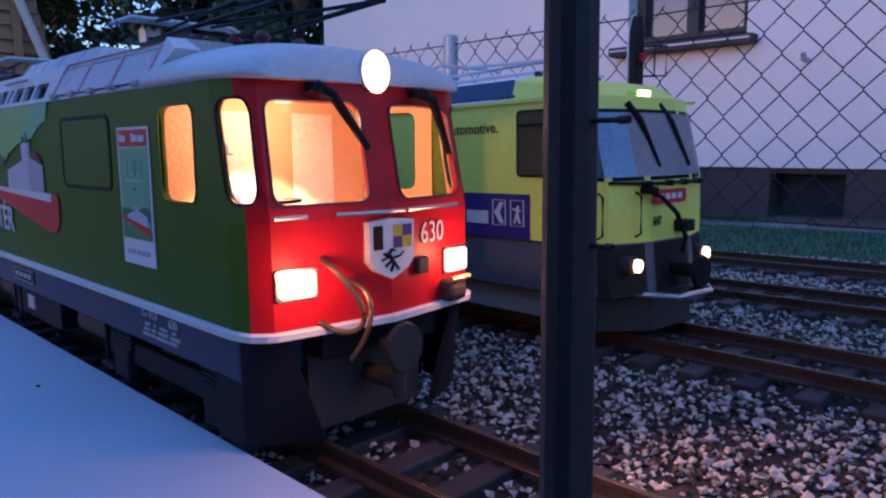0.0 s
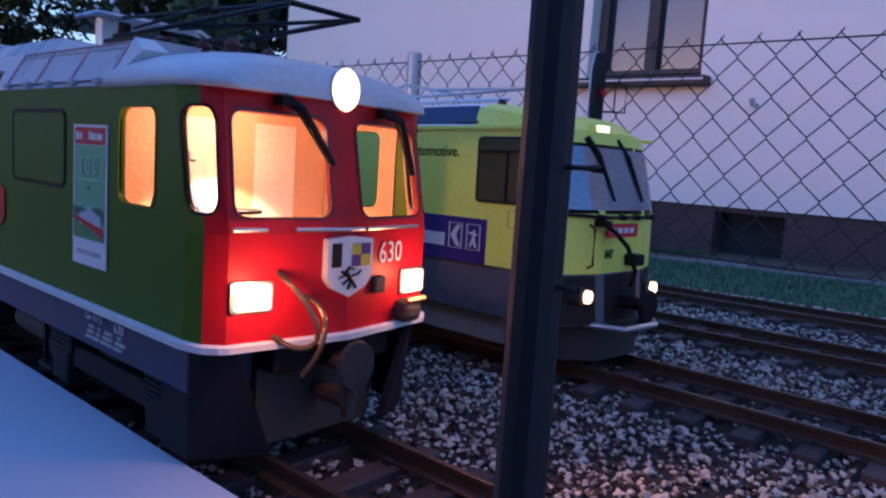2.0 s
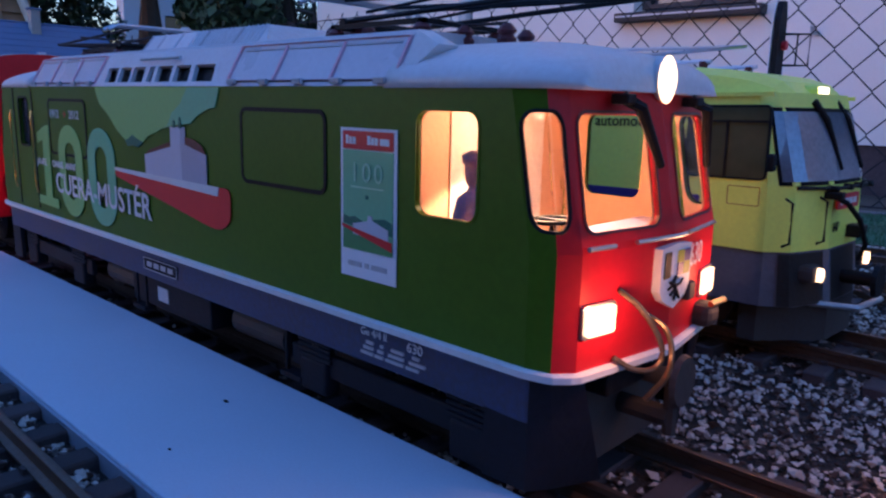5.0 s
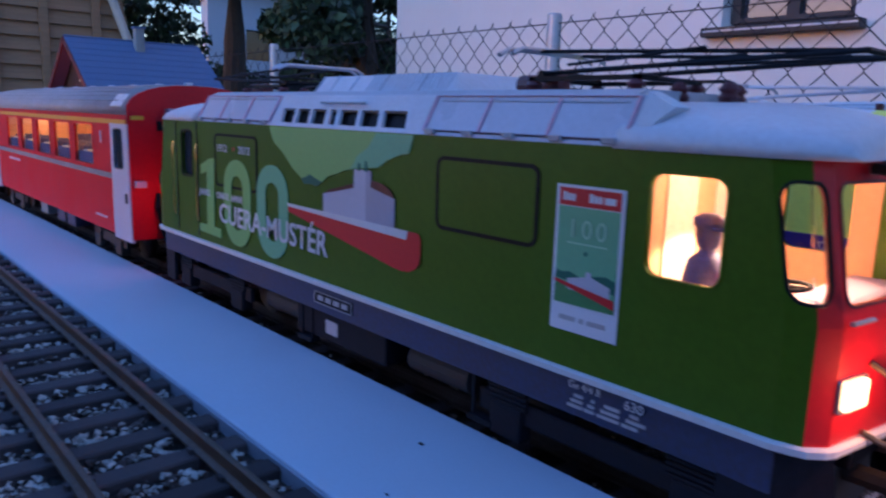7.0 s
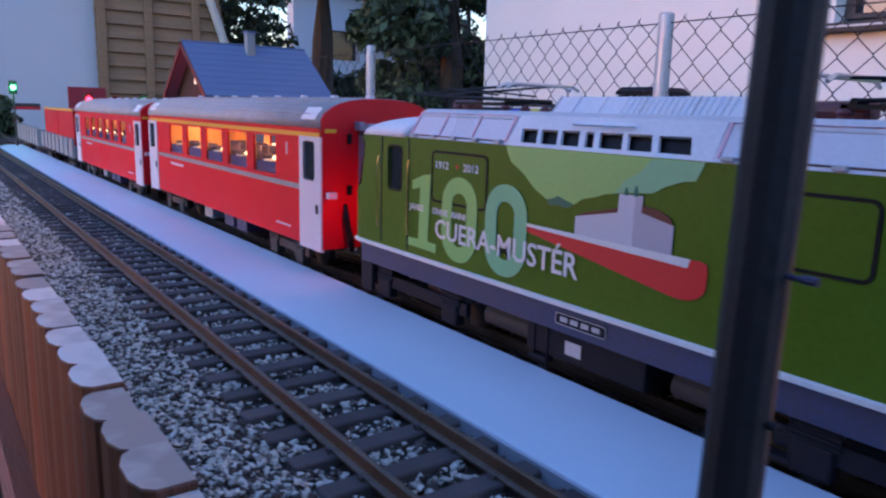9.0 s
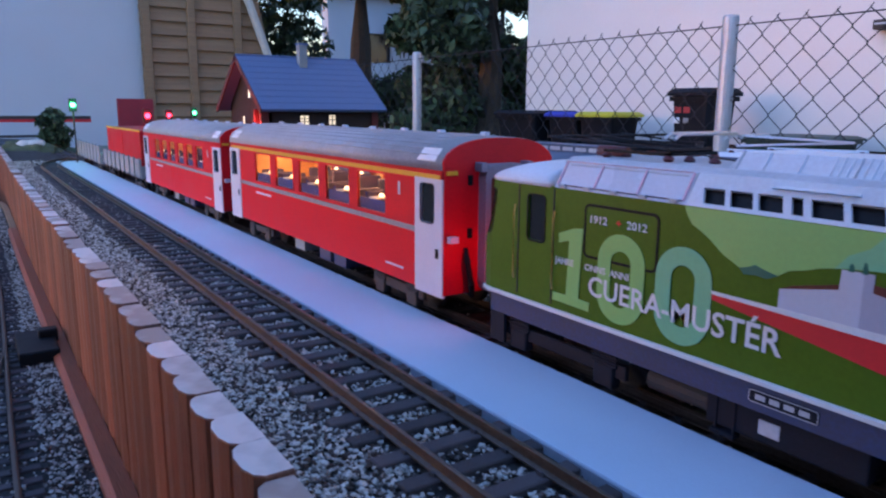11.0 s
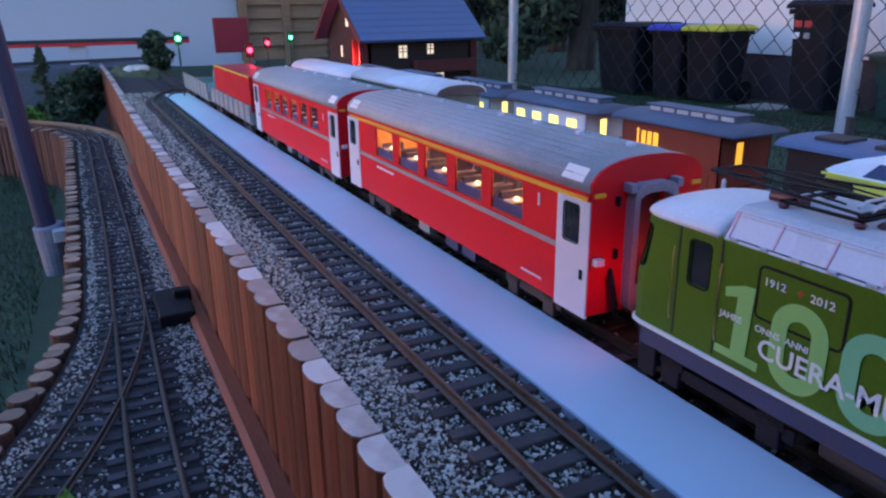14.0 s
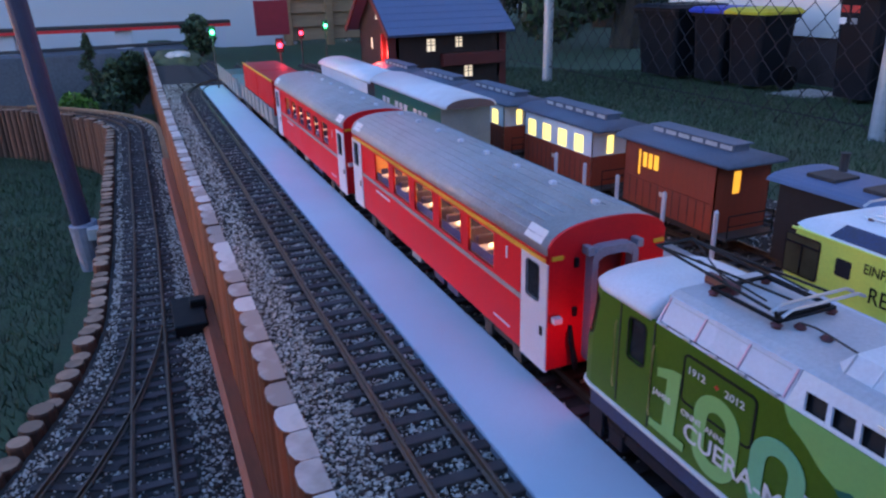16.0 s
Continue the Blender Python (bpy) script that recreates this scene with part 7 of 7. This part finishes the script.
part("clamp", B((-2.178, -2.145, -0.505, -0.473, -0.232, -0.200), bevel=0.003), "galv", slv)
part("clamp_bolt", T(([(-2.16, -0.50, -0.205), (-2.16, -0.46, -0.205)], 0.005), ([(-2.16, -0.50, -0.225), (-2.16, -0.46, -0.225)], 0.005)), "steel", slv)

lay(pole, (0.0058, -0.0468, 0.0045), (0.94, 0.94, 0.94))


# ---- plants ----
def leaf_cloud(centres, count, size, seed, flat=0.5):
    """Many small leaf blades round given centres (x, y, z, radius)."""
    r = np.random.RandomState(seed)
    c = np.array(centres)
    pick = r.randint(0, len(c), count)
    d = r.normal(size=(count, 3))
    d /= np.linalg.norm(d, axis=1)[:, None]
    rad = c[pick, 3] * (0.55 + 0.55 * r.rand(count) ** 0.6)
    p = c[pick, :3] + d * rad[:, None] * np.array((1, 1, 0.85))
    u = r.normal(size=(count, 3))
    u /= np.linalg.norm(u, axis=1)[:, None]
    v = np.cross(u, r.normal(size=(count, 3)))
    v /= np.linalg.norm(v, axis=1)[:, None]
    s = size * (0.6 + 0.8 * r.rand(count))[:, None]
    q = np.stack((p - u * s, p - v * s * flat, p + u * s, p + v * s * flat), axis=1).reshape(-1, 3)
    f = np.arange(count * 4).reshape(-1, 4)
    return q, f


def leaves(name, parent, material, *args):
    q, f = leaf_cloud(*args)
    me = bpy.data.meshes.new(name)
    me.from_pydata(q.tolist(), [], f.tolist())
    me.materials.append(M[material])
    ob = new(name, me)
    ob.parent = parent
    return ob


def tree(x, y, h, spreadr, seed, label, count=15000, size=0.055, low=0.40):
    r = random.Random(seed)
    z0 = ground_z(x, y)
    t = thing("tree", label, "tree", "trees behind the garden", at=(x, y, z0))
    bm = bmesh.new()
    tube(bm, [(0, 0, -0.1), (0.03, 0.02, h * 0.3), (0.0, 0.05, h * 0.6), (0.04, 0, h * 0.9)], [0.14, 0.11, 0.08, 0.03], 10)
    cs = []
    for k in range(11):
        a, zz = r.uniform(0, 6.28), h * r.uniform(low, 0.88)
        ln = spreadr * r.uniform(0.5, 1.0)
        e = (math.cos(a) * ln, math.sin(a) * ln, zz + r.uniform(-0.1, 0.35))
        tube(bm, [(0.01, 0.02, zz), (e[0] * 0.5, e[1] * 0.5, zz + 0.12), e], [0.05, 0.03, 0.01], 6)
        cs += [(e[0], e[1], e[2], spreadr * r.uniform(0.25, 0.5)), (e[0] * 0.55, e[1] * 0.55, zz + 0.1, spreadr * r.uniform(0.2, 0.4))]
    part("trunk", bm, "bark", t)
    leaves("crown", t, "leaf", cs, count, size, seed)
    return t


tree(-7.3, 3.2, 3.8, 1.1, 3, "dark leafy garden tree beside the house", low=0.5)
tree(-8.2, 5.25, 4.6, 1.5, 4, "tall dark leafy tree behind the house")
tree(-9.5, 2.4, 4.0, 1.2, 5, "dark leafy tree behind the lamella screen", low=0.15)
tree(-5.75, 3.78, 3.0, 0.75, 6, "dark leafy tree near the house corner", low=0.12)
tree(-11.5, 3.0, 5.0, 1.6, 8, "tall dark tree in the far garden", low=0.15)
tree(-13.0, 9.5, 5.0, 1.8, 9, "tall dark tree beside the distant house", low=0.1)


def shrub(x, y, z0, h, r0, seed, label, material="leaf", count=2500, size=0.02):
    r = random.Random(seed)
    t = thing("shrub", label, "shrub", "garden shrubs", at=(x, y, z0))
    bm = bmesh.new()
    cs = []
    for k in range(9):
        a, l = r.uniform(0, 6.28), r.uniform(0.2, 0.9)
        e = (math.cos(a) * r0 * l, math.sin(a) * r0 * l, h * r.uniform(0.35, 0.9))
        tube(bm, [(0, 0, -0.01), (e[0] * 0.4, e[1] * 0.4, e[2] * 0.5), e], [0.006, 0.004, 0.002], 5)
        cs.append((*e, r0 * r.uniform(0.3, 0.55)))
        cs.append((e[0] * 0.6, e[1] * 0.6, e[2] * 0.55, r0 * 0.4))
    part("stems", bm, "bark", t)
    leaves("foliage", t, material, cs, count, size, seed)


def conifer(x, y, z0, h, r0, seed, label):
    r = random.Random(seed)
    t = thing("conifer", label, "conifer", "garden shrubs", at=(x, y, z0))
    bm = bmesh.new()
    tube(bm, [(0, 0, -0.01), (0.004, 0, h * 0.5), (0, 0, h)], [0.010, 0.007, 0.002], 6)
    cs = []
    for k in range(46):
        q = k / 46
        a, l = r.uniform(0, 6.28), r0 * (1 - q) ** 0.8 * r.uniform(0.75, 1.15)
        zz = h * (0.08 + 0.9 * q)
        tube(bm, [(0, 0, zz), (math.cos(a) * l, math.sin(a) * l, zz - 0.02 + 0.03 * q)], [0.003, 0.001], 4)
        for d in (0.35, 0.7, 1.0):
            cs.append((math.cos(a) * l * d, math.sin(a) * l * d, zz - 0.012 * d, 0.014))
    part("stems", bm, "bark", t)
    leaves("foliage", t, "leaf", cs, 5200, 0.009, seed, 0.25)


shrub(-0.42, -0.462, -0.19, 0.350, 0.043, 11, "bright green small shrub beside the lower line", "leaf_near", 6000, 0.0062)
shrub(-4.43, -0.512, -0.39, 0.30, 0.12, 12, "dark conifer shrub at the end of the wooden wall", "leaf", 4200, 0.022)
conifer(-4.53, -0.571, -0.41, 0.56, 0.10, 13, "slender dark conifer by the retaining wall")
shrub(-4.28, -0.66, -0.40, 0.26, 0.09, 14, "yellowish green low shrub on the far lawn", "leaf_near", 2600, 0.02)
shrub(-4.77, -0.36, -0.30, 0.30, 0.14, 15, "dark evergreen shrub below the bridge", "leaf", 3500, 0.022)
shrub(-4.28, 1.17, -0.13, 0.3, 0.22, 16, "dark green shrub beside the chalet", "leaf", 3200, 0.025)
shrub(-4.96, 0.047, -0.06, 0.24, 0.10, 17, "mossy low plant at the track end", "leaf", 1800, 0.02)
for k, (x, y) in enumerate(((-4.29, -0.162), (-4.37, -0.122), (-4.265, -0.11))):
    rk = thing("rock", "pale rounded garden rock beside the track end", "rock", "rocks at the track end", at=(x, y, 0.012))
    bm = bmesh.new()
    bmesh.ops.create_icosphere(bm, subdivisions=3, radius=0.038)
    for v in bm.verts:
        v.co *= 1 + 0.3 * noise.noise(v.co * 18 + Vector((k, 0, 0)))
        v.co.z *= 0.6
    part("stone", bm, "cream", rk, "", True)
bank = thing("mossy_bank", "low mossy bank with soil at the track end", "bank", kind="structure")
bm = bmesh.new()
bmesh.ops.create_icosphere(bm, subdivisions=4, radius=1.0)
for v in bm.verts:
    k = 1 + 0.2 * noise.noise(v.co * 3)
    v.co = Vector((-4.45 + v.co.x * 0.42 * k, -0.134 + v.co.y * 0.145 * k, -0.040 + max(-0.01, v.co.z * 0.06 * k + 0.008 * noise.noise(v.co * 9))))
part("bank_soil", bm, "moss", bank, "", True)

hedge = thing("hedge", "dark clipped hedge at the end of the neighbouring garden", "hedge")
rh = random.Random(31)
leaves("hedge_leaves", hedge, "leaf", [(-9.6 + rh.uniform(-0.2, 0.2), 2.6 + 0.16 * k, rh.uniform(0.0, 0.55), 0.26) for k in range(40) for _ in range(3)], 22000, 0.04, 33)
part("hedge_stems", T(*[([(-9.6, 2.7 + 0.3 * k, -0.2), (-9.58, 2.72 + 0.3 * k, 0.5)], 0.02) for k in range(20)], n=5), "bark", hedge)

# far house glimpsed between the trees
far = thing("far_house", "distant pale house between the trees", "house")
part("far_wall", plate([(5.9, -0.3), (9.2, -0.3), (9.2, 2.5), (5.9, 2.5)], [[(6.7, 1.15), (7.4, 1.15), (7.4, 1.75), (6.7, 1.75)]], 0.3, on_end(-14.0)), "wallw", far)
part("far_window", B((-14.2, -14.15, 6.7, 7.4, 1.15, 1.75)), "tint", far, "dark window")
part("far_roof", loft([[(x, 5.6, 2.5), (x, 9.5, 2.5), (x, 7.5, 3.4)] for x in (-17, -13.7)]), "roofg", far)


# ---- ballast stones ----
def stones(name, count, zone, size, seed, label):
    """Broken stones strewn over a zone: zone(u, v) gives a place."""
    r = np.random.RandomState(seed)
    base = np.array([(1, 0, 0), (-1, 0, 0), (0, 1, 0), (0, -1, 0), (0, 0, 1), (0, 0, -1)], float)
    tri = np.array([(0, 2, 4), (2, 1, 4), (1, 3, 4), (3, 0, 4), (2, 0, 5), (1, 2, 5), (3, 1, 5), (0, 3, 5)])
    p = zone(r.rand(count), r.rand(count), r)
    count = len(p)
    v = base[None] * (0.55 + 0.75 * r.rand(count, 6, 1)) + r.normal(size=(count, 6, 3)) * 0.16
    ang = r.rand(count, 3) * 6.283
    c, s = np.cos(ang), np.sin(ang)
    for k, (i, j) in enumerate(((0, 1), (1, 2), (0, 2))):
        a, b = v[:, :, i].copy(), v[:, :, j].copy()
        v[:, :, i] = a * c[:, k, None] - b * s[:, k, None]
        v[:, :, j] = a * s[:, k, None] + b * c[:, k, None]
    v[:, :, 2] *= 0.75
    v = v * (size * (0.55 + 0.9 * r.rand(count) ** 2))[:, None, None] + p[:, None]
    f = (tri[None] + 6 * np.arange(count)[:, None, None]).reshape(-1, 3)
    me = bpy.data.meshes.new(name)
    me.from_pydata(v.reshape(-1, 3).tolist(), [], f.tolist())
    me.materials.append(M["stone"])
    return tagged(new(name, me), label, "gravel", kind="stuff")


RAILS = [y + d for y in (-0.181, 0.0, 0.217, 0.395, 0.56) for d in (-0.0236, 0.0236)]


def upper_zone(x0, x1, y0, y1, lift=0.0014):
    def zone(u, v, r):
        x, y = x0 + (x1 - x0) * u, y0 + (y1 - y0) * v
        keep = np.ones(len(x), bool)
        for ry in RAILS:
            keep &= np.abs(y - ry) > 0.0045
        keep &= ~((y > -0.142) & (y < -0.052))
        keep &= ~((y > 0.279) & (y < 0.335) & (x < -0.64) & (x > -1.92))
        # thinner where the sleepers lie
        for ty in (-0.181, 0.0, 0.217, 0.395, 0.56):
            ph = np.abs(((0.3574 if ty < -0.1 else 0.6) - x) / TIE % 1.0 - 0.0)
            on = (np.minimum(ph, 1 - ph) < 0.24) & (np.abs(y - ty) < 0.047)
            keep &= ~(on & (r.rand(len(x)) > 0.10))
            keep &= ~((np.abs(y - ty) < 0.040) & (r.rand(len(x)) > 0.55))
        t = np.clip((y + 0.135) / 0.035, 0, 1)
        z = 0.0085 - 0.0095 * t * t * (3 - 2 * t) + lift + r.rand(len(x)) * 0.0012 + np.array([fall(a, b) for a, b in zip(x, y)])
        return np.stack((x, y, z), 1)[keep]
    return zone


stones("ballast_stones", 62000, upper_zone(-0.2, 0.6, -0.06, 0.66), 0.0019, 1, "mixed grey and reddish crushed ballast stones")
stones("ballast_stones", 52000, upper_zone(-1.2, 0.2, -0.2685, -0.13), 0.0020, 2, "mixed grey crushed ballast stones beside the loop track")
stones("ballast_stones", 30000, upper_zone(-3.2, -1.2, -0.2685, -0.13), 0.0024, 3, "mixed grey crushed ballast stones further along")
stones("ballast_stones", 26000, upper_zone(-2.2, -0.2, -0.06, 0.66), 0.0025, 4, "dark crushed ballast stones between the trains")


def low_zone(x0, x1):
    def zone(u, v, r):
        x = x0 + (x1 - x0) * u
        ey = np.array([edge_y(a) for a in x]) + 0.012
        hi = np.array([-0.316 if a > -2.6 else low_track_y(a) + 0.075 for a in x])
        y = ey + (hi - ey) * v
        ty = np.array([low_track_y(a) for a in x])
        keep = (np.abs(np.abs(y - ty) - 0.0236) > 0.0045)
        ph = (-0.45 - x) / TIE % 1.0
        on = (np.minimum(ph, 1 - ph) < 0.25) & (np.abs(y - ty) < 0.05)
        keep &= ~(on & (r.rand(len(x)) > 0.05))
        keep &= ~((np.abs(y - ty) < 0.046) & (r.rand(len(x)) > 0.30))
        by = low_track_y(-1.45) - (x + 1.45) ** 2 / 2.42
        keep &= ~((x > -1.32) & (np.abs(y - by) < 0.046) & (r.rand(len(x)) > 0.25))
        return np.stack((x, y, np.full(len(x), -0.1692) + r.rand(len(x)) * 0.0015), 1)[keep]
    return zone


stones("ballast_stones", 28000, low_zone(-2.0, -0.6), 0.0025, 5, "pale grey gravel of the lower line")
stones("ballast_stones", 12000, low_zone(-4.2, -2.0), 0.0028, 6, "pale grey gravel of the lower line further along")


# ---- grass blades ----
def grass(name, count, x0, x1, y0, y1, h, seed, label, material="grass"):
    r = np.random.RandomState(seed)
    x, y = x0 + (x1 - x0) * r.rand(count), y0 + (y1 - y0) * r.rand(count)
    z = np.array([ground_z(a, b) for a, b in zip(x, y)])
    p = np.stack((x, y, z), 1)
    a = r.rand(count) * 6.283
    w = np.stack((np.cos(a), np.sin(a), 0 * a), 1) * h * 0.07
    tip = p + np.stack((r.normal(size=count) * 0.35, r.normal(size=count) * 0.35, 0.6 + 0.6 * r.rand(count)), 1) * h
    q = np.stack((p - w, p + w, tip), 1).reshape(-1, 3)
    me = bpy.data.meshes.new(name)
    me.from_pydata(q.tolist(), [], np.arange(count * 3).reshape(-1, 3).tolist())
    me.materials.append(M[material])
    tagged(new(name, me), label, "grass", kind="stuff")


grass("grass_blades", 60000, -4.2, -1.0, 0.67, 2.9, 0.016, 1, "short dark lawn grass behind the tracks")
grass("grass_blades", 22000, -0.9, 0.5, 0.665, 1.16, 0.013, 4, "fine short blades of the bright turf strip", "turf")
grass("grass_blades", 26000, -4.3, -0.9, -1.4, -0.56, 0.020, 2, "short dark grass of the lower lawn")
grass("grass_blades", 4200, -0.08, 0.28, 0.465, 0.53, 0.012, 3, "thin grass growing between two tracks", "turf")

# ---- settle each thing's origin at its base ----
for ob in [o for o in scene.objects if o.parent is None and o.data is None and o.location.length == 0 and o.children]:
    lo3, hi3 = Vector((1e9,) * 3), Vector((-1e9,) * 3)
    for c in ob.children_recursive:
        if c.type == "MESH":
            for k in c.bound_box:
                w = c.matrix_basis @ Vector(k)
                lo3 = Vector(map(min, lo3, w))
                hi3 = Vector(map(max, hi3, w))
    base = Vector(((lo3.x + hi3.x) / 2, (lo3.y + hi3.y) / 2, lo3.z))
    ob.location = base
    for c in ob.children:
        c.matrix_parent_inverse = Matrix.Translation(-base)
